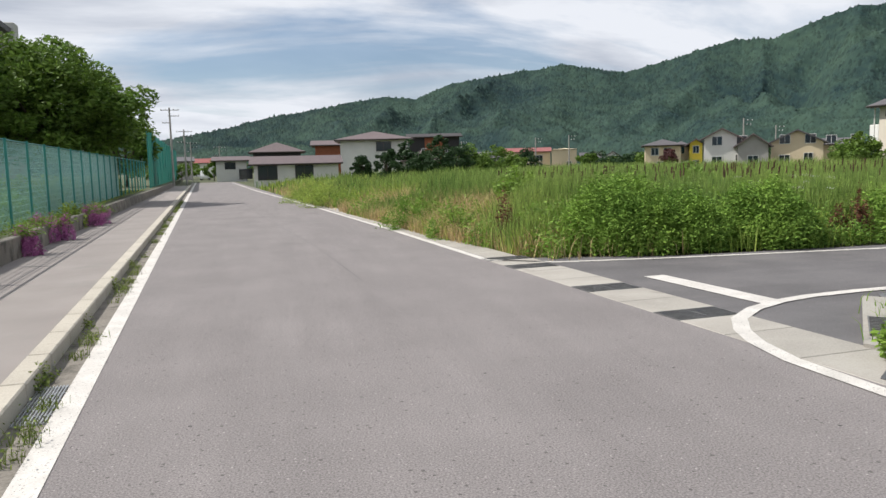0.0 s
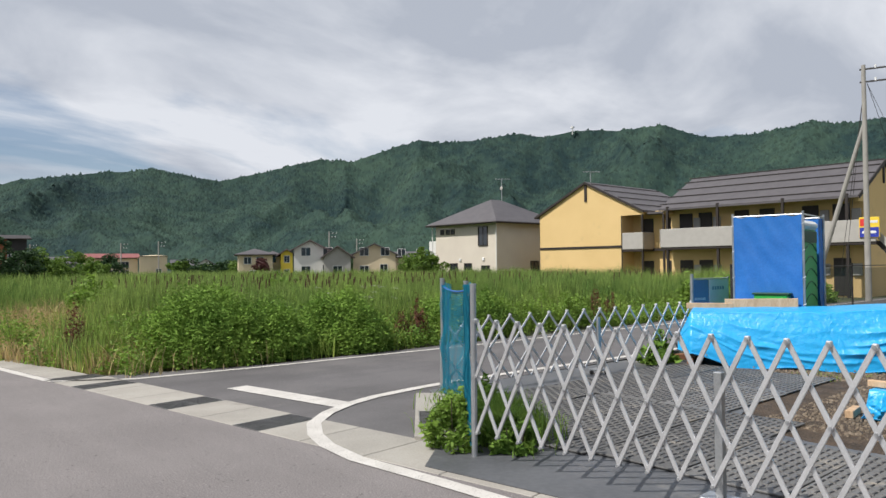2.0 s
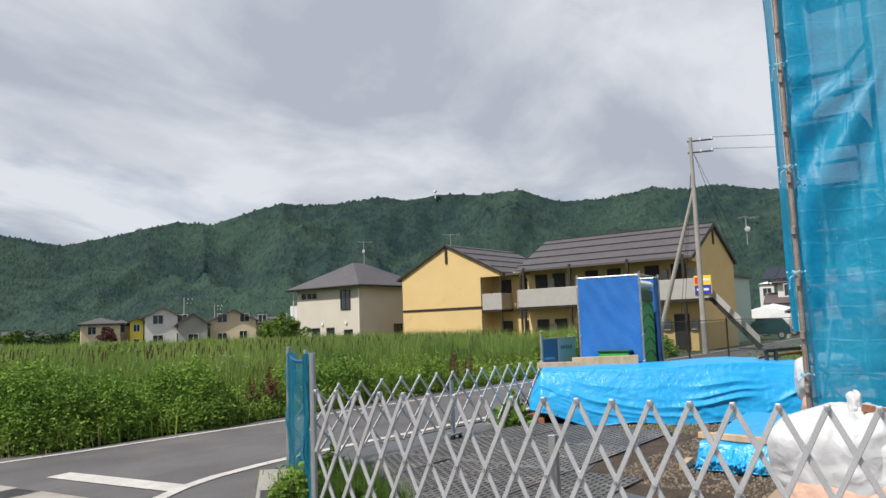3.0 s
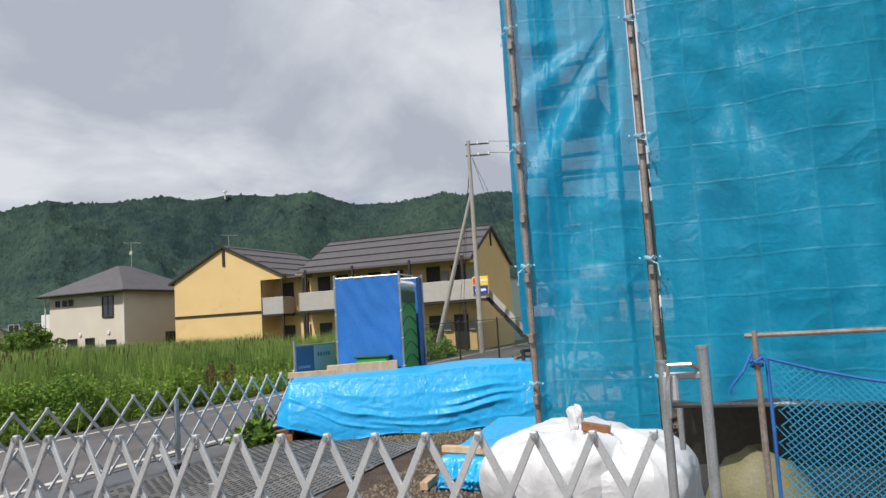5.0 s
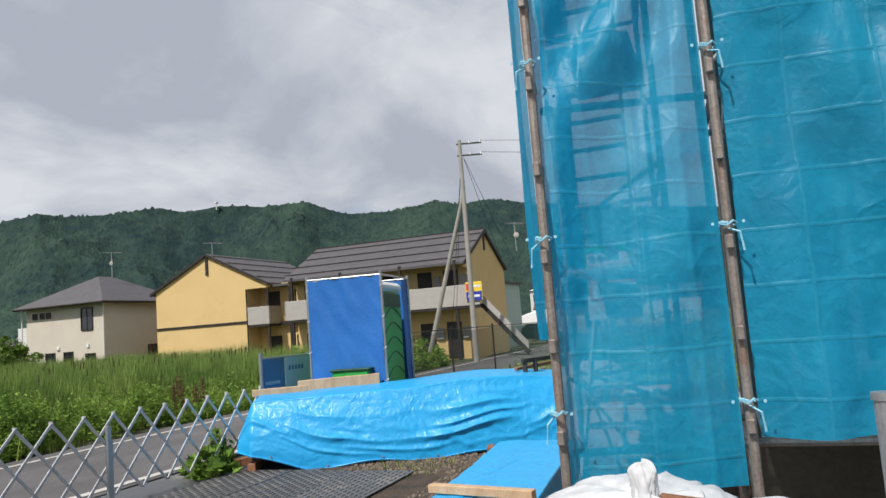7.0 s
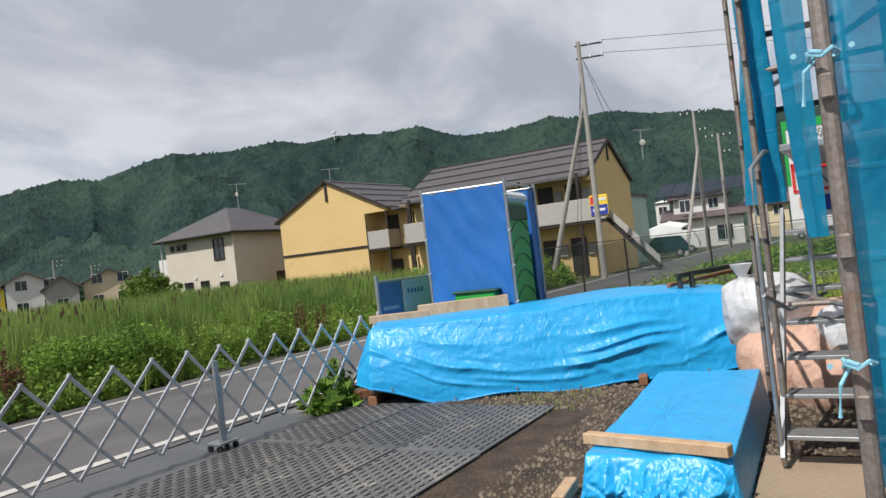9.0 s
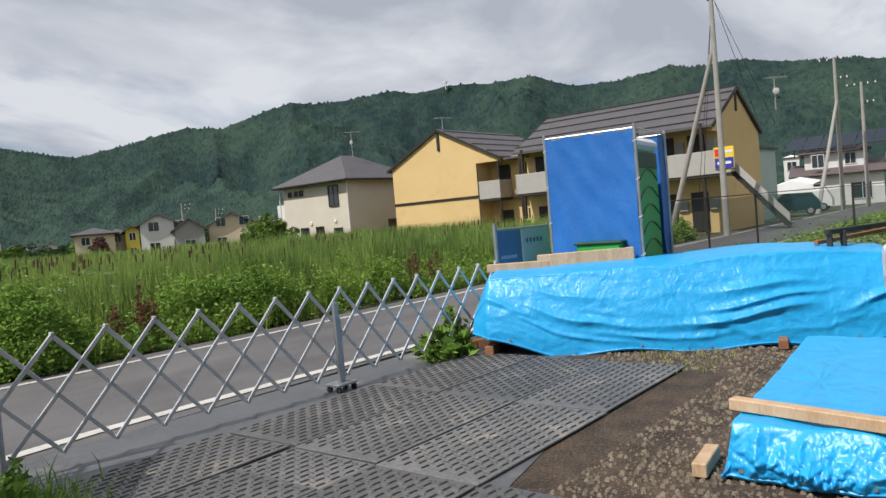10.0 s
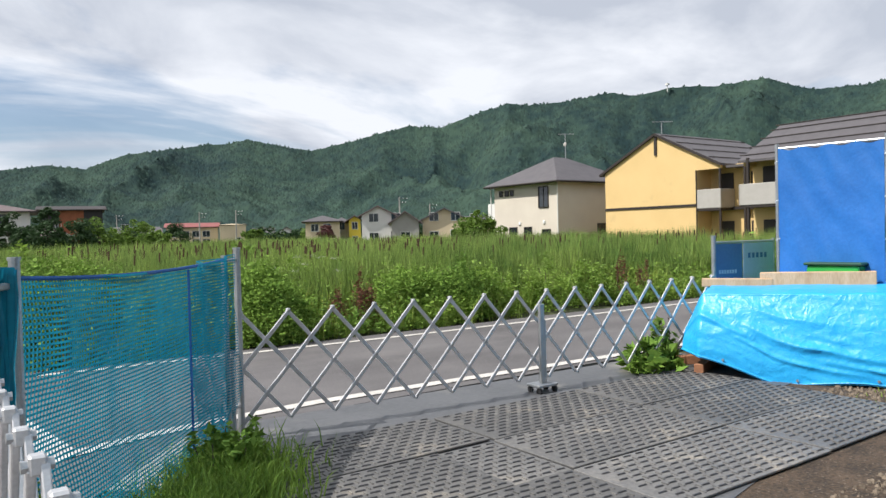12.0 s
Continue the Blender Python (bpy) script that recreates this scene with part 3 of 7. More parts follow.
# ---- the hills ----
CREST = ((-60, 3.0), (-30, 4.5), (-10, 6.5), (0, 7.4), (5.8, 7.95), (8.3, 8.5), (12.7, 9.05), (16.1, 9.65), (18.5, 9.55), (20.8, 9.8), (24.3, 9.3), (28, 9.42),
         (30.7, 10.45), (34.5, 10.2), (37.4, 10.35), (39.6, 9.9), (41.2, 10.3), (42.5, 10.2), (45.6, 9.73), (47.6, 9.68), (49.3, 9.92), (52.2, 9.05), (54.4, 8.3), (57.2, 8.38),
         (60.7, 7.5), (64.5, 6.6), (66.7, 6.9), (69.2, 7.38), (74, 6.8), (77.6, 6.3), (80.4, 5.2), (82.5, 5.42), (85.6, 4.95), (88.6, 4.4), (91.1, 4.08), (94.5, 3.2), (97.1, 2.7), (102, 1.9), (110, 1.2), (130, .8), (180, .8), (240, 1.5), (300, 3.0))
CA, CE = np.array([a for a, e in CREST]), np.array([e for a, e in CREST])


def hills():
    """The wooded slopes as a grid of bearings and distances."""
    na, nr = 1150, 84
    az = np.concatenate([np.linspace(-3, 112, na - 150), np.linspace(112.5, 356.5, 150)])
    el = np.interp(np.where(az > 300, az - 360, az), CA, CE)
    el = el + np.array([.09 * nz(a * .9, 4.4) + .05 * nz(a * 2.7, 1.4) + .03 * nz(a * 7, 6.1) for a in az])
    verts = np.zeros((nr, na, 3))
    for j in range(nr):
        t = j / (nr - 1)
        r = 780 + 720 * t
        mid = (t * (1 - t) * 4) ** .6
        for i in range(na):
            a = radians(az[i])
            x, y = 3 + r * math.cos(a), r * math.sin(a)
            fold = noise.fractal((x / 420, y / 420, 1.3), .9, 2.1, 4) * mid
            way = az[i] + 5.5 * nz(x / 330, y / 330, 2.2)
            spur = (.6 * abs(nz(way / 6.0, r / 500, 7.7)) ** .9 + .5 * abs(nz(x / 210 + 4.1, y / 210, 7.7)) + .28 * abs(nz(x / 80 + 1.1, y / 80, 3.7))) * mid
            e = el[i] * min(max(t ** 1.05 + .17 * mid + fold * .26 - spur * .72, 0), .965 if t < .97 else 1.0)
            verts[j, i] = (x, y, -1.8 + r * math.tan(radians(e)))
    return verts


def grid_tris(nr, na):
    idx = np.arange(nr * na).reshape(nr, na)
    a, b, c, d = idx[:-1, :-1].ravel(), idx[:-1, 1:].ravel(), idx[1:, 1:].ravel(), idx[1:, :-1].ravel()
    return np.concatenate([np.stack([a, c, b], 1), np.stack([a, d, c], 1)])


def crowns(verts, n):
    """Round tree crowns standing close together on the slopes that face the valley."""
    own = np.random.default_rng(23)
    i, j = own.integers(0, 999, n), (own.uniform(0, 1, n) ** .9 * 82.99).astype(int)
    u, v = own.uniform(0, 1, n)[:, None], own.uniform(0, 1, n)[:, None]
    p = (verts[j, i] * (1 - u) + verts[j, i + 1] * u) * (1 - v) + (verts[j + 1, i] * (1 - u) + verts[j + 1, i + 1] * u) * v
    reach = np.hypot(p[:, 0], p[:, 1])
    size = (.5 + .0018 * reach) * own.uniform(.5, 1.4, n) ** 1.2
    tall = size * own.uniform(.6, 1.35, n)
    nrm = np.cross(verts[j, i + 1] - verts[j, i], verts[j + 1, i] - verts[j, i])
    grade = np.clip(-nrm[:, :2] / nrm[:, 2:], -1.6, 1.6)
    turn = own.uniform(0, 6.28, n)
    out = np.zeros((n, 6, 3))
    for k in range(5):
        a, wob = turn + k * 1.2566, size * own.uniform(.75, 1.25, n)
        dx, dy = np.cos(a) * wob, np.sin(a) * wob
        out[:, k] = p + np.stack([dx, dy, grade[:, 0] * dx + grade[:, 1] * dy - .25 * tall], 1)
    out[:, 5] = p + np.stack([size * .1, size * .1, tall], 1)
    t = np.array([[k, (k + 1) % 5, 5] for k in range(5)])
    return out.reshape(-1, 3), (np.arange(n)[:, None, None] * 6 + t[None]).reshape(-1, 3)


slopes = hills()
# The blue in both canopy tones stands in for distance haze
CANOPY = mat("hazed_canopy", rgb(.036, .064, .046), rgb(.012, .028, .029), .9, spec=.15, scale=.006, fine=.05, bump=0, rand=.3, lo=.37, hi=.63, big=.62)
tagged(new("hills", raw_mesh("hills", slopes.reshape(-1, 3), grid_tris(84, 1150), CANOPY)), "green forested hills along the valley", "hills", kind="structure")
woods = raw_mesh("forest_trees", *crowns(slopes, 105000), CANOPY)
woods.polygons.foreach_set("use_smooth", [True] * len(woods.polygons))
tagged(new("forest_trees", woods), "dense green broadleaf trees on the hillsides", "forest", kind="stuff")
tw = thing("ridge_tower", "tiny pale lookout mast on the ridge", "tower")
az = radians(37.45)
tx, ty = 3 + 1490 * math.cos(az), 1490 * math.sin(az)
tz = 1490 * math.tan(radians(10.3))
part("mast", Geo().tube([(tx, ty, tz - 8), (tx, ty, tz + 9)], 1.1, 6), WALL_W, tw)
part("platform", Geo().box((tx - 3, ty - 3, tz + 5), (tx + 3, ty + 3, tz + 8)), WALL_W, tw)


# ---- houses ----
def window(parent, face, at, z, w, h, x0, x1, y0, y1, frame_mat=TRIM_W, bars=1):
    """A window on the face 'x' (at x0, looking to -x) or 'y' (at y0, looking to -y); at: along the face."""
    if face == "x":
        m = Matrix.Translation((x0, at, z)) @ Matrix(((0, -1, 0, 0), (-1, 0, 0, 0), (0, 0, 1, 0), (0, 0, 0, 1)))
    else:
        m = Matrix.Translation((at, y0, z)) @ Matrix(((1, 0, 0, 0), (0, -1, 0, 0), (0, 0, 1, 0), (0, 0, 0, 1)))
    win = part("window", Geo().box((-w / 2, .004, 0), (w / 2, .02, h), m), GLASS, parent)
    f = Geo()
    b = .06
    f.box((-w / 2 - b, .0, -b), (-w / 2, .07, h + b), m)
    f.box((w / 2, .0, -b), (w / 2 + b, .07, h + b), m)
    f.box((-w / 2, .0, -b), (w / 2, .08, 0), m)
    f.box((-w / 2, .0, h), (w / 2, .07, h + b), m)
    for i in range(bars):
        x = -w / 2 + w * (i + 1) / (bars + 1)
        f.box((x - .025, .02, 0), (x + .025, .05, h), m)
    part("window_frame", f, frame_mat, win)
    return win


def roof(geo, kind, x0, x1, y0, y1, eave, top, over=.6, thick=.16, verge=None):
    """A roof shell over the plan; kind hip, gable_x (ridge along x) or gable_y."""
    ox = verge if verge is not None and kind == "gable_x" else over
    oy = verge if verge is not None and kind == "gable_y" else over
    a, b, c, d = x0 - ox, x1 + ox, y0 - oy, y1 + oy
    mx, my = (a + b) / 2, (c + d) / 2
    if kind == "hip":
        if b - a > d - c:
            h = (d - c) / 2
            r0, r1 = (a + h * .9, my, top), (b - h * .9, my, top)
        else:
            h = (b - a) / 2
            r0, r1 = (mx, c + h * .9, top), (mx, d - h * .9, top)
    elif kind == "gable_x":
        r0, r1 = (a, my, top), (b, my, top)
    else:
        r0, r1 = (mx, c, top), (mx, d, top)
    lo = [(a, c, eave), (b, c, eave), (b, d, eave), (a, d, eave)]
    v = lo + [r0, r1]
    if kind == "gable_y" or (kind == "hip" and b - a <= d - c):
        f = [(0, 1, 4), (1, 2, 5, 4), (2, 3, 5), (3, 0, 4, 5)]
        gable = (0, 2)
    else:
        f = [(0, 1, 5, 4), (1, 2, 5), (2, 3, 4, 5), (3, 0, 4)]
        gable = (1, 3)
    if kind != "hip":
        f = [q for i, q in enumerate(f) if i not in gable]
    n = len(v)
    v2 = [(x, y, z - thick) for x, y, z in v]
    geo.add(v + v2, f + [tuple(i + n for i in q[::-1]) for q in f])
    if kind == "hip":
        rim = [(0, 1), (1, 2), (2, 3), (3, 0)]
    elif kind == "gable_x":
        rim = [(0, 1), (2, 3), (1, 5), (5, 2), (3, 4), (4, 0)]
    else:
        rim = [(1, 2), (3, 0), (0, 4), (4, 1), (2, 5), (5, 3)]
    geo.add(v + v2, [(i, j, j + n, i + n) for i, j in rim])
    return r0, r1


def walls(x0, x1, y0, y1, eave, top=None, kind="hip", over=.6):
    """Walls with the gables filled up to just under the roof."""
    g = Geo()
    g.box((x0, y0, -.3), (x1, y1, eave - .1))
    if kind in ("gable_x", "gable_y") and top:
        t = .16
        if kind == "gable_x":
            half = (y1 - y0) / 2 + over
            k = (top - eave) / half
            e = eave - t + over * k - .02
            for x in (x0, x1 - .2):
                g.add([(x, y0, eave - .1), (x, y1, eave - .1), (x, y1, e), (x, (y0 + y1) / 2, top - t - .02), (x, y0, e),
                       (x + .2, y0, eave - .1), (x + .2, y1, eave - .1), (x + .2, y1, e), (x + .2, (y0 + y1) / 2, top - t - .02), (x + .2, y0, e)],
                      [(0, 1, 2, 3, 4), (9, 8, 7, 6, 5), (0, 4, 9, 5), (1, 6, 7, 2)])
        else:
            half = (x1 - x0) / 2 + over
            k = (top - eave) / half
            e = eave - t + over * k - .02
            for y in (y0, y1 - .2):
                g.add([(x0, y, eave - .1), (x1, y, eave - .1), (x1, y, e), ((x0 + x1) / 2, y, top - t - .02), (x0, y, e),
                       (x0, y + .2, eave - .1), (x1, y + .2, eave - .1), (x1, y + .2, e), ((x0 + x1) / 2, y + .2, top - t - .02), (x0, y + .2, e)],
                      [(0, 1, 2, 3, 4), (9, 8, 7, 6, 5), (0, 4, 9, 5), (1, 6, 7, 2)])
    return g


def house(label, x0, x1, y0, y1, eave, top, kind, wall_mat, roof_mat, wins, group="houses across the field", category="house", over=.6, frame_mat=TRIM_W):
    h = thing("house", label, category, group)
    part("wall", walls(x0, x1, y0, y1, eave, top, kind, over), wall_mat, h)
    g = Geo()
    roof(g, kind, x0, x1, y0, y1, eave, top, over)
    part("roof", g, roof_mat, h)
    gt = Geo()
    a, b, c, d = x0 - over, x1 + over, y0 - over, y1 + over
    if kind != "gable_y":
        gt.tube([(a, c - .05, eave - .07), (b, c - .05, eave - .07)], .06, 6)
    if kind != "gable_x":
        gt.tube([(a - .05, c, eave - .07), (a - .05, d, eave - .07)], .06, 6)
    part("rain_gutter", gt, TRIM, h)
    for wdef in wins:
        window(h, *wdef, x0, x1, y0, y1, frame_mat)
    return h


def antenna(x, y, z, hgt=1.6, dish=False):
    a = thing("antenna", "small metal rooftop aerial" + (" with a pale dish" if dish else ""), "antenna")
    g = Geo().tube([(x, y, z), (x, y, z + hgt)], .03, 6)
    part("mast", g, STEEL, a)
    g = Geo()
    g.tube([(x - .5, y + .3, z + hgt - .05), (x + .6, y - .4, z + hgt - .05)], .018, 5)
    for i in range(5):
        px, py = x - .4 + i * .22, y + .24 - i * .15
        g.tube([(px - .2, py - .28, z + hgt - .05), (px + .2, py + .28, z + hgt - .05)], .012, 4)
    part("aerial", g, STEEL, a)
    if dish:
        part("dish", Geo().grid(lambda u, v: (x - .12 - .07 * math.cos(v * 1.0), y - .1 + .2 * math.sin(v * 1.0) * math.cos(u * 6.2832), z + hgt * .55 + .2 * math.sin(v * 1.0) * math.sin(u * 6.2832)), 16, 4), PANEL, a, "pale satellite dish", True)


# Beige hip-roofed house
hb = house("two-storey beige house with a dark grey hipped roof", 43.6, 51.2, 39.7, 46.85, 5.35, 7.5, "hip", WALL_B, ROOF,
           [("x", 41.15, 3.5, .95, 1.45), ("x", 40.9, .75, .8, 1.05), ("x", 42.9, .95, .75, 1.05), ("x", 44.6, .95, .8, 1.05), ("x", 45.3, 4.55, .32, .32),
            ("x", 44.7, 4.55, .32, .32), ("x", 46.0, 4.55, .32, .32), ("y", 49.4, 3.7, .8, 1.0), ("y", 48.2, .85, .9, 1.3)], frame_mat=TRIM)
part("balcony", Geo().box((43.9, 47.2, 2.6), (46.4, 48.1, 4.0), None, .03), WALL_W, hb)
part("ac_unit", Geo().box((45.6, 39.2, .2), (46.5, 39.68, 1.0), None, .03), WHITE, hb)
for yy in (39.65, 47.25):
    part("downpipe", Geo().tube([(43.55, yy, 0), (43.55, yy, 5.3)], .045, 6), TRIM_W, hb)
for yy, zz in ((43.7, 2.2), (41.0, 2.25)):
    part("vent", Geo().box((43.5, yy, zz), (43.6, yy + .22, zz + .25), None, .03), WHITE, hb)
antenna(47.1, 42.3, 7.35, 1.9, True)

# Yellow apartment house: gable end wing
X0, Y0, Y1 = 44.8, 28.8, 36.2
RY, RZ, EL, ER = 31.85, 7.84, 36.6, 27.05
SLOPE = (RZ - 5.52) / (EL - RY)
ya = thing("apartment_house", "two-storey yellow apartment house with a dark gabled roof", "apartment house")
part("wall", Geo().box((X0, Y0, -.3), (X0 + 9, Y1, 5.4)), WALL_Y, ya)
gv = [(Y0, 5.4), (Y1, 5.4), (Y1, RZ - .15 - (Y1 - RY) * SLOPE), (RY, RZ - .15), (ER + .1, RZ - .15 - (RY - ER - .1) * SLOPE), (ER + .1, 5.2), (Y0, 5.2)]
part("gable_wall", Geo().add([(X0, a, b) for a, b in gv] + [(X0 + .2, a, b) for a, b in gv], [tuple(range(7)), tuple(range(13, 6, -1))] + [(i, (i + 1) % 7, (i + 1) % 7 + 7, i + 7) for i in range(7)]), WALL_Y, ya)
g = Geo()
for ye in (EL, ER):
    ze = RZ - abs(ye - RY) * SLOPE
    top = [(X0 - .12, ye, ze), (X0 + 9.3, ye, ze), (X0 + 9.3, RY, RZ), (X0 - .12, RY, RZ)]
    g.add(top + [(a, b, c - .14) for a, b, c in top], [(0, 1, 2, 3), (7, 6, 5, 4)] + [(i, (i + 1) % 4, (i + 1) % 4 + 4, i + 4) for i in range(4)])
    part("barge_board", Geo().beam((X0 - .15, ye, ze - .08), (X0 - .15, RY, RZ - .08), .05, .15), TRIM, ya)
part("roof", g, ROOF, ya)
part("belt_course", Geo().box((X0 - .06, Y0, 3.0), (X0, Y1, 3.15)), TRIM, ya, "dark brown belt between the storeys")
part("gable_post", Geo().box((X0 - .08, RY - .1, 6.4), (X0, RY + .1, 7.6)), TRIM, ya)
part("downpipe", Geo().tube([(X0 - .05, Y0 + .03, -.2), (X0 - .05, Y0 + .03, 5.2)], .04, 6), TRIM, ya)
for k in (.18, .42, .66, .9):
    part("snow_guard", Geo().tube([(X0 - .05, ER + (RY - ER) * k, RZ - (RY - ER) * (1 - k) * SLOPE + .05), (X0 + 9.2, ER + (RY - ER) * k, RZ - (RY - ER) * (1 - k) * SLOPE + .05)], .03, 5), TRIM, ya)
part("balcony_front", Geo().box((X0 - .06, ER + .1, 2.85), (X0 + .02, Y0 - .01, 4.0), None, .02), PANEL, ya, "grey balcony parapet")
part("balcony_side", Geo().box((X0 + .02, ER + .1, 2.85), (X0 + 1.4, ER + .18, 4.0), None, .02), PANEL, ya, "grey balcony parapet")
part("balcony_floor", Geo().box((X0 - .04, ER + .12, 2.7), (X0 + 1.4, Y0 - .01, 2.86)), TRIM, ya)
part("post", Geo().box((X0 - .02, ER + .12, -.2), (X0 + .1, ER + .24, 5.2)), TRIM, ya)
antenna(45.6, 32.0, 7.9, .8)

# Yellow apartment block with balconies along its front
bx, ba, bb = 42.4, 13.1, 24.4
wing = thing("apartment_block", "long yellow two-storey apartment block with grey balconies", "apartment house")
part("wall", Geo().box((bx + 1.3, ba + .2, -.3), (bx + 8.3, bb - .2, 5.35)), WALL_Y, wing)
for yy in (ba, bb - .2):
    gv = [(bx + 1.3, -.3), (bx + 8.3, -.3), (bx + 8.3, 5.22), (bx + 4.35, 7.32), (bx + .4, 5.22), (bx + .4, 5.0), (bx + 1.3, 5.0)]
    part("gable_wall", Geo().add([(a, yy, b) for a, b in gv] + [(a, yy + .2, b) for a, b in gv], [tuple(range(7)), tuple(range(13, 6, -1))] + [(i, (i + 1) % 7, (i + 1) % 7 + 7, i + 7) for i in range(7)]), WALL_Y, wing)
g = Geo()
roof(g, "gable_y", bx + .4, bx + 8.3, ba - .05, bb + .1, 5.3, 7.5, .3, .13, .05)
part("roof", g, ROOF, wing)
for k in (.12, .36, .6, .84, .99):
    half = 4.25
    x, z = bx + .1 + half * k, 5.3 + 2.2 * k
    part("snow_guard", Geo().tube([(x, ba - .1, z + .05), (x, bb + .35, z + .05)], .03, 5), TRIM, wing)
part("gable_post", Geo().box((bx + 4.25, ba - .07, 6.2), (bx + 4.45, ba, 7.2)), TRIM, wing)
for s in (-1, 1):
    half = 4.25
    part("barge_board", Geo().beam((bx + 4.35 + s * half, ba - .14, 5.2), (bx + 4.35, ba - .14, 7.42), .05, .2), TRIM, wing)
part("balcony_floor", Geo().box((bx + .02, ba - .9, 2.72), (bx + 1.3, bb, 2.9)), TRIM, wing)
part("balcony_front", Geo().box((bx - .02, ba - .9, 2.85), (bx + .06, bb - .02, 4.0), None, .02), PANEL, wing, "grey balcony parapet")
part("balcony_front", Geo().box((bx + .0, bb + .0, 2.85), (bx + 2.4, bb + .06, 4.0), None, .02), PANEL, wing, "grey balcony parapet")
for yy in (ba + .4, 16.8, 20.6, bb - .5):
    part("post", Geo().box((bx + .06, yy, -.2), (bx + .2, yy + .14, 5.4)), TRIM, wing)
for yy in (13.8, 15.4, 17.8, 19.3, 21.6, 22.9):
    for zz in (0.0, 2.92):
        part("apartment_door", Geo().box((bx + 1.24, yy, zz + .02), (bx + 1.3, yy + .88, zz + 2.05), None, .01), TRIM, wing)
        part("meter_box", Geo().box((bx + 1.15, yy - .55, zz + 1.1), (bx + 1.3, yy - .1, zz + 1.75), None, .02), WALL_G, wing)
for yy in (25.2, 27.2):
    for zz in (0, 2.92):
        part("apartment_door", Geo().box((X0 + 1.34, yy, zz), (X0 + 1.4, yy + .85, zz + 2.05), None, .01), TRIM, wing)
part("link_floor", Geo().box((X0 + 1.0, bb + .1, 2.72), (X0 + 1.4, ER, 2.9)), TRIM, wing)
for yy in (25.6,):
    part("post", Geo().box((X0 + .06, yy, -.2), (X0 + .18, yy + .12, 5.3)), TRIM, wing)
part("link_wall", Geo().box((X0 + 1.4, bb, -.3), (X0 + 6, Y0, 5.5)), WALL_Y, wing)
part("link_roof", Geo().box((X0 + .3, bb + .38, 5.22), (X0 + 6, ER - .02, 5.36)), ROOF, wing)
stair = part("stair", Geo().beam((bx + .4, (ba - 1.1) - 2.2, .1), (bx + .4, (ba - 1.1) + .2, 2.85), .06, .28), TRIM, wing, "dark steel outside stair")
for i in range(13):
    part("tread", Geo().box((bx + .4, (ba - 1.1) - 2.1 + i * .18, .15 + i * .21), (bx + 1.4, (ba - 1.1) - 1.88 + i * .18, .19 + i * .21)), IRON, stair)
part("stair_side", Geo().add([(bx + .3, (ba - 1.1) - 2.2, .3), (bx + .3, (ba - 1.1) + .2, 3.0), (bx + .3, (ba - 1.1) + .2, 3.45), (bx + .3, (ba - 1.1) - .9, 2.2), (bx + .3, (ba - 1.1) - 2.2, .7),
                              (bx + .36, (ba - 1.1) - 2.2, .3), (bx + .36, (ba - 1.1) + .2, 3.0), (bx + .36, (ba - 1.1) + .2, 3.45), (bx + .36, (ba - 1.1) - .9, 2.2), (bx + .36, (ba - 1.1) - 2.2, .7)],
                             [(0, 1, 2, 3, 4), (9, 8, 7, 6, 5), (3, 8, 9, 4), (2, 7, 8, 3)]), PANEL, stair)
bs = thing("banner_sign", "yellow and blue rental banner on the balcony", "sign")
part("board", Geo().box((bx - .08, 12.0, 3.05), (bx - .02, 12.95, 4.1), None, .02), YEL, bs)
part("blue_panel", Geo().box((bx - .09, 12.03, 3.08), (bx - .08, 12.92, 3.58)), BLUE_P, bs)
part("red_mark", Geo().box((bx - .09, 12.65, 3.65), (bx - .08, 12.9, 4.02)), RED, bs)
part("lettering", Geo().box((bx - .1, 12.15, 3.27), (bx - .09, 12.8, 3.4)), WHITE, bs)
part("lettering", Geo().box((bx - .09, 12.08, 3.8), (bx - .08, 12.6, 3.93)), WHITE, bs)
antenna(47.2, 11.2, 6.0, 1.7, True)
pale = thing("shed_house", "pale green metal-clad building beside the apartments", "building")
part("wall", Geo().box((54, 14.6, -.3), (60, 17.4, 4.6)), WALL_LG, pale)
part("roof", Geo().box((53.8, 14.4, 4.6), (60.2, 17.6, 4.75)), ROOF, pale)
for yy in (14.8, 15.3, 15.9):
    part("fascia_strip", Geo().box((53.94, yy, .4), (54, yy + .08, 4.3)), TRIM_W, pale)


# Far houses
def polar(a, d):
    return 5.9 + d * math.cos(radians(a)), 1.0 + d * math.sin(radians(a))


def far_house(label, a0, a1, d, deep, eave, top, kind, wall_mat, roof_mat, wins, category="house", over=.5):
    """A house seen between the bearings a0 > a1 at distance d; its front faces the field's near end."""
    p, q = Vector(polar(a0, d)), Vector(polar(a1, d))
    w = (q - p).length
    h = house(label, -deep, 0, 0, w, eave, top, kind, wall_mat, roof_mat, [(f, (w - at) if f == "x" else at, z, ww, hh) for f, at, z, ww, hh in wins], "far houses", category, over, TRIM_W)
    t = (q - p).normalized()
    ang = math.atan2(-t.y, -t.x) - math.pi / 2
    h.matrix_world = Matrix.Translation((q.x, q.y, 0)) @ Matrix.Rotation(ang, 4, "Z") @ Matrix.Translation((deep, 0, 0))
    return h


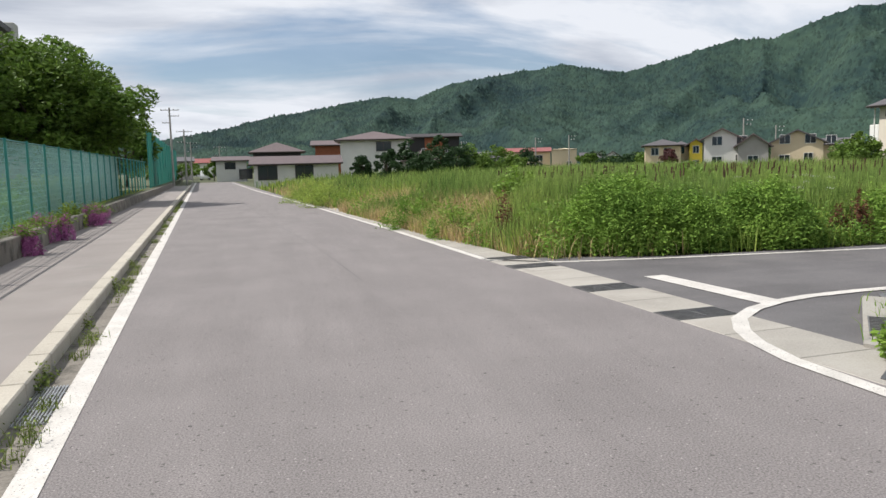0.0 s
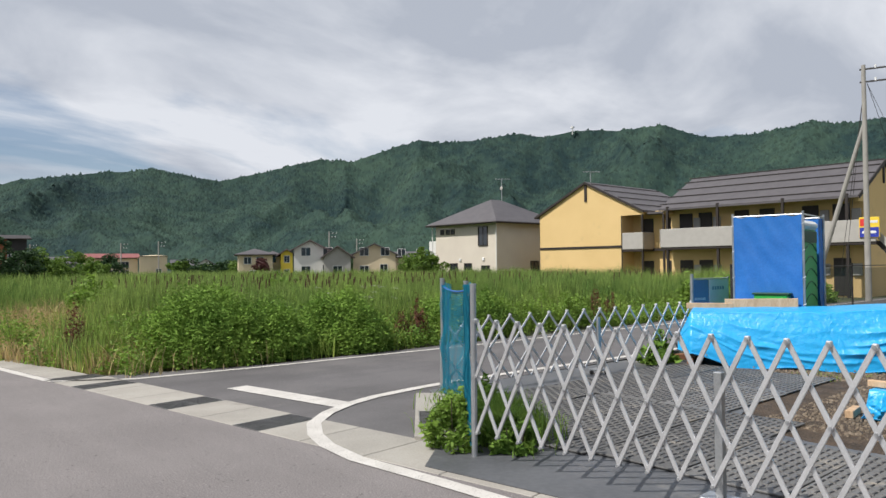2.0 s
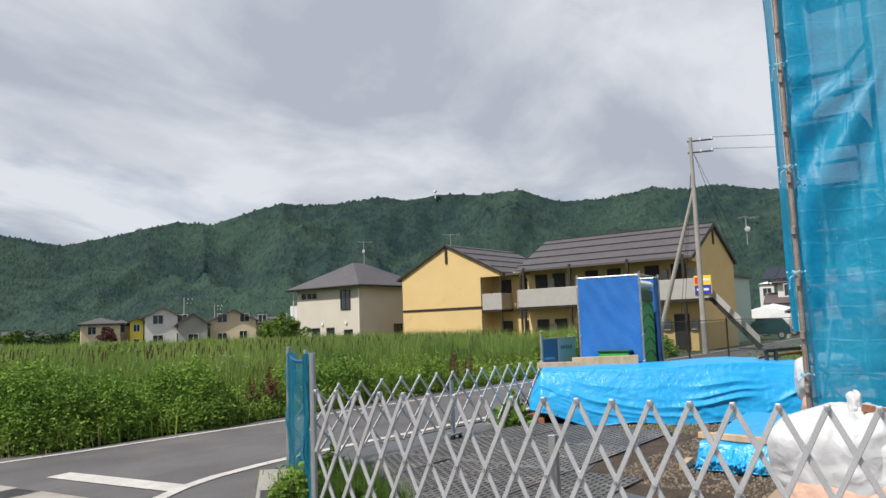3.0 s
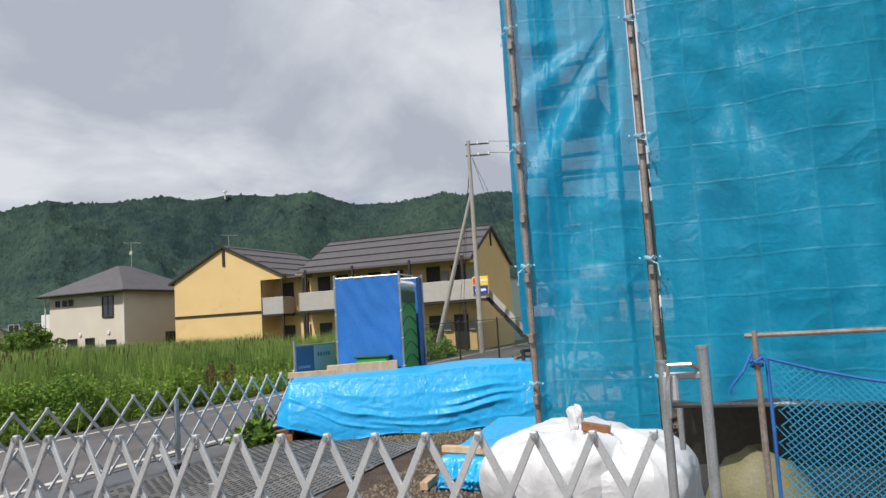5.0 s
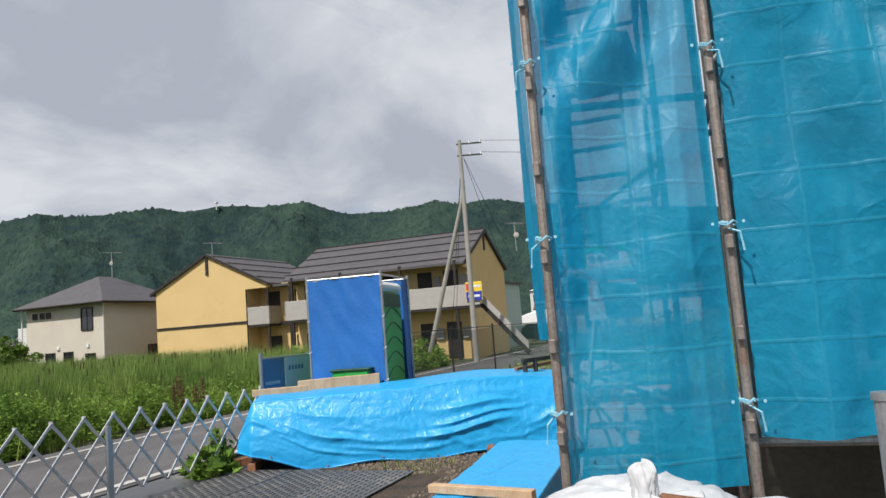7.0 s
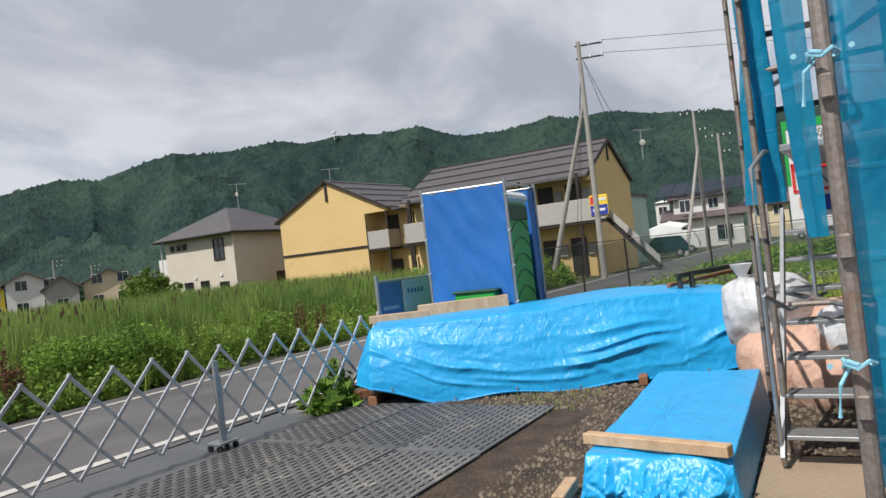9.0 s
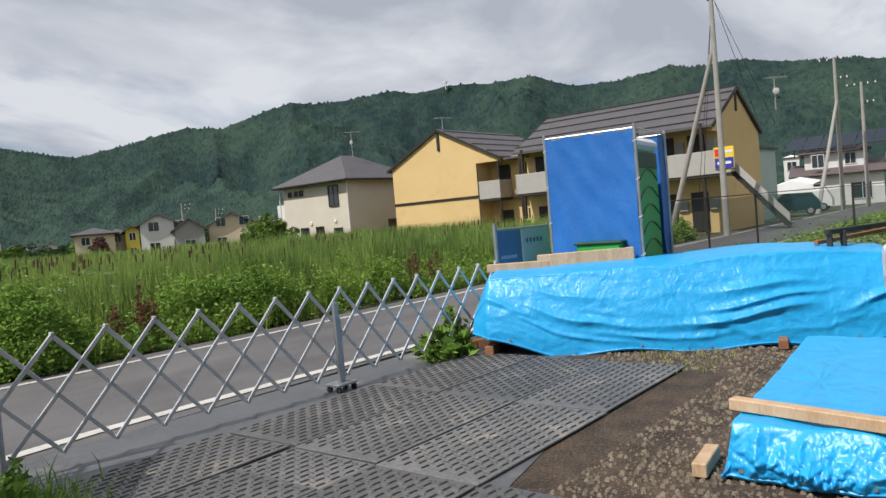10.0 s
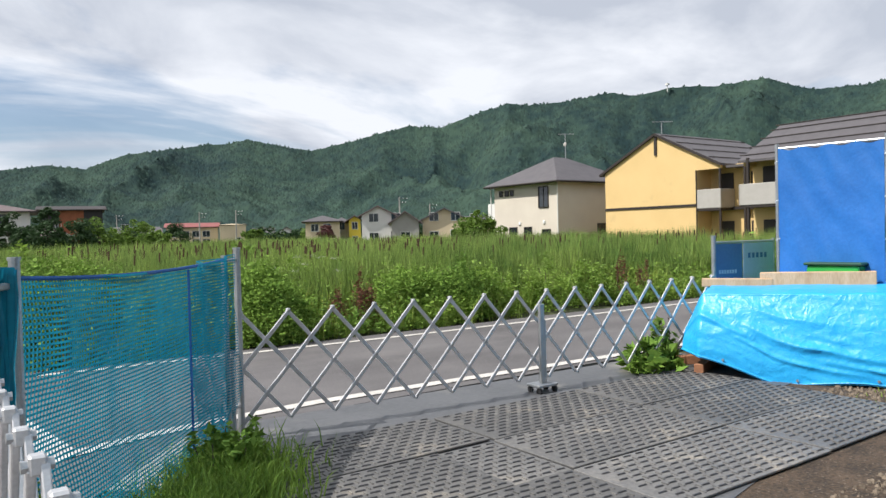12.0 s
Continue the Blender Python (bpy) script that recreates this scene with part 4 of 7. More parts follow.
W2 = [("x", 1.6, 3.5, 1.2, 1.1), ("x", 4.6, 3.5, 1.2, 1.1), ("x", 1.6, .8, 1.2, 1.2), ("x", 4.4, .4, 1.0, 1.8)]
far_house("cream two-storey house with a grey gabled roof", 56.2, 52.8, 103, 8, 3.6, 5.3, "gable_x", WALL_C, ROOF, W2)
far_house("beige two-storey house with a brown roof", 60.9, 58.4, 100, 8, 4.3, 5.7, "gable_x", WALL_W, ROOF_B, W2)
far_house("grey-beige house with a low brown gable", 58.6, 56.5, 97, 7, 3.2, 4.8, "gable_x", WALL_G, ROOF_B, [("x", 1.8, .8, 1.2, 1.2)])
far_house("bright yellow narrow house with a brown roof", 61.9, 61.0, 101, 6, 3.7, 4.5, "gable_x", WALL_YY, ROOF_B, [("x", .8, 2.6, .7, .9), ("x", .8, .6, .7, 1.0)])
far_house("pale blue-white house with a grey roof", 63.0, 61.9, 104, 6, 3.6, 4.3, "hip", TRIM_W, ROOF, [("x", 1, 2.6, .8, .9)])
far_house("cream and white house with a hipped slate roof", 65.2, 62.6, 98, 7, 3.7, 4.5, "hip", WALL_C, ROOF, [("x", 1.2, 2.4, .9, .9), ("x", 2.8, 2.4, .9, .9), ("x", 2, .3, 1.0, 1.2)])
far_house("cream house partly hidden behind a bush", 53.0, 50.8, 112, 8, 3.4, 4.3, "gable_y", WALL_C, ROOF, W2[:2])
rh = far_house("long cream building with a red metal roof", 75.2, 71.6, 150, 12, 4.1, 5.0, "gable_y", WALL_C, ROOF_R, [("x", 1.5 + i * 1.9, z, 1.3, 1.1) for i in range(4) for z in (.6, 2.2)])
far_house("cream flat-fronted wing beside the red roof", 71.5, 69.6, 148, 10, 4.4, 4.6, "hip", WALL_C, WALL_C, [("x", 3.4, .8, .9, 1.1)], over=.1)
far_house("low house with a grey roof among trees", 78.6, 75.8, 140, 9, 3.0, 4.2, "gable_y", WALL_G, ROOF, W2[:1])
far_house("distant low white house with a tiled roof", 69.0, 67.6, 175, 8, 2.6, 4.0, "gable_y", WALL_W, ROOF, [])
far_house("distant low white house with a tiled roof", 67.3, 65.9, 180, 8, 2.6, 4.2, "gable_x", WALL_W, ROOF, [])
far_house("distant low white house with a tiled roof", 77.3, 75.6, 210, 9, 3.4, 5.0, "gable_y", WALL_W, ROOF_B, [])
mono = far_house("charcoal house with a rust-red panel and sloping roof", 83.3, 79.4, 105, 8, 5.9, 6.5, "gable_y", WALL_D, TRIM, [("x", 2.0, 3.6, .6, .6), ("x", 5.4, 3.6, .6, .6)])
part("rust_panel", Geo().box((-8.05, 2.2, 1.5), (-7.99, 5.0, 5.8)), WALL_O, mono)


def local_house(a0, a1, d, eye=(1.03, -.2)):
    p = Vector((eye[0] + d * math.cos(radians(a0)), eye[1] + d * math.sin(radians(a0))))
    q = Vector((eye[0] + d * math.cos(radians(a1)), eye[1] + d * math.sin(radians(a1))))
    return p, q


def road_house(label, a0, a1, d, deep, eave, top, kind, wall_mat, roof_mat, wins, over=.7):
    """As far_house, with bearings from the first stretch of road."""
    p, q = local_house(a0, a1, d)
    w = (q - p).length
    h = house(label, -deep, 0, 0, w, eave, top, kind, wall_mat, roof_mat, [(f, w - at, z, ww, hh) for f, at, z, ww, hh in wins], "houses by the road", "house", over, TRIM)
    t = (q - p).normalized()
    ang = math.atan2(-t.y, -t.x) - math.pi / 2
    h.matrix_world = Matrix.Translation((q.x, q.y, 0)) @ Matrix.Rotation(ang, 4, "Z") @ Matrix.Translation((deep, 0, 0))
    return h


road_house("white two-storey house with a brown hipped roof", 86.1, 80.9, 90, 9, 5.1, 6.2, "hip", WALL_W, ROOF_B, [("x", 5.2, 3.7, 1.7, 1.0), ("x", 2.4, .8, 1.4, 1.0)])
road_house("low white house with a brown roof by the road", 92.6, 86.3, 80, 6, 2.35, 3.2, "gable_y", WALL_W, ROOF_B, [("x", 1.4, .7, 1.9, 1.4), ("x", 5.2, .7, 1.8, 1.4)], .5)
road_house("brown-roofed house behind the low one", 92.6, 89.1, 110, 8, 4.3, 5.75, "hip", WALL_D, ROOF_B, [])
road_house("low wing with a brown roof", 81.2, 78.6, 86, 7, 2.4, 3.6, "hip", WALL_W, ROOF_B, [("x", 1.8, .8, 1.2, 1.0)], .5)
road_house("brown house behind the white one", 88.0, 85.8, 112, 8, 5.2, 6.0, "gable_y", WALL_O, ROOF_B, [])
road_house("white house with a flat porch far along the road", 95.3, 93.1, 125, 8, 3.4, 4.1, "gable_y", WALL_W, ROOF_B, [("x", 2.2, 2.0, 1.6, 1.0), ("x", 4.6, .4, 2.0, 1.5)])
road_house("grey shed at the end of the road", 98.0, 97.0, 170, 8, 4.0, 5.0, "gable_y", WALL_G, ROOF, [])
road_house("pale far houses at the end of the road", 97.0, 95.4, 260, 8, 4.5, 6.0, "gable_y", WALL_W, ROOF_R, [])
far_house("white two-storey house with solar panels", 12.9, 7.6, 80, 9, 3.0, 4.2, "gable_y", WALL_W, ROOF_B, [("x", 2.0, 3.7, 1.0, 1.2), ("x", 1.5, .6, 1.6, 1.5), ("x", 5.6, .5, 1.5, 1.5)], over=.6)
uh = far_house("upper storey of the white house with solar panels", 12.3, 8.6, 82, 7, 5.2, 5.9, "gable_y", WALL_W, ROOF_B, [("x", 1.2, 3.9, 1.0, 1.0), ("x", 4.0, 3.9, .9, 1.0)])
sol = thing("solar_rack", "tilted solar panels on a roof frame", "solar panels")
px, py = polar(10.6, 83)
for i in range(6):
    part("panel", Geo().beam((px - 1.5, py - 4.6 + i * 1.55, 5.6), (px + 1.6, py - 4.6 + i * 1.55, 7.0), 1.45, .06), GLASS, sol)
part("rack", Geo().beam((px + 1.5, py - 5.2, 6.8), (px + 1.5, py + 4, 6.8), .08, .08), IRON, sol)
for i in range(4):
    part("strut", Geo().tube([(px + 1.4, py - 5 + i * 2.9, 5.0), (px + 1.4, py - 5 + i * 2.9, 6.9)], .05, 5), IRON, sol)
far_house("white three-storey block far off", 13.6, 12.6, 100, 8, 5.8, 6.1, "hip", WALL_W, WALL_W, [("x", .9, 4.2, 1.0, 1.0)], over=.1)
far_house("cream house far along the lane", 7.2, 4.6, 95, 8, 3.9, 5.2, "gable_y", WALL_C, ROOF_B, [("x", 1.3, 2.6, 1.0, 1.0), ("x", 3.2, 2.6, 1.0, 1.0)])
far_house("white house far along the lane", 4.5, 1.0, 110, 8, 4.2, 5.6, "gable_y", WALL_W, ROOF, W2[:2])


# ---- the building site: ground covers ----
solid("site_ground", Geo().poly([(7.82, -9, .0), (30, -9, .0), (30, 7.3, .0), (16, 7.4, .0), (8.25, 7.4, .0), (6.5, 4.95, .0), R(4.4, 6.74)], depth=.05), DIRT, "brown gravelly dirt of the building site", "ground", kind="structure")
solid("ground_sheet", Geo().poly([(7.14, -3, .006), (8.6, -3, .006), (8.9, 2.6, .006), (9.3, 3.6, .006), (12.0, 4.2, .006), (12.8, 5.3, .006), (14.0, 5.4, .006), (14.4, 7.5, .006), (8.3, 7.72, .006), (6.52, 5.1, .006), (6.45, 4.2, .006)]), SHEETING, "dark smooth rubber ground sheeting", "ground cover", kind="structure")
solid("ramp_sheet", Geo().poly([R(4.0, 5.96, .014), R(4.35, 6.5, .014), R(4.1, 6.85, .014), R(-9, 6.85, .014), R(-9, 5.96, .014)], depth=.006), SHEETING, "dark rubber sheet laid over the gutter at the gate", "ground cover", kind="structure")
solid("drain_channel", Geo().add([(6.13, 5.5, .0), (6.4, 5.0, .0), (7.95, 6.85, .07), (7.6, 7.2, .07), (6.13, 5.5, .04), (6.4, 5.0, .04), (7.95, 6.85, .11), (7.6, 7.2, .11)],
                                 [(4, 5, 6, 7), (0, 1, 5, 4), (1, 2, 6, 5), (2, 3, 7, 6), (3, 0, 4, 7)]), CONCRETE, "pale concrete drain channel beside the corner", "drain", kind="structure")
dg = thing("drain_grating", "dark steel grating in the drain channel", "grating")
dm = Matrix.Translation((6.72, 5.85, .068)) @ Matrix.Rotation(radians(50), 4, "Z") @ Matrix.Rotation(radians(-2.2), 4, "Y")
# Dark plate painted as the shade between the bars
part("backing", Geo().box((-.36, -.17, .004), (.4, .17, .008), dm), IRON, dg)
for i in range(12):
    part("bar", Geo().box((-.34 + i * .064, -.17, .008), (-.325 + i * .064, .17, .02), dm), GRATING, dg)
for y in (-.17, .16):
    part("rim", Geo().box((-.36, y, .008), (.4, y + .012, .022), dm), GRATING, dg)

mats = thing("mat_covering", "black plastic track mats with raised treads, dusty", "track mats", kind="structure")
MATBASE = mat("dusty_mat", rgb(.16, .154, .146), rgb(.084, .083, .082), .55, scale=1.1, fine=35, bump=.12, distance=.004, dirt=(rgb(.31, .275, .225), 1.3, .54), rand=.25)
# Near-black tread colour paints in the shadows seen at the dashes
TREAD_SHADE = mat("mat_tread_shade", rgb(.045, .045, .049), rgb(.03, .03, .033), .6, scale=4, fine=40, bump=0)
mat_base = Geo().box((0, 0, 0), (1.81, .905, .018), None, .004).mesh("track_mat", MATBASE)
tread = Geo()
for j in range(11):
    for i in range(13):
        x = .07 + i * .136 + (.068 if j % 2 else 0)
        y = .045 + j * .081
        if x + .085 > 1.79:
            continue
        tread.add([(x, y, .0185), (x + .08, y - .006, .0185), (x + .088, y + .014, .0185), (x + .008, y + .02, .0185),
                   (x + .01, y + .004, .026), (x + .072, y, .026), (x + .076, y + .01, .026), (x + .014, y + .014, .026)],
                  [(4, 5, 6, 7), (0, 1, 5, 4), (1, 2, 6, 5), (2, 3, 7, 6), (3, 0, 4, 7)])
bars = Geo()
for j in range(10):
    for i in range(13):
        x, y = .174 + i * .136 + (.068 if j % 2 else 0), .033 + j * .081
        if x > 1.76:
            continue
        bars.add([(x, y, .0185), (x + .014, y, .0185), (x + .016, y + .055, .0185), (x + .002, y + .055, .0185),
                  (x + .003, y + .004, .027), (x + .011, y + .004, .027), (x + .013, y + .051, .027), (x + .005, y + .051, .027)],
                 [(4, 5, 6, 7), (0, 1, 5, 4), (1, 2, 6, 5), (2, 3, 7, 6), (3, 0, 4, 7)])
bars = bars.mesh("cross_tread", MATBASE)
tread = tread.mesh("tread", TREAD_SHADE)
MAT_ROT = radians(4)

def y_row(r):
    return -1.72 + r * .93


for r in range(9):
    for c in range(4):
        x = 5.95 + c * 1.84 + (r % 3) * .04
        if c == 0:
            x += .9 if y_row(r) < 4.6 else 2.2
            if y_row(r) >= 4.6:
                x -= .9
        y = -1.72 + r * .93
        p = Matrix.Rotation(MAT_ROT * .0, 4, "Z") @ Vector((x, y, 0))
        if y < 2.9 and x > 7.4:
            continue
        if y < 3.3 and x + 1.8 > 10.4:
            continue
        if x + 1.8 > 13.45:
            continue
        k = part("track_mat", mat_base, None, mats)
        k.matrix_local = Matrix.Translation((x + nz(r, c) * .03, y + nz(c, r, 4) * .02, .009 + .003 * ((r + c) % 2) + abs(nz(r * 3.1, c)) * .01)) @ Matrix.Rotation(nz(r * 1.7, c * 2.3, 9) * .05, 4, "Z")
        part("tread", tread, None, k)
        part("cross_tread", bars, None, k)
sg = Geo()
for i in range(22000):
    x, y = rng.uniform(9.4, 15.5), rng.uniform(-.5, 5.0)
    if y > 3.4 and x < 13.2 or (y < 1.35 and x < 11.3):
        continue
    r = float(.005 + .026 * rng.uniform(0, 1) ** 3)
    a = rng.uniform(0, 6.28, 5)
    sg.add([(x + r * math.cos(t), y + r * math.sin(t), -.002) for t in (0, 1.25, 2.5, 3.8, 5.0)] + [(x + r * .5 * math.cos(t), y + r * .5 * math.sin(t), r * .8) for t in (.3, 2.4, 4.5)],
           [(5, 6, 7), (0, 1, 5), (1, 6, 5), (1, 2, 6), (2, 3, 6), (3, 7, 6), (3, 4, 7), (4, 0, 5, 7)])
solid("gravel", sg, STONE, "loose grey-brown stones on the dirt", "gravel", kind="stuff")
solid("plywood_sheet", Geo().box((8.9, .2, .012), (11.75, 1.22, .026), Matrix.Rotation(.03, 4, "Z"), .003), PLY, "plywood board laid on the dirt before the stair", "board")


# ---- expanding lattice gates ----
def lattice(label, p, q, n, z0, z1, group, bow=0.0, bar=.034):
    """A folding gate of crossed flat bars from p to q with n tips."""
    p, q = Vector((*p, 0)), Vector((*q, 0))
    d = (q - p).normalized()
    side = Vector((d.y, -d.x, 0))
    gate = thing("lattice_gate", label, "gate", group)

    def at(i, z, off=0.0):
        k = min(max(i / n, 0), 1)
        b = p + (q - p) * k + side * (bow * math.sin(k * math.pi) + off)
        return (b.x, b.y, z)

    for s, off in ((1, .012), (-1, -.012)):
        for i in range(-1, n + 2):
            a, b = (i, i + 2 * s)
            if max(a, b) < 0 or min(a, b) > n:
                continue
            za, zb = z0, z1
            lo, hi = a, b
            if not 0 <= lo <= n:
                c = min(max(lo, 0), n)
                za = z0 + (z1 - z0) * (c - a) / (b - a)
                lo = c
            if not 0 <= hi <= n:
                c = min(max(hi, 0), n)
                zb = z0 + (z1 - z0) * (c - a) / (b - a)
                hi = c
            if abs(lo - hi) < .2:
                continue
            part("bar", Geo().beam(at(lo, za, off), at(hi, zb, off), bar, .018, side, .003), ALU, gate)
    for i in range(n + 1):
        for z in (z0, z1, (z0 + z1) / 2):
            a, b = Vector(at(i, z, -.03)), Vector(at(i, z, .03))
            part("rivet", Geo().tube([a, b], .013, 6), STEEL, gate)
        part("cap", Geo().box((-.017, -.017, -.02), (.017, .017, .022), Matrix.Translation(at(i, z1)), .005), ALU, gate)
    return gate


def pipe_post(label, x, y, h, r=.0303, cat="post", group="gate posts", lean=(0, 0)):
    t = thing("gate_post", label, cat, group)
    part("pipe", Geo().tube([(x, y, -.05), (x + lean[0], y + lean[1], h)], r, 12), STEEL, t)
    part("cap", Geo().tube([(x + lean[0], y + lean[1], h), (x + lean[0], y + lean[1], h + .015)], r + .004, 12), STEEL, t)
    return t


lattice("grey aluminium folding lattice gate along the road", (6.07, 4.5), (6.17, -.22), 18, .24, 1.3, "lattice gates", .045)
lattice("grey aluminium folding lattice gate along the side street", (8.12, 7.2), (14.4, 6.9), 15, .14, 1.08, "lattice gates", .1)
stand = thing("gate_stand", "upright gate support on small castor wheels", "gate stand")
part("upright", Geo().box((-.03, -.02, .1), (.03, .02, .95), Matrix.Translation((11.3, 6.86, 0)), .004), STEEL, stand)
part("upright", Geo().box((.035, -.015, .1), (.055, .015, .78), Matrix.Translation((11.3, 6.86, 0)), .004), STEEL, stand)
part("foot_plate", Geo().box((-.14, -.1, .07), (.14, .1, .1), Matrix.Translation((11.3, 6.86, 0)), .006), STEEL, stand)
for dx in (-.11, .11):
    for dy in (-.07, .07):
        part("castor", Geo().tube([(11.3 + dx - .014, 6.86 + dy, .035), (11.3 + dx + .014, 6.86 + dy, .035)], .034, 10), TYRE, stand)
stand2 = thing("gate_stand", "upright gate support on small castor wheels", "gate stand")
part("upright", Geo().box((-.03, -.03, .1), (.03, .03, 1.02), Matrix.Translation((6.3, 2.2, 0)), .004), STEEL, stand2)
part("foot_plate", Geo().box((-.1, -.14, .07), (.1, .14, .1), Matrix.Translation((6.3, 2.2, 0)), .006), STEEL, stand2)
for dy in (-.11, .11):
    part("castor", Geo().tube([(6.29, 2.2 + dy, .035), (6.32, 2.2 + dy, .035)], .034, 10), TYRE, stand2)

p1 = pipe_post("galvanised gate post at the street corner", 6.08, 4.55, 1.64)
pipe_post("galvanised post carrying the blue netting", 6.23, 4.8, 1.66, .024)
p2 = pipe_post("galvanised gate post on the side street", 8.1, 7.2, 1.64)
pipe_post("galvanised post at the netting's end", 7.93, 7.02, 1.58, .024)
pipe_post("short driven stake beside the gate post", 7.99, 7.1, .78, .03)
pipe_post("galvanised post ending the side gate", 14.45, 6.9, 1.6)
p3 = pipe_post("stout galvanised gate post at the scaffold", 6.14, -.45, 1.66, .0225)
pipe_post("square hinge post of the gate", 6.18, -.28, 1.6, .02)
for post, x, y, dx, dy in ((p1, 6.08, 4.55, .14, .23), (p2, 8.1, 7.2, -.17, -.17), (p3, 6.14, -.45, .03, .17)):
    for z in (.3, .75, 1.55):
        part("clamp", Geo().beam((x, y, z), (x + dx, y + dy, z), .032, .03, (0, 0, 1), .005), STEEL, post)
latch = thing("gate_latch", "pale bent latch handle between the gate posts", "latch")
part("handle", Geo().tube([(6.15, -.42, 1.58), (6.1, -.4, 1.6), (6.1, -.31, 1.6), (6.1, -.3, 1.5), (6.1, -.3, 1.38)], .012, 8), STEEL, latch)
part("lock_body", Geo().box((6.12, -.34, 1.44), (6.16, -.28, 1.56), None, .01), ALU, latch)
part("pin", Geo().tube([(6.1, -.34, 1.42), (6.1, -.34, 1.25)], .012, 8), STEEL, latch)


# ---- blue netting ----
def net_sheet(name, label, corners, pitch, material, sag=.0, wave=.05, r=.0028):
    """A knotted net of thin cords on the quad given by its four corners (lower left, lower right, upper right, upper left)."""
    a, b, c, d = [Vector(p) for p in corners]
    nrm = (b - a).cross(d - a).normalized()

    def f(u, v):
        p = (a * (1 - u) + b * u) * (1 - v) + (d * (1 - u) + c * u) * v
        return p + nrm * (wave * nz(u * 4 + a.x, v * 2.5, 3.3) + wave * .3 * nz(u * 13, v * 6, 1.1)) + Vector((0, 0, -sag * 4 * u * (1 - u) * v))

    w, h = (b - a).length, (d - a).length
    nu, nv = int(w / pitch), int(h / pitch)
    vs, fs = [], []
    eps = r
    for along in (0, 1):
        for i in range((nu if along == 0 else nv) + 1):
            k = i / (nu if along == 0 else nv)
            m = 14
            base = len(vs)
            for j in range(m + 1):
                t = j / m
                p = f(k, t) if along == 0 else f(t, k)
                q = Vector((b - a).normalized()) if along == 0 else Vector((0, 0, 1))
                vs += [tuple(p - q * eps), tuple(p + q * eps)]
            for j in range(m):
                n0 = base + 2 * j
                fs.append((n0, n0 + 1, n0 + 3, n0 + 2))
    return Geo().add(vs, fs)


nf = thing("net_fence", "bright blue safety netting hung between posts", "net fence", "net fences")
part("net", net_sheet("net", "", [(6.23, 4.8, .1), (7.93, 7.02, .1), (7.93, 7.02, 1.56), (6.23, 4.8, 1.58)], .026, NET, .04, .06, .006), NET, nf)
part("gathered_net", net_sheet("net", "", [(7.5, 6.44, .12), (7.98, 7.06, .12), (7.98, 7.06, 1.6), (7.5, 6.44, 1.55)], .022, NET, 0, .14, .004), NET, nf, "bunched double layer of netting")
part("gathered_net", net_sheet("net", "", [(6.07, 4.58, .1), (6.19, 4.76, .1), (6.19, 4.76, 1.62), (6.07, 4.58, 1.66)], .012, NET, 0, .09, .0085), NET, nf, "netting bunched round the corner post")
part("top_rope", Geo().tube([(6.23 + 1.7 * k / 8, 4.8 + 2.22 * k / 8, 1.58 - .02 * k / 8 - .16 * (k / 8) * (1 - k / 8)) for k in range(9)], .012, 6), ROPE, nf)
part("side_rope", Geo().tube([(7.45 + .03 * nz(k, 2), 6.38 + .03 * nz(k, 5), .12 + k * .14) for k in range(11)], .009, 6), ROPE, nf)


def diamond_net(p, q, z0, z1, pitch, r, sag):
    """A slack net of slanting cords between two posts, its head rope hanging lowest halfway."""
    p, q = Vector((*p, 0)), Vector((*q, 0))
    w = (q - p).length
    d = (q - p) / w
    side = Vector((d.y, -d.x, 0))
    vs, fs = [], []

    def f(a, z):
        k = (z - z0) / (z1 - z0)
        return p + d * a + side * (.05 * nz(a * 2.2, z * 2, 3.3) + .02 * nz(a * 7, z * 5, 1.1)) + Vector((0, 0, z - k * sag * (1 - (2 * min(a, 1.9) / 1.9 - 1) ** 2)))
    steps = 22
    for s_ in (1, -1):
        for i in range(int((w + z1 - z0) / pitch)):
            a0 = i * pitch - (z1 - z0 if s_ > 0 else 0)
            pts = [(a0 + s_ * (z1 - z0) * k / steps, z0 + (z1 - z0) * k / steps) for k in range(steps + 1)]
            pts = [c for c in pts if 0 <= c[0] <= w]
            base = len(vs)
            for a, z in pts:
                c = f(a, z)
                n_ = d * r * .7 - Vector((0, 0, s_ * r * .7))
                vs += [tuple(c - n_), tuple(c + n_)]
            fs += [(base + 2 * k, base + 2 * k + 1, base + 2 * k + 3, base + 2 * k + 2) for k in range(len(pts) - 1)]
    return Geo().add(vs, fs), [f(w * k / 16, z1) for k in range(17)], [f(0, z0 + (z1 - z0) * k / 10) for k in range(11)]


n2 = thing("net_fence", "blue safety net on a rusty pipe frame", "net fence", "net fences")
net_geo, head, edge_pts = diamond_net((6.27, -.7), (6.35, -3.6), .1, 1.6, .03, .0022, .16)
part("net", net_geo, mat("bright_blue_net", rgb(.02, .3, .5), rgb(.014, .24, .42), .6, scale=3, fine=30, bump=0, through_light=.2), n2)
part("head_rope", Geo().tube(head, .007, 6), ROPE, n2)
part("side_rope", Geo().tube(edge_pts, .008, 6), ROPE, n2)
part("frame_post", Geo().tube([(6.25, -.66, .0), (6.25, -.66, 1.72)], .0135, 10), PIPE, n2)
part("frame_post", Geo().tube([(6.35, -3.6, .0), (6.35, -3.6, 1.72)], .024, 10), PIPE, n2)
part("top_rail", Geo().tube([(6.25, -.62, 1.7), (6.36, -3.7, 1.7)], .0105, 10), PIPE, n2)
part("low_rail", Geo().tube([(6.25, -.5, .62), (6.36, -3.7, .62)], .02, 10), STEEL, n2)
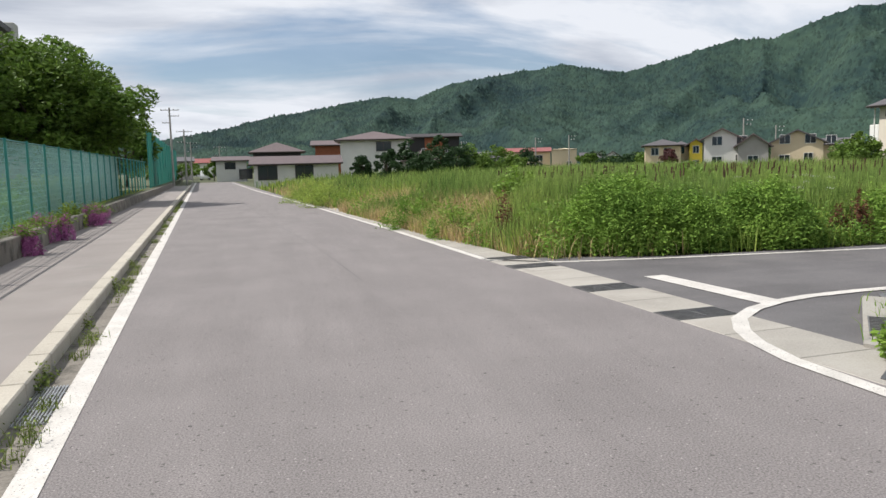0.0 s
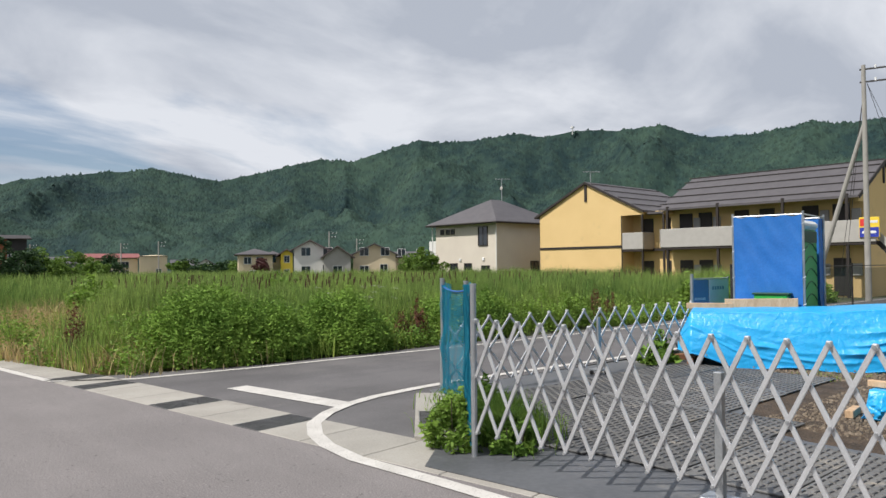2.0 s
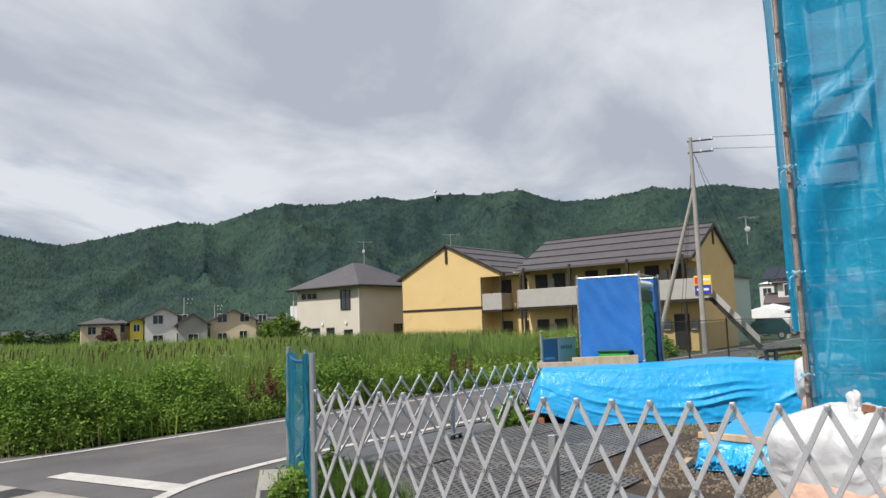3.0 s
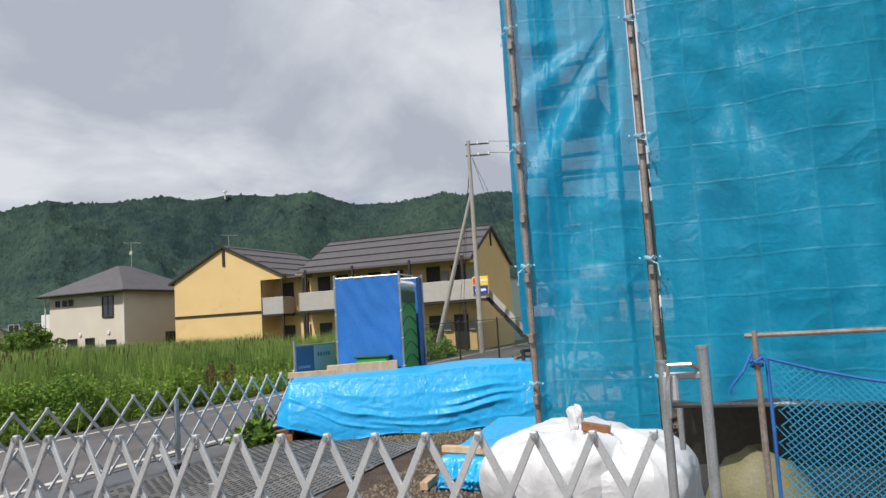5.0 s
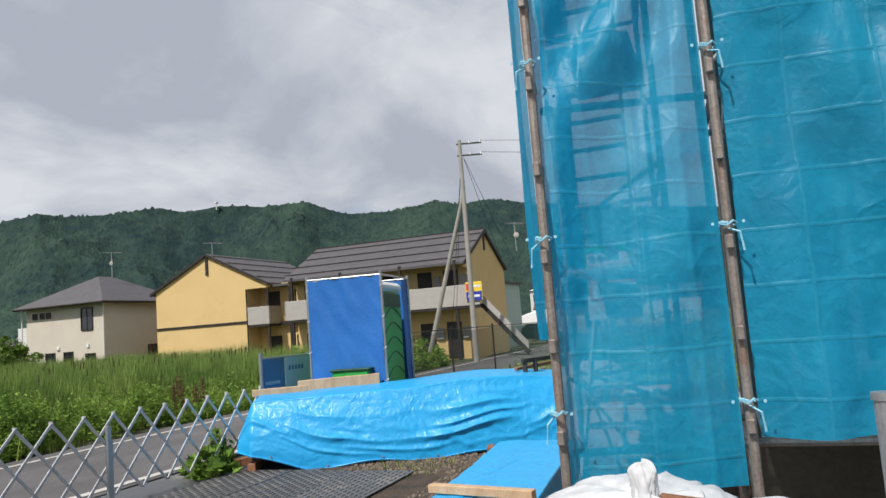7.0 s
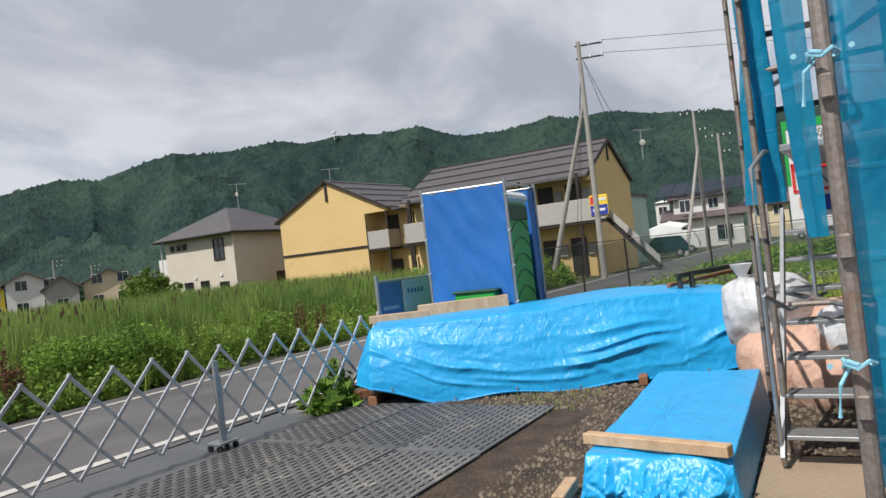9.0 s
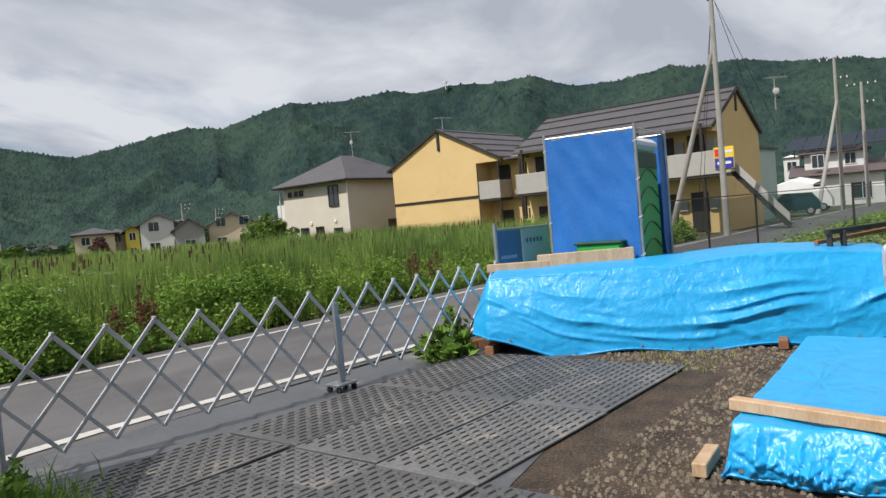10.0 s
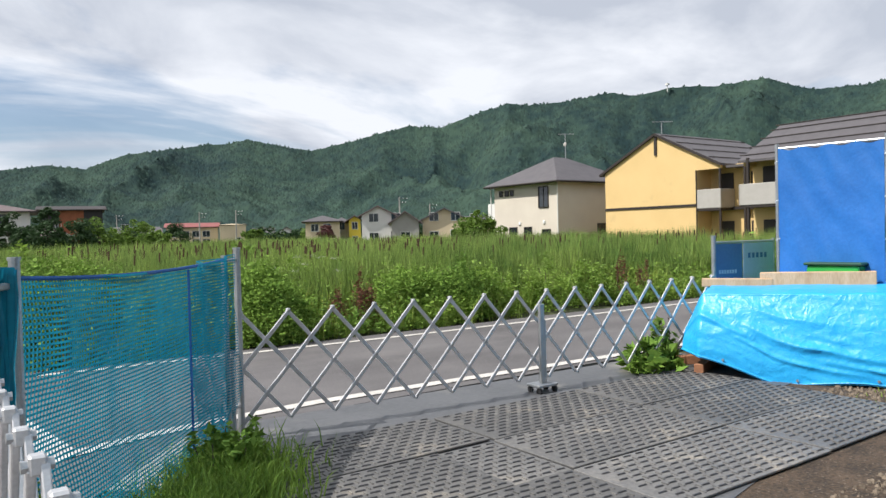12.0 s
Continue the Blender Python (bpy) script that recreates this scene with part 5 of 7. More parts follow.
part("tie_knot", Geo().tube([(6.24 + .024 * math.cos(k * 1.3), -.66 + .026 * math.sin(k * 1.3), 1.57 + .02 * math.sin(k * .9) + k * .003) for k in range(16)] + [(6.22, -.6, 1.55), (6.22, -.55, 1.49), (6.22, -.54, 1.46)], .006, 6), ROPE, n2, "knotted blue rope")

# ---- scaffold and its blue mesh sheets ----
sca = thing("scaffold", "steel pipe scaffold round the new house", "scaffold")
STD = [(8.12, .79), (8.36, -.07), (8.34, -1.9), (8.32, -3.7), (8.30, -5.5), (13.5, 1.72), (11.72, 1.4), (9.25, .0), (9.22, -1.9), (9.2, -3.7), (9.9, .3), (11.75, .5)]
POCKET = Geo().box((-.055, -.018, -.035), (.055, .018, .035), None, .006).mesh("wedge_pocket", PIPE)
for i, (x, y) in enumerate(STD):
    s = part("standard", Geo().tube([(x, y, .06), (x, y, 8.2)], .0243, 10), PIPE, sca)
    part("base_plate", Geo().box((x - .07, y - .07, .0), (x + .07, y + .07, .06), None, .01), PIPE, s)
    for k in range(18):
        part("wedge_pocket", POCKET, None, s).location = (x, y, .35 + k * .44)
for z in (1.12, 2.9, 4.7, 6.5):
    for a, b in ((0, 1), (1, 2), (2, 3), (3, 4), (5, 6), (7, 8), (8, 9), (1, 7), (2, 8), (3, 9), (10, 11), (6, 11), (5, 10)):
        part("ledger", Geo().tube([(STD[a][0] + .17, STD[a][1], z), (STD[b][0] + .17, STD[b][1], z)], .0213, 8), PIPE, sca)
    for a, b in ((1, 2), (2, 3), (3, 4)):
        p = STD[a]
        # Boards widened towards the wall to keep light off the gap below
        part("deck_board", Geo().box((8.6, STD[b][1] + .05, z + .0), (9.66, p[1] - .05, z + .045), None, .006), STEEL, sca)
    part("deck_board", Geo().box((10.1, .45, z + 1.0), (11.6, 1.1, z + 1.04), None, .006), STEEL, sca)
for a, b in ((1, 2), (2, 3)):
    part("brace", Geo().tube([(STD[a][0] + .3, STD[a][1], 3.1), (STD[b][0] + .3, STD[b][1], 4.6)], .017, 8), PIPE, sca)
st = thing("scaffold_stair", "steel scaffold stair with grating treads", "stair")
for k in range(7):
    x, z = 11.42 + k * .26, .25 + k * .235
    t = part("tread", Geo().box((x, .45, z - .03), (x + .24, 1.38, z), None, .004), STEEL, st)
    gg = Geo()
    for i in range(5):
        gg.box((x + .02 + i * .045, .47, z), (x + .03 + i * .045, 1.36, z + .006))
    part("tread_grip", gg, GRATING, t)
for y in (.42, 1.41):
    part("stringer", Geo().beam((11.36, y, .08), (13.3, y, 1.83), .03, .12), STEEL, st)
part("handrail", Geo().tube([(11.4, 1.42, .1), (11.42, 1.42, 1.6), (11.5, 1.42, 2.15), (11.75, 1.35, 2.28), (12.6, 1.3, 2.35)], .017, 8), STEEL, st)
part("handrail", Geo().tube([(11.4, 1.42, 1.25), (11.75, 1.3, 1.1), (12.7, 1.1, 1.12)], .017, 8), STEEL, st)
for k in range(9):
    part("ladder_rung", Geo().box((12.1, .75, 2.6 + k * .3), (12.14, 1.3, 2.64 + k * .3)), IRON, st)
for y in (.75, 1.3):
    part("ladder_rail", Geo().beam((12.12, y, 2.3), (12.12, y, 7.5), .03, .05, (1, 0, 0)), STEEL, st)
for y in (.95, 1.15):
    part("baluster", Geo().tube([(12.3, y, 1.1), (12.3, y, 2.0)], .016, 6), STEEL, st)


def sheet_material():
    """Translucent woven sheet with pressed fold lines."""
    m = mat("scaffold_sheet", rgb(.016, .48, .76), rgb(.012, .4, .67), .45, scale=3.5, fine=26, bump=.4, distance=.01, through_light=.54, clear=.12, crumple=((1.5, .6, .12), (4.5, .5, .04), (14, .45, .012)), dirt=(rgb(.011, .36, .6), 1.3, .52))
    t = m.node_tree
    co = t.nodes.new("ShaderNodeTexCoord")
    mp = t.nodes.new("ShaderNodeMapping")
    mp.inputs["Rotation"].default_value = (radians(90), radians(0), radians(90))
    wob = t.nodes.new("ShaderNodeTexNoise")
    wob.inputs["Scale"].default_value = 2.0
    t.links.new(co.outputs["Object"], wob.inputs["Vector"])
    mixv = t.nodes.new("ShaderNodeMixRGB")
    mixv.inputs[0].default_value = .05
    t.links.new(co.outputs["Object"], mixv.inputs[1])
    t.links.new(wob.outputs["Color"], mixv.inputs[2])
    sp = t.nodes.new("ShaderNodeSeparateXYZ")
    t.links.new(mixv.outputs[0], sp.inputs[0])
    cb = t.nodes.new("ShaderNodeCombineXYZ")
    t.links.new(sp.outputs[1], cb.inputs[0])
    t.links.new(sp.outputs[2], cb.inputs[1])
    br = t.nodes.new("ShaderNodeTexBrick")
    br.offset = .0
    br.inputs["Scale"].default_value = 1.0
    br.inputs["Brick Width"].default_value, br.inputs["Row Height"].default_value = .37, .26
    br.inputs["Mortar Size"].default_value, br.inputs["Mortar Smooth"].default_value = .011, .6
    t.links.new(cb.outputs[0], br.inputs["Vector"])
    bp = t.nodes.new("ShaderNodeBump")
    bp.inputs["Strength"].default_value, bp.inputs["Distance"].default_value = .28, .01
    t.links.new(br.outputs["Fac"], bp.inputs["Height"])
    # Mixes a paler blue into the base colour along the fold lines
    worn = t.nodes.new("ShaderNodeMixRGB")
    worn.inputs[2].default_value = rgb(.1, .6, .82)
    pale = t.nodes.new("ShaderNodeMath")
    pale.operation, pale.inputs[1].default_value = "MULTIPLY", .2
    t.links.new(br.outputs["Fac"], pale.inputs[0])
    t.links.new(pale.outputs[0], worn.inputs[0])
    base = t.nodes["Principled BSDF"].inputs["Base Color"]
    t.links.new(base.links[0].from_socket, worn.inputs[1])
    t.links.new(worn.outputs[0], base)
    old = [n for n in t.nodes if n.type == "BUMP" and n != bp][-1]
    t.links.new(old.outputs[0], bp.inputs["Normal"])
    t.links.new(bp.outputs[0], t.nodes["Principled BSDF"].inputs["Normal"])
    for n in t.nodes:
        if n.type == "BSDF_TRANSLUCENT":
            t.links.new(bp.outputs[0], n.inputs["Normal"])
    return m


SCREEN = sheet_material()


def screen(name, y0, y1, z0, z1, x, puff, seed, gather=0.0, edge=None):
    """A hanging sheet in the plane x from y0 to y1, with fold creases and loose folds."""
    def f(u, v):
        yy = y0 + (y1 - y0) * u
        zz = z0 + (z1 - z0) * v
        span = abs(y1 - y0)
        fold = .16 * nz(yy * 2.4 + seed + zz * .12, zz * .22, seed) + .03 * nz((yy + zz * .4) * 4 + seed, zz * .8, 2 * seed) + .012 * nz(yy * 9, zz * 4, seed)
        drape = gather * math.sin(u * math.pi) * (.5 + .5 * math.sin(u * 11 + nz(zz * .5, seed) * 2.0))
        crease = .012 * (1 - min(abs((yy * 2.1 + .1 * nz(zz, seed)) % 1 - .5) * 9, 1)) + .0015 * (1 - min(abs((zz * 1.55 + .03 * nz(yy * 1.5, seed)) % 1 - .5) * 9, 1))
        tight = min(u, 1 - u) * 6
        dx, dz = abs(yy + .07), 3.9 - zz
        if dz > 0 and seed < 6:
            phi = math.atan2(dx, dz + .1)
            drape += .05 * min(math.hypot(dx, dz), 1) * math.sin(phi * 13 + 1) * math.exp(-phi * 1.2)
        e = edge(v) if edge else 0
        return (x - (fold * puff + drape) * min(tight, 1) - crease * min(tight, 1) + .012, yy + e * (u - .5) * 2, zz + (.03 * nz(yy * 2, seed) if v < .01 else 0))
    return Geo().grid(f, 90, 150)


sh1 = thing("mesh_sheet", "translucent blue mesh sheet hung loose on the scaffold", "sheet", "scaffold sheets")


def left_panel(u, v):
    z = .98 + (8.1 - .98) * v
    top, right = .88, -.03
    pull = max(0, 1 - abs(z - 3.95) / 2.9) ** 1.2
    y = top + (right - top) * u
    dx, dz = (1 - u) * .9, 3.95 - z
    phi = math.atan2(dx, max(dz, 0) + .12)
    far = min(math.hypot(dx, dz) / .9, 1)
    fan = .085 * far * math.sin(phi * 15 + nz(z, 3)) * math.exp(-phi * .6) if dz > 0 else .05 * math.sin(u * 9 + nz(z * .5, 2)) * min(-dz, 1)
    fold = .045 * nz(y * 3, z * .5, 8.1) + .02 * nz(y * 7, z * 1.2, 3.3)
    crease = .012 * (1 - min(abs((z * 1.75 + .05 * nz(y * 1.5, 2)) % 1 - .5) * 10, 1)) + .01 * (1 - min(abs((y * 4.1) % 1 - .5) * 9, 1))
    k = min(min(u, 1 - u) * 6, 1)
    return (8.45 - .28 * (1 - u) - (fan + fold + crease) * k, y - .07 * (1 - u), z - .05 * u * (v < .01))


part("sheet", Geo().grid(left_panel, 80, 150), SCREEN, sh1, "", True)
sh2 = thing("mesh_sheet", "translucent blue mesh sheet stretched on the scaffold, creased", "sheet", "scaffold sheets")
part("sheet", screen("sheet", -.11, -1.88, 1.16, 8.1, 8.41, 1.0, 5.3), SCREEN, sh2, "", True)
sh3 = thing("mesh_sheet", "translucent blue mesh sheet stretched on the scaffold, creased", "sheet", "scaffold sheets")
part("sheet", screen("sheet", -1.92, -3.68, 1.16, 8.1, 8.4, 1.0, 9.1), SCREEN, sh3, "", True)
sh5 = thing("mesh_sheet", "translucent blue mesh sheet stretched on the scaffold, creased", "sheet", "scaffold sheets")
part("sheet", screen("sheet", -3.72, -5.5, 1.16, 8.1, 8.39, 1.0, 12.1), SCREEN, sh5, "", True)
sh4 = thing("mesh_sheet", "blue mesh sheet hanging gathered at the scaffold's corner", "sheet", "scaffold sheets")


def side_panel(u, v):
    z = 1.9 + 6.2 * v
    x = 11.78 + .25 * u
    return (x + .06 * math.sin(v * 9 + u * 5), 1.44 - .16 * u + .08 * math.sin(u * 12 + z) + .03 * nz(z * 2, u * 4), z)


part("sheet", Geo().grid(side_panel, 24, 70), SCREEN, sh4, "", True)
sh6 = thing("mesh_sheet", "blue mesh sheet wrapped loosely round the corner pipe", "sheet", "scaffold sheets")
part("sheet", Geo().grid(lambda u, v: (8.18 + (.06 + .8 * v ** .7) * u, .83 + .25 * u * (.1 + v ** .7) + .03 * math.sin(u * 3.1) + .04 * nz(u * 4, v * 6, 6) * u, 1.7 + 6.4 * v), 20, 70), SCREEN, sh6, "", True)
for x, y, s in ((8.09, .79, 1), (8.34, -.07, -1)):
    for z in (1.35, 2.2, 3.1, 4.0, 4.9):
        c = thing("tie_cord", "pale blue cord tying the sheet to the pipe", "cord", "sheet ties")
        part("loop", Geo().tube([(x - .035 * math.cos(k * .8), y + .04 * math.sin(k * .8), z + .012 * math.sin(k * 2.1)) for k in range(12)] + [(x - .05, y + .05 * s, z - .05), (x - .045, y + .06 * s, z - .14)], .006, 5), CORD, c)
        for yy in (y - .07, y + .07):
            part("eyelet", Geo().tube([(x - .045, yy, z), (x - .05, yy, z)], .008, 8), CORD, c)

# The new house behind the sheets
nh = thing("new_house", "unfinished house wall behind the scaffold sheets", "house")
# Wall colour darkened to stand in for the shadowed gap under the scaffold
part("wall", Geo().box((9.75, -9, .45), (17, -.1, 6.6)), mat("shade_toned_wall", rgb(.15, .125, .095), rgb(.1, .085, .065), .8, scale=1.2, fine=20, bump=.1), nh)
part("foundation", Geo().box((9.72, -9.03, -.05), (17.03, -.07, .45)), CONCRETE, nh)
for yy in (-1.6, -4.0):
    window(nh, "x", yy, 1.4, 1.6, 1.1, 9.75, 17, -9, -.1)
    window(nh, "x", yy, 4.2, 1.6, 1.1, 9.75, 17, -9, -.1)
us = thing("material_sack", "olive tarpaulin sack under the scaffold", "sack")
part("tarpaulin", Geo().grid(lambda u, v: (8.8 + .35 * math.sin(v * 1.5708) * math.cos(u * 6.2832) * (1 + .1 * nz(u * 5, v * 5)), -.65 + .45 * math.sin(v * 1.5708) * math.sin(u * 6.2832), .02 + .75 * math.cos(v * 1.5708) + .04 * nz(u * 7, v * 7)), 28, 12), mat("olive_sheet", rgb(.2, .18, .09), rgb(.13, .12, .06), .6), us, "", True)
bt = thing("paper_tag", "white and pink label bag hanging behind the sheet", "tag")
part("tag", Geo().box((8.6, .5, 2.1), (8.62, .57, 2.38), None, .004), WHITE, bt)
part("print", Geo().box((8.59, .505, 2.11), (8.6, .565, 2.2)), PINKISH, bt)


# ---- tarpaulin piles ----
def tarp_pile(name, label, origin, axis, length, width, height, fn):
    """A draped tarpaulin over a long pile: fn shapes the cross-section."""
    o, e = Vector((*origin, 0)), Vector((*axis, 0)).normalized()
    n = Vector((-e.y, e.x, 0))

    def f(u, v):
        a, c, z = fn(u, v)
        p = o + e * a + n * c
        return (p.x, p.y, z)
    t = thing(name, label, "tarpaulin")
    part("cover", Geo().grid(f, 190, 150), TARP, t, "", True)
    hem = [Vector(f(i / 60, .004)) if name == "tarp_pile" and length > 3 else Vector(f(.004, i / 60)) for i in range(61)]
    part("hem", Geo().tube([p + Vector((-.004, 0, .012)) for p in hem], .011, 6), TARP, t, "rolled tarpaulin hem")
    for i in range(6, 60, 9):
        p = hem[i]
        part("eyelet", Geo().tube([p + Vector((-.02, 0, .05)), p + Vector((-.012, 0, .05))], .016, 8), STEEL, t, "metal eyelet")
    return t


def big_pile(u, v):
    """u along the pile, v from the front hem over the top to the back hem."""
    L, W, H = 4.75, 1.55, .93
    a = -.25 + (L + .35) * u
    end = min(u, 1 - u)
    pinch = min(end / .045, 1)
    hh = H + .04 * math.sin(u * 3.0) + .07 * math.exp(-((u - .72) / .16) ** 2)
    low = .26 - .26 * min(u / .2, 1) + .03 * math.sin(u * 21) + (.05 if u > .8 else 0)
    if v < .42:
        k = v / .42
        z = low + (hh - low) * k
        c = .05 - .3 * (1 - k) ** 1.3 - .09 * math.sin(k * 3.14)
        sag = 2.2 * (u - .52) ** 2
        warp = .16 * nz(u * 2.6, k * 1.5, 5) + .04 * nz(u * 9, k * 3, 2)
        ridge = sum(w * max(0, 1 - abs(k - sag * (1.2 - q) - q - warp) / d) ** 1.6 * min(1.3, max(0, 2.6 * nz(u * 4.2 + q * 9, q * 5, 9) + .35)) for q, w, d in ((.05, .5, .06), (.17, .8, .08), (.33, 1.0, .1), (.47, .7, .06), (.62, .9, .08), (.78, .5, .06)))
        slant = max(0, 1 - abs((u * 5 + k * (2.4 if u > .5 else -2.4) + .5 * nz(u * 3, k * 2)) % 1 - .5) * 6) * max(0, nz(u * 4, k * 3, 6))
        fold = (.05 * ridge + .03 * slant) * math.sin(min(k * 3.14 + .12, 3.14)) + .012 * nz(u * 8 + k * 2, k * 5 - u * 3, 2) + .005 * nz(u * 24, k * 13 + u * 8, 4)
        c -= fold
    elif v < .72:
        k = (v - .42) / .3
        c = .05 + W * k
        z = hh + .05 * math.sin(k * math.pi) + .018 * nz(u * 9, k * 4, 3) + .006 * nz(u * 26, k * 9, 8)
    else:
        k = (v - .72) / .28
        c = .05 + W + .1 * k
        z = hh * (1 - k) + .02
    if end < .045:
        z = low + (z - low) * (.35 + .65 * pinch) if u < .5 else z * (.02 + .98 * pinch ** .5)
        c = .05 + W / 2 + (c - .05 - W / 2) * (.75 + .25 * pinch)
    return a, c, z


tp = tarp_pile("tarp_pile", "long pile under a glossy bright blue tarpaulin", (13.42, 6.35), (.429, -.903), 4.6, 1.5, .95, big_pile)


def small_pile(u, v):
    """u from the front hem to the back, v across."""
    L, W, H = 2.75, .93, .33
    rim = min(v, 1 - v)
    star = math.atan2(v - .62, u - .5)
    top = H + .05 * u + .014 * nz(u * 9, v * 5, 1) + .012 * abs(math.sin(star * 4 + nz(u * 4, v * 4))) * math.exp(-math.hypot(v - .62, u - .5) * 4) + .008 * (1 - abs(math.sin((u * 3 + v * 1.3) * 3.1))) ** 6
    if u < .16:
        k = u / .16
        a = -.1 * (1 - k) - .03 * math.sin(k * 3.14) + .07 * (1 - k) * nz(v * 5, 3)
        ball = math.exp(-((v - .52) / .17) ** 2) * math.exp(-((k - .3) / .28) ** 2)
        z = .02 + (top - .02) * k
        a -= .09 * ball * (.5 + 1.2 * abs(nz(v * 14 + k * 2, k * 4, 6)) + .8 * abs(nz(v * 30, k * 9 + v * 6, 2)) + .5 * abs(nz(v * 55, k * 17, 3)))
        a -= (.05 * (1 - abs(math.sin(v * 12 + 2.2 * nz(v * 3, k * 1.5, 4)))) ** 2 + .03 * abs(nz(v * 6 - k * 2, k * 3, 2)) + .03 * abs(nz(v * 22, k * 7 + v * 9, 8))) * math.sin(k * 3.14) ** .7
    else:
        a = L * (u - .16) / .84
        z = top
    c = W * (v - .5) * 1.0
    if rim < .1:
        k = rim / .1
        c = (W / 2 + .06 * (1 - k)) * (1 if v > .5 else -1)
        z = .02 + (z - .02) * k
    else:
        c = (v - .5) / .4 * W / 2
    return a, c, z


tarp_pile("tarp_pile", "low flat stack under a blue tarpaulin with a bunched end", (10.52, 2.06), (1, .06), 2.7, 1.0, .36, small_pile)


def timber(label, p, q, w, h, material=WOOD, name="timber"):
    d = Vector(q) - Vector(p)
    m = Matrix.Translation(p) @ Matrix.Rotation(math.atan2(d.y, d.x), 4, "Z") @ Matrix.Rotation(-math.atan2(d.z, math.hypot(d.x, d.y)), 4, "Y")
    return solid(name, Geo().box((0, -w / 2, 0), (d.length, w / 2, h), None, .006), material, label, "timber", "timbers", at=m)


timber("sawn pine plank weighing down the blue tarpaulin", (10.74, 2.6, .355), (10.52, 1.6, .355), .09, .075)
timber("short sawn pine beam lying on the tarpaulin", (14.05, 6.8, .97), (14.47, 6.08, .97), .1, .105)
timber("thick sawn pine beam lying on the tarpaulin", (14.42, 6.22, .98), (14.98, 5.1, 1.0), .12, .17)
timber("reddish timber bearer under the pile", (13.25, 6.3, .012), (14.4, 6.75, .012), .11, .12, WOOD_R)
timber("reddish timber bearer under the pile", (13.35, 6.95, .012), (14.1, 6.2, .1), .11, .11, WOOD_R)
timber("reddish timber bearer under the pile", (14.15, 4.3, .012), (14.9, 4.4, .012), .11, .11, WOOD_R)
timber("reddish timber bearer under the pile", (14.4, 3.2, .012), (15.5, 3.5, .012), .1, .1, WOOD_R)
timber("timber offcut beside the small stack", (10.35, 2.7, .012), (10.75, 2.75, .012), .09, .09)

# ---- site toilet in a pipe frame ----
wc = thing("site_toilet", "green portable toilet screened by a blue sheet on a pipe frame", "portable toilet")
A, B = Vector((14.97, 6.3, 0)), Vector((15.15, 5.05, 0))
e = (B - A).normalized()
n = Vector((-e.y, e.x, 0))


def wc_at(a, c, z):
    p = A + e * a + n * c
    return Vector((p.x, p.y, z))


WL, WD, WH = (B - A).length, 1.6, 2.72
part("front_sheet", Geo().grid(lambda u, v: wc_at(.02 + (WL - .04) * u, -.02 + .018 * nz(u * 4, v * 3, 2) + .03 * math.sin(u * 3.14) * nz(u * 2 + v, v * 2.5, 6) + .014 * nz((u + v) * 8, (u - v) * 3, 4), .25 + (WH - .27) * v + .015 * math.cos(u * 25) * (v > .99)), 40, 60), SHEET_B, wc, "blue cloth sheet", True)
for a, c in ((0, 0), (WL, 0), (0, WD), (WL, WD)):
    part("frame_pipe", Geo().tube([wc_at(a, c, 0), wc_at(a, c, WH + .06)], .0243, 8), STEEL, wc)
for p, q in (((0, 0), (WL, 0)), ((0, WD), (WL, WD)), ((0, 0), (0, WD)), ((WL, 0), (WL, WD))):
    part("frame_rail", Geo().tube([wc_at(*p, WH), wc_at(*q, WH)], .014, 8), STEEL, wc)
body = Geo()
m = Matrix(((e.x, n.x, 0, A.x), (e.y, n.y, 0, A.y), (0, 0, 1, 0), (0, 0, 0, 1)))
body.box((.15, .05, .15), (WL - .03, 1.17, 2.45), m, .03)
part("cabin", body, GREEN, wc)
part("roof_cap", Geo().box((.1, .03, 2.45), (WL + .0, 1.2, 2.62), m, .06), WHITE, wc, "white domed roof")
rib = Geo()
for k in range(9):
    z0 = .3 + k * .24
    rib.tube([m @ Vector((WL - .024, .1 + 1.0 * j / 8, z0 + .18 * math.sin(j / 8 * 3.1) + .05 * j / 8)) for j in range(9)], .009, 5)
part("moulded_rib", rib, GREEN_D, wc)
part("top_panel", Geo().box((WL - .026, .1, 2.2), (WL - .012, 1.1, 2.42), m, .006), GREEN_D, wc)
part("side_sheet", Geo().grid(lambda u, v: wc_at(WL - .01 + .02 * nz(u * 3, v * 5), 1.24 + .35 * u, .2 + 2.5 * v), 8, 30), SHEET_B, wc, "blue cloth sheet", True)
part("back_sheet", Geo().grid(lambda u, v: wc_at(WL * u, WD + .02 * nz(u * 3, v * 4), .2 + 2.5 * v), 12, 20), SHEET_B, wc, "blue cloth sheet", True)
for z in (.5, 1.0, 1.5, 2.0, 2.5):
    for a in (0, WL):
        part("lace", Geo().tube([wc_at(a + .026 * math.cos(k), .026 * math.sin(k), z + .01 * k) for k in range(8)], .007, 5), WHITE, wc)
cr = thing("crate", "bright green plastic crate with a lid", "crate")
m2 = Matrix.Translation((14.78, 5.86, .96)) @ Matrix(((e.x, n.x, 0, 0), (e.y, n.y, 0, 0), (0, 0, 1, 0), (0, 0, 0, 1)))
part("box", Geo().box((.03, 0, 0), (.62, .3, .27), m2, .015), GREEN_L, cr)
part("lid", Geo().box((0, -.03, .27), (.66, .33, .305), m2, .012), GREEN_D, cr, "dark green lid")
for i in range(3):
    part("rib", Geo().box((.06, -.012, .03 + i * .055), (.59, .0, .055 + i * .055), m2, .004), GREEN_L, cr)
wb_ = thing("warning_board", "blue and pale printed site boards on a frame", "sign board")
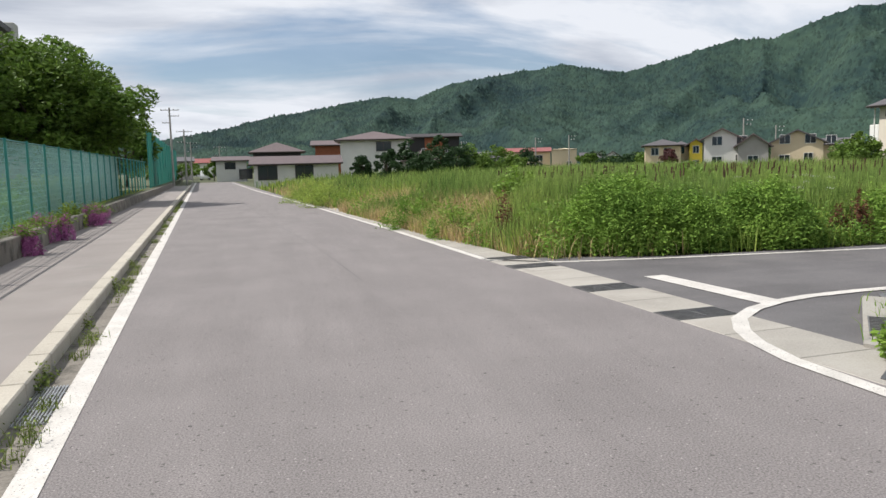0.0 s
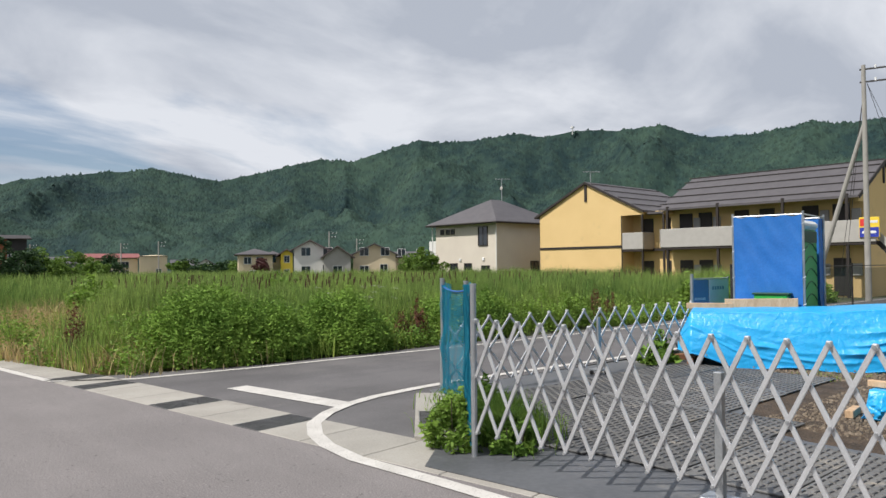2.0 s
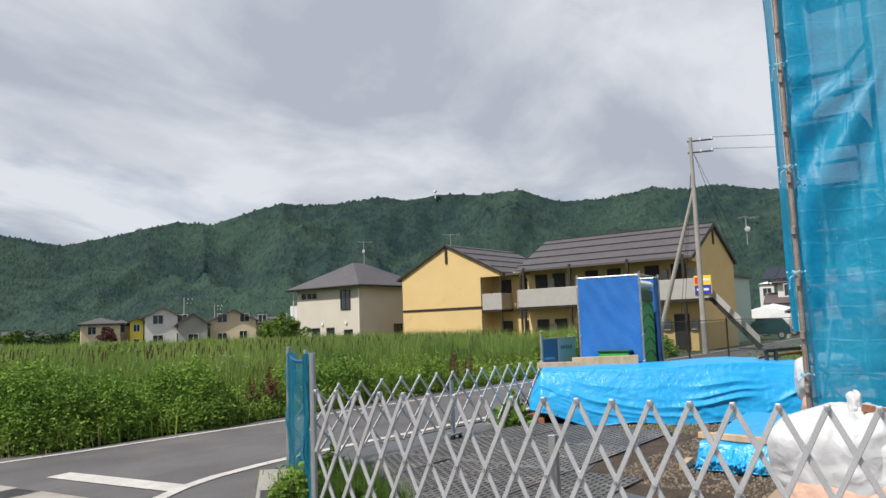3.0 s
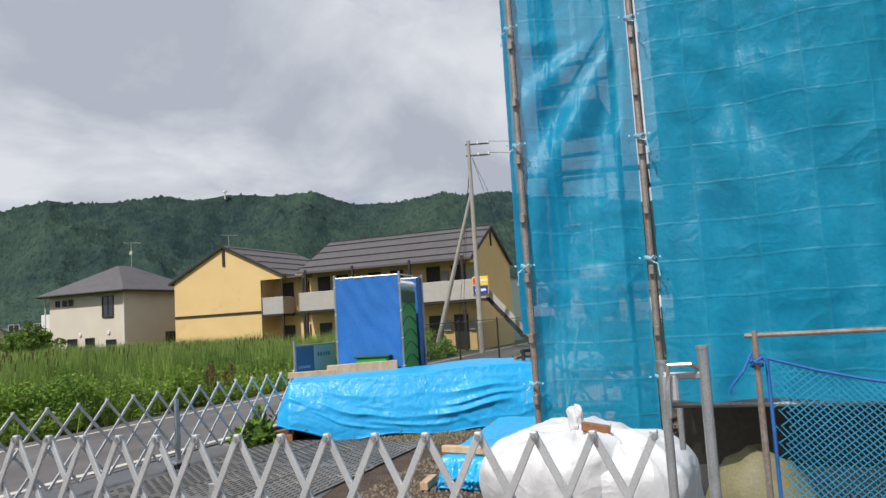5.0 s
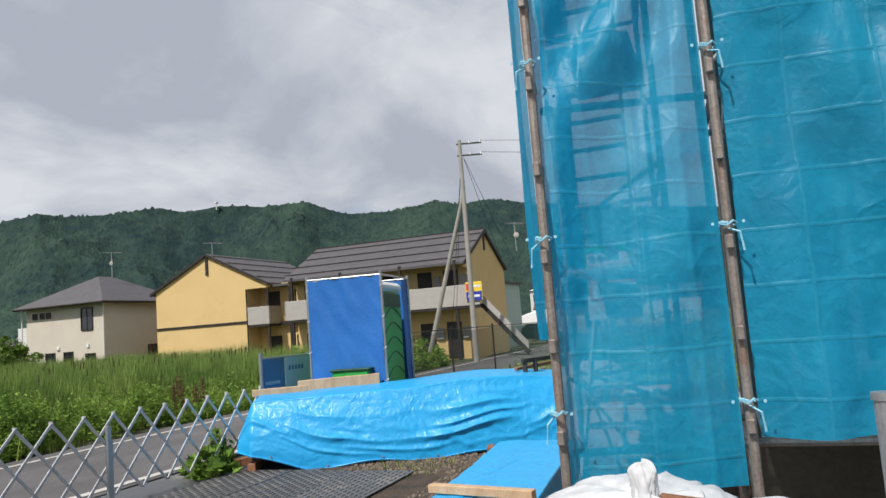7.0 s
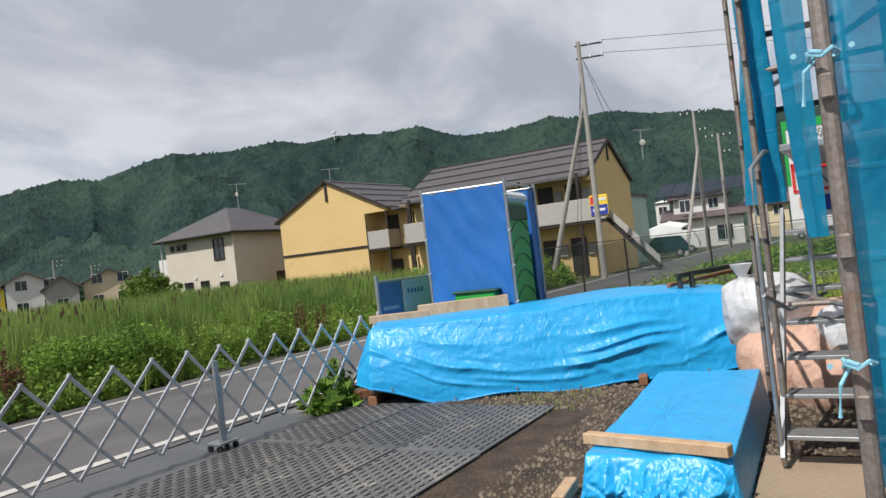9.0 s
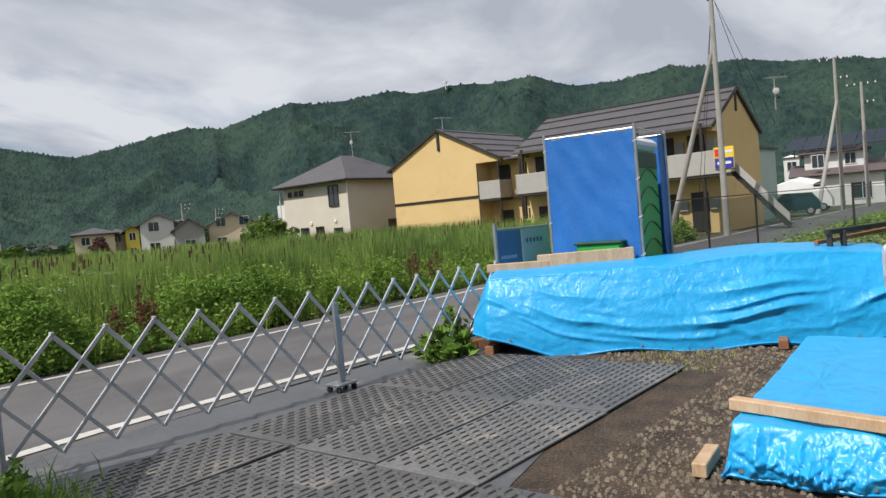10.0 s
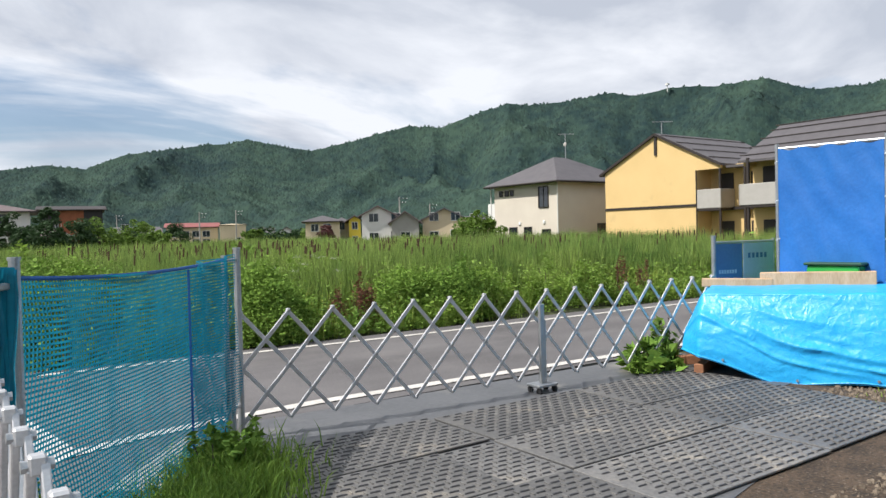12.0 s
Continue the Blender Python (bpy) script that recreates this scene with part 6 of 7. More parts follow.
part("board", Geo().beam((14.58, 6.97, 1.1), (15.05, 6.87, 1.1), .02, .8, c=.004), NAVY, wb_)
part("board", Geo().beam((15.07, 6.865, 1.1), (15.6, 6.75, 1.1), .02, .8, c=.004), PALE, wb_)
for i, (zz, k0, k1) in enumerate(((1.12, .12, .8), (1.0, .12, .8))):
    for j in range(7):
        t0 = k0 + (k1 - k0) * j / 7
        p = Vector((14.58, 6.97, 0)).lerp(Vector((15.05, 6.87, 0)), t0)
        q = Vector((14.58, 6.97, 0)).lerp(Vector((15.05, 6.87, 0)), t0 + .06)
        part("lettering", Geo().beam((p.x - .004, p.y - .013, zz), (q.x - .004, q.y - .013, zz), .004, .05), PALE, wb_)
for j in range(5):
    p = Vector((15.1, 6.86, 0)).lerp(Vector((15.55, 6.76, 0)), .1 + j * .16)
    q = Vector((15.1, 6.86, 0)).lerp(Vector((15.55, 6.76, 0)), .19 + j * .16)
    part("lettering", Geo().beam((p.x - .004, p.y - .014, 1.33), (q.x - .004, q.y - .014, 1.33), .004, .07), NAVY, wb_)
for x, y in ((14.56, 6.98), (15.62, 6.75)):
    part("post", Geo().tube([(x, y, 0), (x, y, 1.56)], .02, 8), STEEL, wb_)
part("rail", Geo().tube([(14.56, 6.98, 1.52), (15.62, 6.75, 1.52)], .016, 8), STEEL, wb_)


# ---- sacks ----
def lump(cx, cy, z0, rx, ry, h, seed, rough=.12, square=2.0, taper=0.0):
    """A filled sack: a superellipse swelling with folds."""
    def f(u, v):
        a = u * 2 * math.pi
        c, s = math.cos(a), math.sin(a)
        k = (abs(c) ** square + abs(s) ** square) ** (-1 / square)
        prof = math.sin(min(v * 1.25 + .18, 1) * math.pi / 2) if v < .6 else math.cos((v - .6) / .4 * math.pi / 2) ** .55
        w = prof * (1 - taper * v)
        d = 1 + rough * nz(c * 1.7 + seed, s * 1.7, v * 2.5 + seed) + rough * .5 * nz(c * 4 + seed, s * 4, v * 6) + rough * .3 * nz(u * 40, v * 3, seed)
        z = z0 + h * (v if v < .6 else .6 + .4 * math.sin((v - .6) / .4 * math.pi / 2)) * (1 + rough * .5 * nz(c + seed, s, 5))
        return (cx + rx * c * k * w * d, cy + ry * s * k * w * d, z)
    return Geo().grid(f, 64, 36)


sk = thing("bulk_bag", "peach bulk bag overfilled with white plastic sacks", "bulk bag")
part("bag", lump(7.2, .25, 0.0, .54, .54, .92, 2.0, .06, 3.6), PEACH, sk, "", True)


def tied_sack(cx, cy, z0, rx, ry, h, neck, seed, folds=9):
    """A tight plastic sack whose skin is gathered in folds towards its neck."""
    def f(u, v):
        a = u * 2 * math.pi
        c, q = math.cos(a), math.sin(a)
        k = (abs(c) ** 2.6 + abs(q) ** 2.6) ** (-1 / 2.6)
        if v < .35:
            w, z = .9 + .1 * math.sin(v / .35 * 1.571), z0 + h * .45 * v / .35
        else:
            b = (v - .35) / .65 * 1.571
            w, z = max(0, math.cos(b)) ** .62, z0 + h * (.45 + .55 * math.sin(b) ** .9)
        near = max(0, (v - .3) / .7)
        pleat = (1 - abs(math.sin(a * folds / 2 + 2.2 * nz(c * 1.3, q * 1.3, seed) + near))) ** 2
        d = 1 + .12 * nz(c * 1.5 + seed, q * 1.5, v * 2) + .13 * pleat * near * (1.2 - near) + .03 * nz(c * 4 + seed, q * 4, v * 6)
        ox, oy = (neck[0] - cx) * near ** 1.5, (neck[1] - cy) * near ** 1.5
        return (cx + ox + rx * c * k * w * d, cy + oy + ry * q * k * w * d, z + .05 * pleat * near * (1 - near) + .06 * nz(c * 1.6, q * 1.6 + seed, v * 2) * near)
    return Geo().grid(f, 110, 46)


part("white_sack", tied_sack(7.2, .4, .66, .54, .47, .54, (7.06, .3), 4.4, 17), SACK, sk, "white plastic sack", True)
part("white_sack", tied_sack(7.22, .06, .62, .5, .39, .54, (7.1, .12), 7.7, 15), SACK, sk, "white plastic sack", True)
part("knot", lump(7.05, .3, 1.14, .03, .045, .17, 3.1, .5), SACK, sk, "tied neck", True)
part("buckle", Geo().box((6.74, -.33, 1.02), (6.84, -.22, 1.12), Matrix.Rotation(.1, 4, "Z"), .012), STEEL, sk)
timber("short wooden offcut lying on the sacks", (6.9, .24, 1.2), (6.95, .1, 1.17), .05, .05, WOOD_R)
hp = thing("sack_heap", "heap of white and peach sacks beside the pile", "sacks")
part("white_sack", tied_sack(14.75, 1.75, .5, .95, .46, .68, (14.45, 1.9), 1.2, 11), SACK, hp, "white sack", True)
part("peach_sack", tied_sack(14.05, 1.55, 0, .55, .5, .74, (14.2, 1.5), 3.9, 15), PEACH, hp, "", True)
part("peach_sack", tied_sack(14.8, 1.1, 0, .7, .55, .86, (14.7, 1.0), 5.1, 17), PEACH, hp, "", True)
part("peach_sack", tied_sack(13.75, 1.2, 0, .4, .38, .5, (13.7, 1.1), 6.3, 13), PEACH, hp, "", True)
part("white_sack", tied_sack(13.95, .95, .3, .36, .34, .55, (14.0, 1.05), 8.1, 11), SACK, hp, "white sack", True)
part("neck", Geo().grid(lambda u, v: (14.35 + (.04 + .08 * v) * math.cos(u * 6.28) * (1 + .4 * nz(u * 9, v * 3)), 1.98 + (.04 + .08 * v) * math.sin(u * 6.28), 1.2 + .14 * v), 14, 5), SACK, hp, "tied neck", True)
tr = thing("steel_trestle", "dark rusty steel trestle frame", "trestle")
for x, y in ((15.5, 2.9), (15.75, 2.8), (17.0, 2.4), (17.3, 2.3)):
    part("leg", Geo().box((x - .03, y - .03, 0), (x + .03, y + .03, 1.2), None, .005), IRON, tr)
part("rail", Geo().beam((15.45, 2.92, 1.2), (17.35, 2.28, 1.2), .06, .06, c=.005), IRON, tr)
part("rail", Geo().beam((15.5, 3.05, 1.08), (17.3, 2.45, 1.12), .05, .05, c=.005), WOOD_R, tr)

# Notice hanging at the scaffold stair
nt = thing("notice", "white safety notice with green edge and red panel", "sign")
q0 = Vector((11.62, 1.2, -.1))
ne = Vector((.10, -.995, 0))


def nbox(g, a0, a1, z0, z1, d):
    p, q = q0 + ne * a0, q0 + ne * a1
    return g.beam((p.x - d, p.y, p.z + (z0 + z1) / 2), (q.x - d, q.y, q.z + (z0 + z1) / 2), .006, z1 - z0)


part("board", nbox(Geo(), 0, .5, 1.86, 2.56, 0), WHITE, nt)
part("green_edge", nbox(Geo(), 0, .5, 2.5, 2.56, .006), GREEN_L, nt)
part("green_edge", nbox(Geo(), 0, .022, 2.1, 2.5, .006), GREEN_L, nt)
rp = Geo()
for a0, a1, z0, z1 in ((.03, .48, 2.2, 2.25), (.03, .05, 2.05, 2.25), (.03, .48, 2.04, 2.06)):
    nbox(rp, a0, a1, z0, z1, .007)
part("red_frame", rp, RED, nt)
for z in (2.28, 2.325, 2.37):
    part("lettering", nbox(Geo(), .04, .45, z, z + .024, .007), PINKISH, nt)
part("picture", nbox(Geo(), .06, .16, 1.93, 2.01, .007), SKIN, nt)
part("picture", nbox(Geo(), .16, .28, 1.9, 2.01, .008), BLUE_P, nt)


def words(text, size, a, z, material, parent):
    c = bpy.data.curves.new("lettering", "FONT")
    c.body, c.size, c.extrude = text, size, .001
    ob = new("lettering", c)
    c.materials.append(material)
    p = q0 + ne * a
    ob.matrix_world = Matrix.Translation((p.x - .012, p.y, p.z + z)) @ Matrix(((0, 0, -1, 0), (-1, 0, 0, 0), (0, 1, 0, 0), (0, 0, 0, 1)))
    dg_ = bpy.context.evaluated_depsgraph_get()
    me = bpy.data.meshes.new_from_object(ob.evaluated_get(dg_))
    bpy.data.objects.remove(ob)
    o2 = new("lettering", me)
    o2.matrix_world = Matrix.Translation((p.x - .012, p.y, p.z + z)) @ Matrix(((0, 0, -1, 0), (-1, 0, 0, 0), (0, 1, 0, 0), (0, 0, 0, 1)))
    o2.parent = parent
    return o2


words("\u7acb\u5165\u7981\u6b62", .1, .07, 2.09, INK, nt)
words("\u589c\u843d\u9632\u6b62", .075, .04, 2.42, INK, nt)


# ---- poles, fences and distance ----
def utility_pole(label, x, y, h, brace=None, arms=(), r=.16):
    t = thing("utility_pole", label, "utility pole", "utility poles")
    part("pole", Geo().tube([(x, y, -.2), (x, y, h)], r, 12, r * .62), POLE, t)
    if brace:
        part("brace_pole", Geo().tube([(*brace[:2], -.2), (x, y, brace[2])], r * .9, 10, r * .6), POLE, t)
    for z, half, d in arms:
        ar = part("crossarm", Geo().beam((x - d[0] * half * .15, y - d[1] * half * .15, z), (x + d[0] * half, y + d[1] * half, z), .07, .07), IRON, t)
        for k in (.45, .95):
            part("insulator", Geo().tube([(x + d[0] * half * k, y + d[1] * half * k, z), (x + d[0] * half * k, y + d[1] * half * k, z + .16)], .05, 6), WHITE, ar)
    return t


utility_pole("tall concrete utility pole with a leaning brace", 39.1, 11.55, 11.1, (39.6, 14.4, 8.4), ((10.9, 1.1, (.3, -.95)), (10.3, 1.1, (.3, -.95))), .15)
cab = thing("power_cable", "thin black overhead cables", "cable", "cables")
for i, (z, dz) in enumerate(((11.0, 4.0), (10.4, 3.0))):
    part("wire", Geo().tube([(39.4 + 40 * k / 12, 10.5 - 48 * k / 12, z + dz * k / 12 - 3.2 * (k / 12) * (1 - k / 12)) for k in range(13)], .011, 4), IRON, cab)
for dy in (0, .25):
    part("stay_wire", Geo().tube([(39.1, 11.4, 10.2), (43, 11.0 - dy * 3, 5.2 - dy)], .012, 4), IRON, cab)
    part("guy_wire", Geo().tube([(39.1, 11.6, 9.6), (39.3, 13.0 - dy, 0)], .012, 4), IRON, cab)
for a, d, h, b in ((10.1, 62, 11.2, (11.7, 58)), (8.6, 66, 9.6, None), (6.0, 70, 7.2, None)):
    x, y = polar(a, d)
    br = None
    if b:
        bx_, by_ = polar(*b)
        br = (bx_, by_, 8.0)
    utility_pole("grey concrete utility pole by the lane", x, y, h, br, ((h - .2, 1.0, (.2, -.98)), (h - .2, 1.0, (-.2, .98)), (h - 1.6, .8, (.2, -.98))), .17)
for a, d, h in ((57.95, 112, 7.4), (55.6, 125, 6.8), (72.9, 135, 6.4), (70.3, 138, 6.8), (78.5, 150, 6.6)):
    x, y = polar(a, d)
    utility_pole("slender far utility pole beyond the field", x, y, h, None, ((h - .3, 1.2, (.8, -.6)), (h - .9, 1.0, (.8, -.6))), .14)
for a, d, h in ((98.3, 95, 9.4), (97.4, 110, 7.6), (97.0, 140, 7.0), (95.0, 150, 6.5)):
    x, y = 1.03 + d * math.cos(radians(a)), -.2 + d * math.sin(radians(a))
    utility_pole("utility pole along the road with crossarms", x, y, h, None, ((h - .3, 1.1, (1, 0)), (h - 1.0, 1.1, (1, 0)), (h - .3, 1.0, (-1, 0)), (h - 1.8, .9, (-1, 0))), .15)

# Mesh fence behind the pile
mf = thing("mesh_fence", "dark green mesh fence behind the site", "fence")
FP = [(16.6, 7.15), (20, 7.2), (24, 7.2), (27, 6.9), (27.3, 4.6), (27.3, 1.5), (27.3, -1.5), (27.3, -5)]
for a, b in zip(FP, FP[1:]):
    part("mesh", Geo().grid(lambda u, v: (a[0] + (b[0] - a[0]) * u, a[1] + (b[1] - a[1]) * u, .05 + 1.65 * v - .05 * math.sin(u * 3.14) * v), 8, 6), NET_DK, mf)
    part("top_rail", Geo().tube([(*a, 1.72), (*b, 1.72)], .014, 6), IRON, mf)
for p in FP:
    part("post", Geo().tube([(*p, 0), (*p, 1.8)], .028, 8), IRON, mf)
solid("low_kerb", Geo().box((27.6, -8, -.05), (27.8, 7.2, .3), None, .02), CONCRETE, "low concrete kerb beyond the mesh fence", "kerb", kind="structure")

# Green school fence on the left
gf = thing("school_fence", "tall green wire mesh fence on the low wall", "fence")
for i in range(28):
    s = 1.2 + i * 2.35
    part("fence_post", Geo().tube([R(s, -3.53, .3), R(s, -3.53, 2.68)], .042, 8), FENCE_G, gf)
for i in range(33):
    s = 1 + i * 2
    g = Geo()
    near = 8 < s < 44
    if near:
        single = 12 < s < 30
        for k in range(17):
            ss = s + 2 * k / 17
            w_ = Geo() if single else g
            w_.beam(R(ss, -3.55, .5), R(ss, -3.55, 2.6), .012, .01, (1, 0, 0))
            if single:
                part("wire", w_, FENCE_W, gf)
        for k in range(14):
            z = .5 + 2.1 * k / 13
            w_ = Geo() if single else g
            w_.beam(R(s, -3.55, z), R(s + 2, -3.55, z), .011, .009)
            if single:
                part("wire", w_, FENCE_W, gf)
        if not single:
            tagged(part("wire_panel", g, FENCE_W, gf), kind="stuff")
    part("net_backing", Geo().grid(lambda u, v: R(s + 2 * u, -3.6 + .03 * nz(u * 4 + i, v * 4), .4 + 2.15 * v), 6, 5), NET_G, gf)
part("top_rail", Geo().tube([R(1, -3.55, 2.64), R(67, -3.55, 2.64)], .022, 6), FENCE_G, gf)
hf = thing("ball_net", "high green ball-stop net on poles", "net fence")
for i in range(13):
    s = 67 + i * 6
    part("net_post", Geo().tube([R(s, -3.3, 0), R(s, -3.3, 5.4)], .06, 8), FENCE_G, hf)
    if i < 12:
        part("net", Geo().grid(lambda u, v: R(s + 6 * u, -3.3 + .1 * nz(u * 3 + i, v * 3), .3 + 5 * v), 8, 8), mat("green_net_dense", rgb(.02, .2, .15), rgb(.014, .14, .11), .7, scale=1, fine=12, bump=0, through_light=.3, clear=.08), hf)
SCHOOL = mat("school_concrete", rgb(.5, .5, .46), rgb(.42, .42, .39), .9, scale=.6, fine=20, bump=.1, distance=.01, dirt=(rgb(.33, .32, .29), .5, .58))
sb = thing("school_building", "grey concrete school building corner above the fence", "building")
m = Matrix.Translation(R(28, -12, 0)) @ rot @ Matrix.Diagonal((1, 1.08, 1.085, 1))
part("wall", Geo().box((-16, 0, 0), (0, 29, 10.4), m), SCHOOL, sb)
part("roof_edge", Geo().box((-16.6, -.5, 10.75), (.75, 29.6, 11.15), m, .03), ROOF, sb, "dark grey metal roof edge")
part("eave_beam", Geo().box((-16.2, -.2, 10.3), (.3, 29.2, 10.75), m, .02), CONCRETE, sb)
part("end_fin", Geo().box((-.4, 29.2, 0), (.95, 30.4, 11.5), m, .03), SCHOOL, sb)
for y in (4, 9.2, 14.4, 19.6, 24.6):
    part("pilaster", Geo().box((0, y, 0), (.7, y + .55, 10.3), m, .02), SCHOOL, sb)
    part("downpipe", Geo().tube([m @ Vector((.25, y + .85, 0)), m @ Vector((.25, y + .85, 10.2))], .09, 8), TRIM_W, sb)
for y, w, z0, z1 in ((5.2, 3.6, 3.6, 9.4), (10.4, 3.6, 3.6, 9.4), (15.6, 3.6, 3.6, 9.4), (21.2, 2.6, 5.2, 7.4), (26.0, 2.4, 5.2, 7.2)):
    wn = part("window", Geo().box((.01, y, z0), (.06, y + w, z1), m), GLASS, sb)
    n_ = max(2, round((z1 - z0) / 1.4))
    for k in range(n_ + 1):
        part("glazing_bar", Geo().box((.05, y, z0 + (z1 - z0) * k / n_ - .04), (.12, y + w, z0 + (z1 - z0) * k / n_ + .04), m), TRIM_W, wn)
    for k in range(4):
        part("glazing_bar", Geo().box((.05, y + w * k / 3 - .04, z0), (.115, y + w * k / 3 + .04, z1), m), TRIM_W, wn)
part("band", Geo().box((-.02, 0, 2.2), (.25, 29, 2.7), m, .02), SCHOOL, sb)


# ---- parked cars ----
def car(label, x, y, yaw, material, van=False):
    t = thing("parked_car", label, "car", "parked cars", at=pose(x, y, 0, 0, 0, yaw))
    prof = [(-1.7, .35), (-1.72, .8), (-1.6, 1.0 if not van else 1.1), (-1.2, 1.5 if not van else 1.85), (.5, 1.55 if not van else 1.9), (1.15, 1.0 if not van else 1.15), (1.75, .85), (1.8, .4)]
    v = [(a, -.72 - .06 * (z < 1.05), z) for a, z in prof] + [(a, .72 + .06 * (z < 1.05), z) for a, z in prof]
    k = len(prof)
    f = [tuple(range(k))[::-1], tuple(range(k, 2 * k))] + [(i, (i + 1) % k, (i + 1) % k + k, i + k) for i in range(k)]
    part("body", Geo().add(v, f), material, t)
    for s in (-1, 1):
        part("side_window", Geo().add([(a, s * .735, z) for a, z in ((-1.35, 1.08), (-1.1, 1.42), (.4, 1.46), (.9, 1.08))], [(0, 1, 2, 3)]), GLASS, t)
        for a in (-1.1, 1.15):
            w = part("wheel", Geo().tube([(a, s * .62, .3), (a, s * .8, .3)], .3, 14), TYRE, t)
            part("rim", Geo().tube([(a, s * .8, .3), (a, s * .812, .3)], .18, 10), STEEL, w)
    return t


x, y = polar(13.2, 56)
car("dark teal compact car parked by the lane", x, y, 100, CAR_T)
x, y = polar(12.2, 64)
car("white van parked by a house", x, y, 95, CAR_W, True)
x, y = polar(3.0, 70)
car("white van parked far along the lane", x, y, 95, CAR_W, True)
x, y = 1.03 + 150 * math.cos(radians(96.1)), -.2 + 150 * math.sin(radians(96.1))
car("white truck parked far along the road", x, y, 90, CAR_W, True)
cs = thing("white_canopy", "white tent canopy beside the white house", "canopy")
x, y = polar(13.2, 66)
part("canopy", Geo().grid(lambda u, v: (x + 3 * u, y - 1.6 + 3.2 * v, 2.1 + .4 * (1 - abs(2 * v - 1)) + .3 * u), 4, 8), WHITE, cs)
part("valance", Geo().grid(lambda u, v: (x, y - 1.6 + 3.2 * u, 1.5 + v * (.6 + .4 * (1 - abs(2 * u - 1)))), 8, 2), WHITE, cs)
for dy in (-1.6, 1.6):
    part("leg", Geo().tube([(x, y + dy, 0), (x, y + dy, 2.1)], .04, 6), STEEL, cs)


# ---- plants ----
def edge_x(y):
    """The field's edge along the main road."""
    return np.where(y > 17, 6.35, 6.85 - .5 * np.clip((y - 13) / 4, 0, 1)) - .118 * y


def field(n, x0, x1, y0, y1, fn):
    xy = scatter(x0, x1, y0, y1, n)
    keep = (xy[:, 0] > edge_x(xy[:, 1]) + .1) & ~((xy[:, 0] > 43) & (xy[:, 1] > 27)) & ~((xy[:, 0] > 40) & (xy[:, 1] < 28))
    return xy[keep & fn(xy)]


def patch(xy, scale, seed):
    return np.array([nz(x / scale, y / scale, seed) for x, y in xy])


def rise(xy, lo, hi):
    """Height: low at the road edges, full further in."""
    d = np.minimum((xy[:, 0] - edge_x(xy[:, 1])) / 2.6, (xy[:, 1] - 12.2) / 2.6)
    side = np.clip((xy[:, 0] - 3) / 12, 0, 1)
    return (lo + (hi - lo) * np.clip(d, 0, 1)) * (.82 + .18 * side)


front = lambda xy: xy[:, 1] > 12.15
sets = []
for n, x0, x1, y0, y1, w in ((150000, 3, 32, 13.6, 26, .009), (52000, 0, 42, 26, 46, .018), (26000, -4, 60, 46, 88, .05)):
    xy = field(n, x0, x1, y0, y1, front)
    p = patch(xy, 5.5, 3.1)
    side = np.clip((xy[:, 0] - 3) / 9, 0, 1)
    xy = xy[(p + side * .75 + rng.uniform(-.25, .25, len(xy))) > .42]
    h = rise(xy, .75, 1.62) * rng.uniform(.72, 1.08, len(xy)) * (1 + .3 * patch(xy, 2.2, 8.8))
    sets.append(blades(xy, np.full(len(xy), -.05), h, w, .16, .12))
stuff("reed_bed", merge(*sets), REED, "tall dense green cattail reeds filling the wet field", "reeds")
sets = []
for n, x0, x1, y0, y1, w in ((120000, -1, 32, 12.15, 27, .007), (42000, -4, 42, 27, 46, .016), (20000, -8, 60, 46, 88, .045)):
    xy = field(n, x0, x1, y0, y1, front)
    p = patch(xy, 4.0, 6.1)
    xy = xy[p + rng.uniform(-.2, .2, len(xy)) - np.clip((xy[:, 0] - 9) / 8, 0, 1) * .1 - .4 * np.clip(1 - (xy[:, 0] - edge_x(xy[:, 1])) / 3.5, 0, 1) > np.where(xy[:, 0] < 12, -.2, -.06)]
    xy = xy[(xy[:, 0] < 5.2) | (xy[:, 1] > 13.2) | (rng.uniform(0, 1, len(xy)) < .3)]
    h = rise(xy, .62, 1.25) * rng.uniform(.4, 1.2, len(xy))
    sets.append(blades(xy, np.full(len(xy), -.05), h, w, .38, .5))
stuff("meadow_grass", merge(*sets), GRASS, "tall yellow-green meadow grass in the field", "grass")
sets = []
for n, x0, x1, y0, y1, w in ((190000, 0, 26, 12.1, 30, .0075), (26000, -5, 40, 30, 62, .02)):
    xy = field(n, x0, x1, y0, y1, front)
    near_road = np.clip(1 - (xy[:, 0] - edge_x(xy[:, 1])) / 4.5, 0, 1)
    p = patch(xy, 3.0, 12.4)
    xy = xy[p * .55 + near_road * 1.05 - np.clip((xy[:, 0] - 7) / 5, 0, 1) * (xy[:, 1] < 18) * .45 + rng.uniform(-.3, .3, len(xy)) > .22]
    xy = xy[(xy[:, 0] < 5.2) | (xy[:, 1] > 13.3) | (rng.uniform(0, 1, len(xy)) < .12)]
    h = rise(xy, .6, 1.3) * rng.uniform(.3, 1.15, len(xy))
    sets.append(blades(xy, np.full(len(xy), -.05), h, w, .5, .6))
stuff("dry_grass", merge(*sets), STRAW, "dry straw-coloured grass along the field edge", "grass")

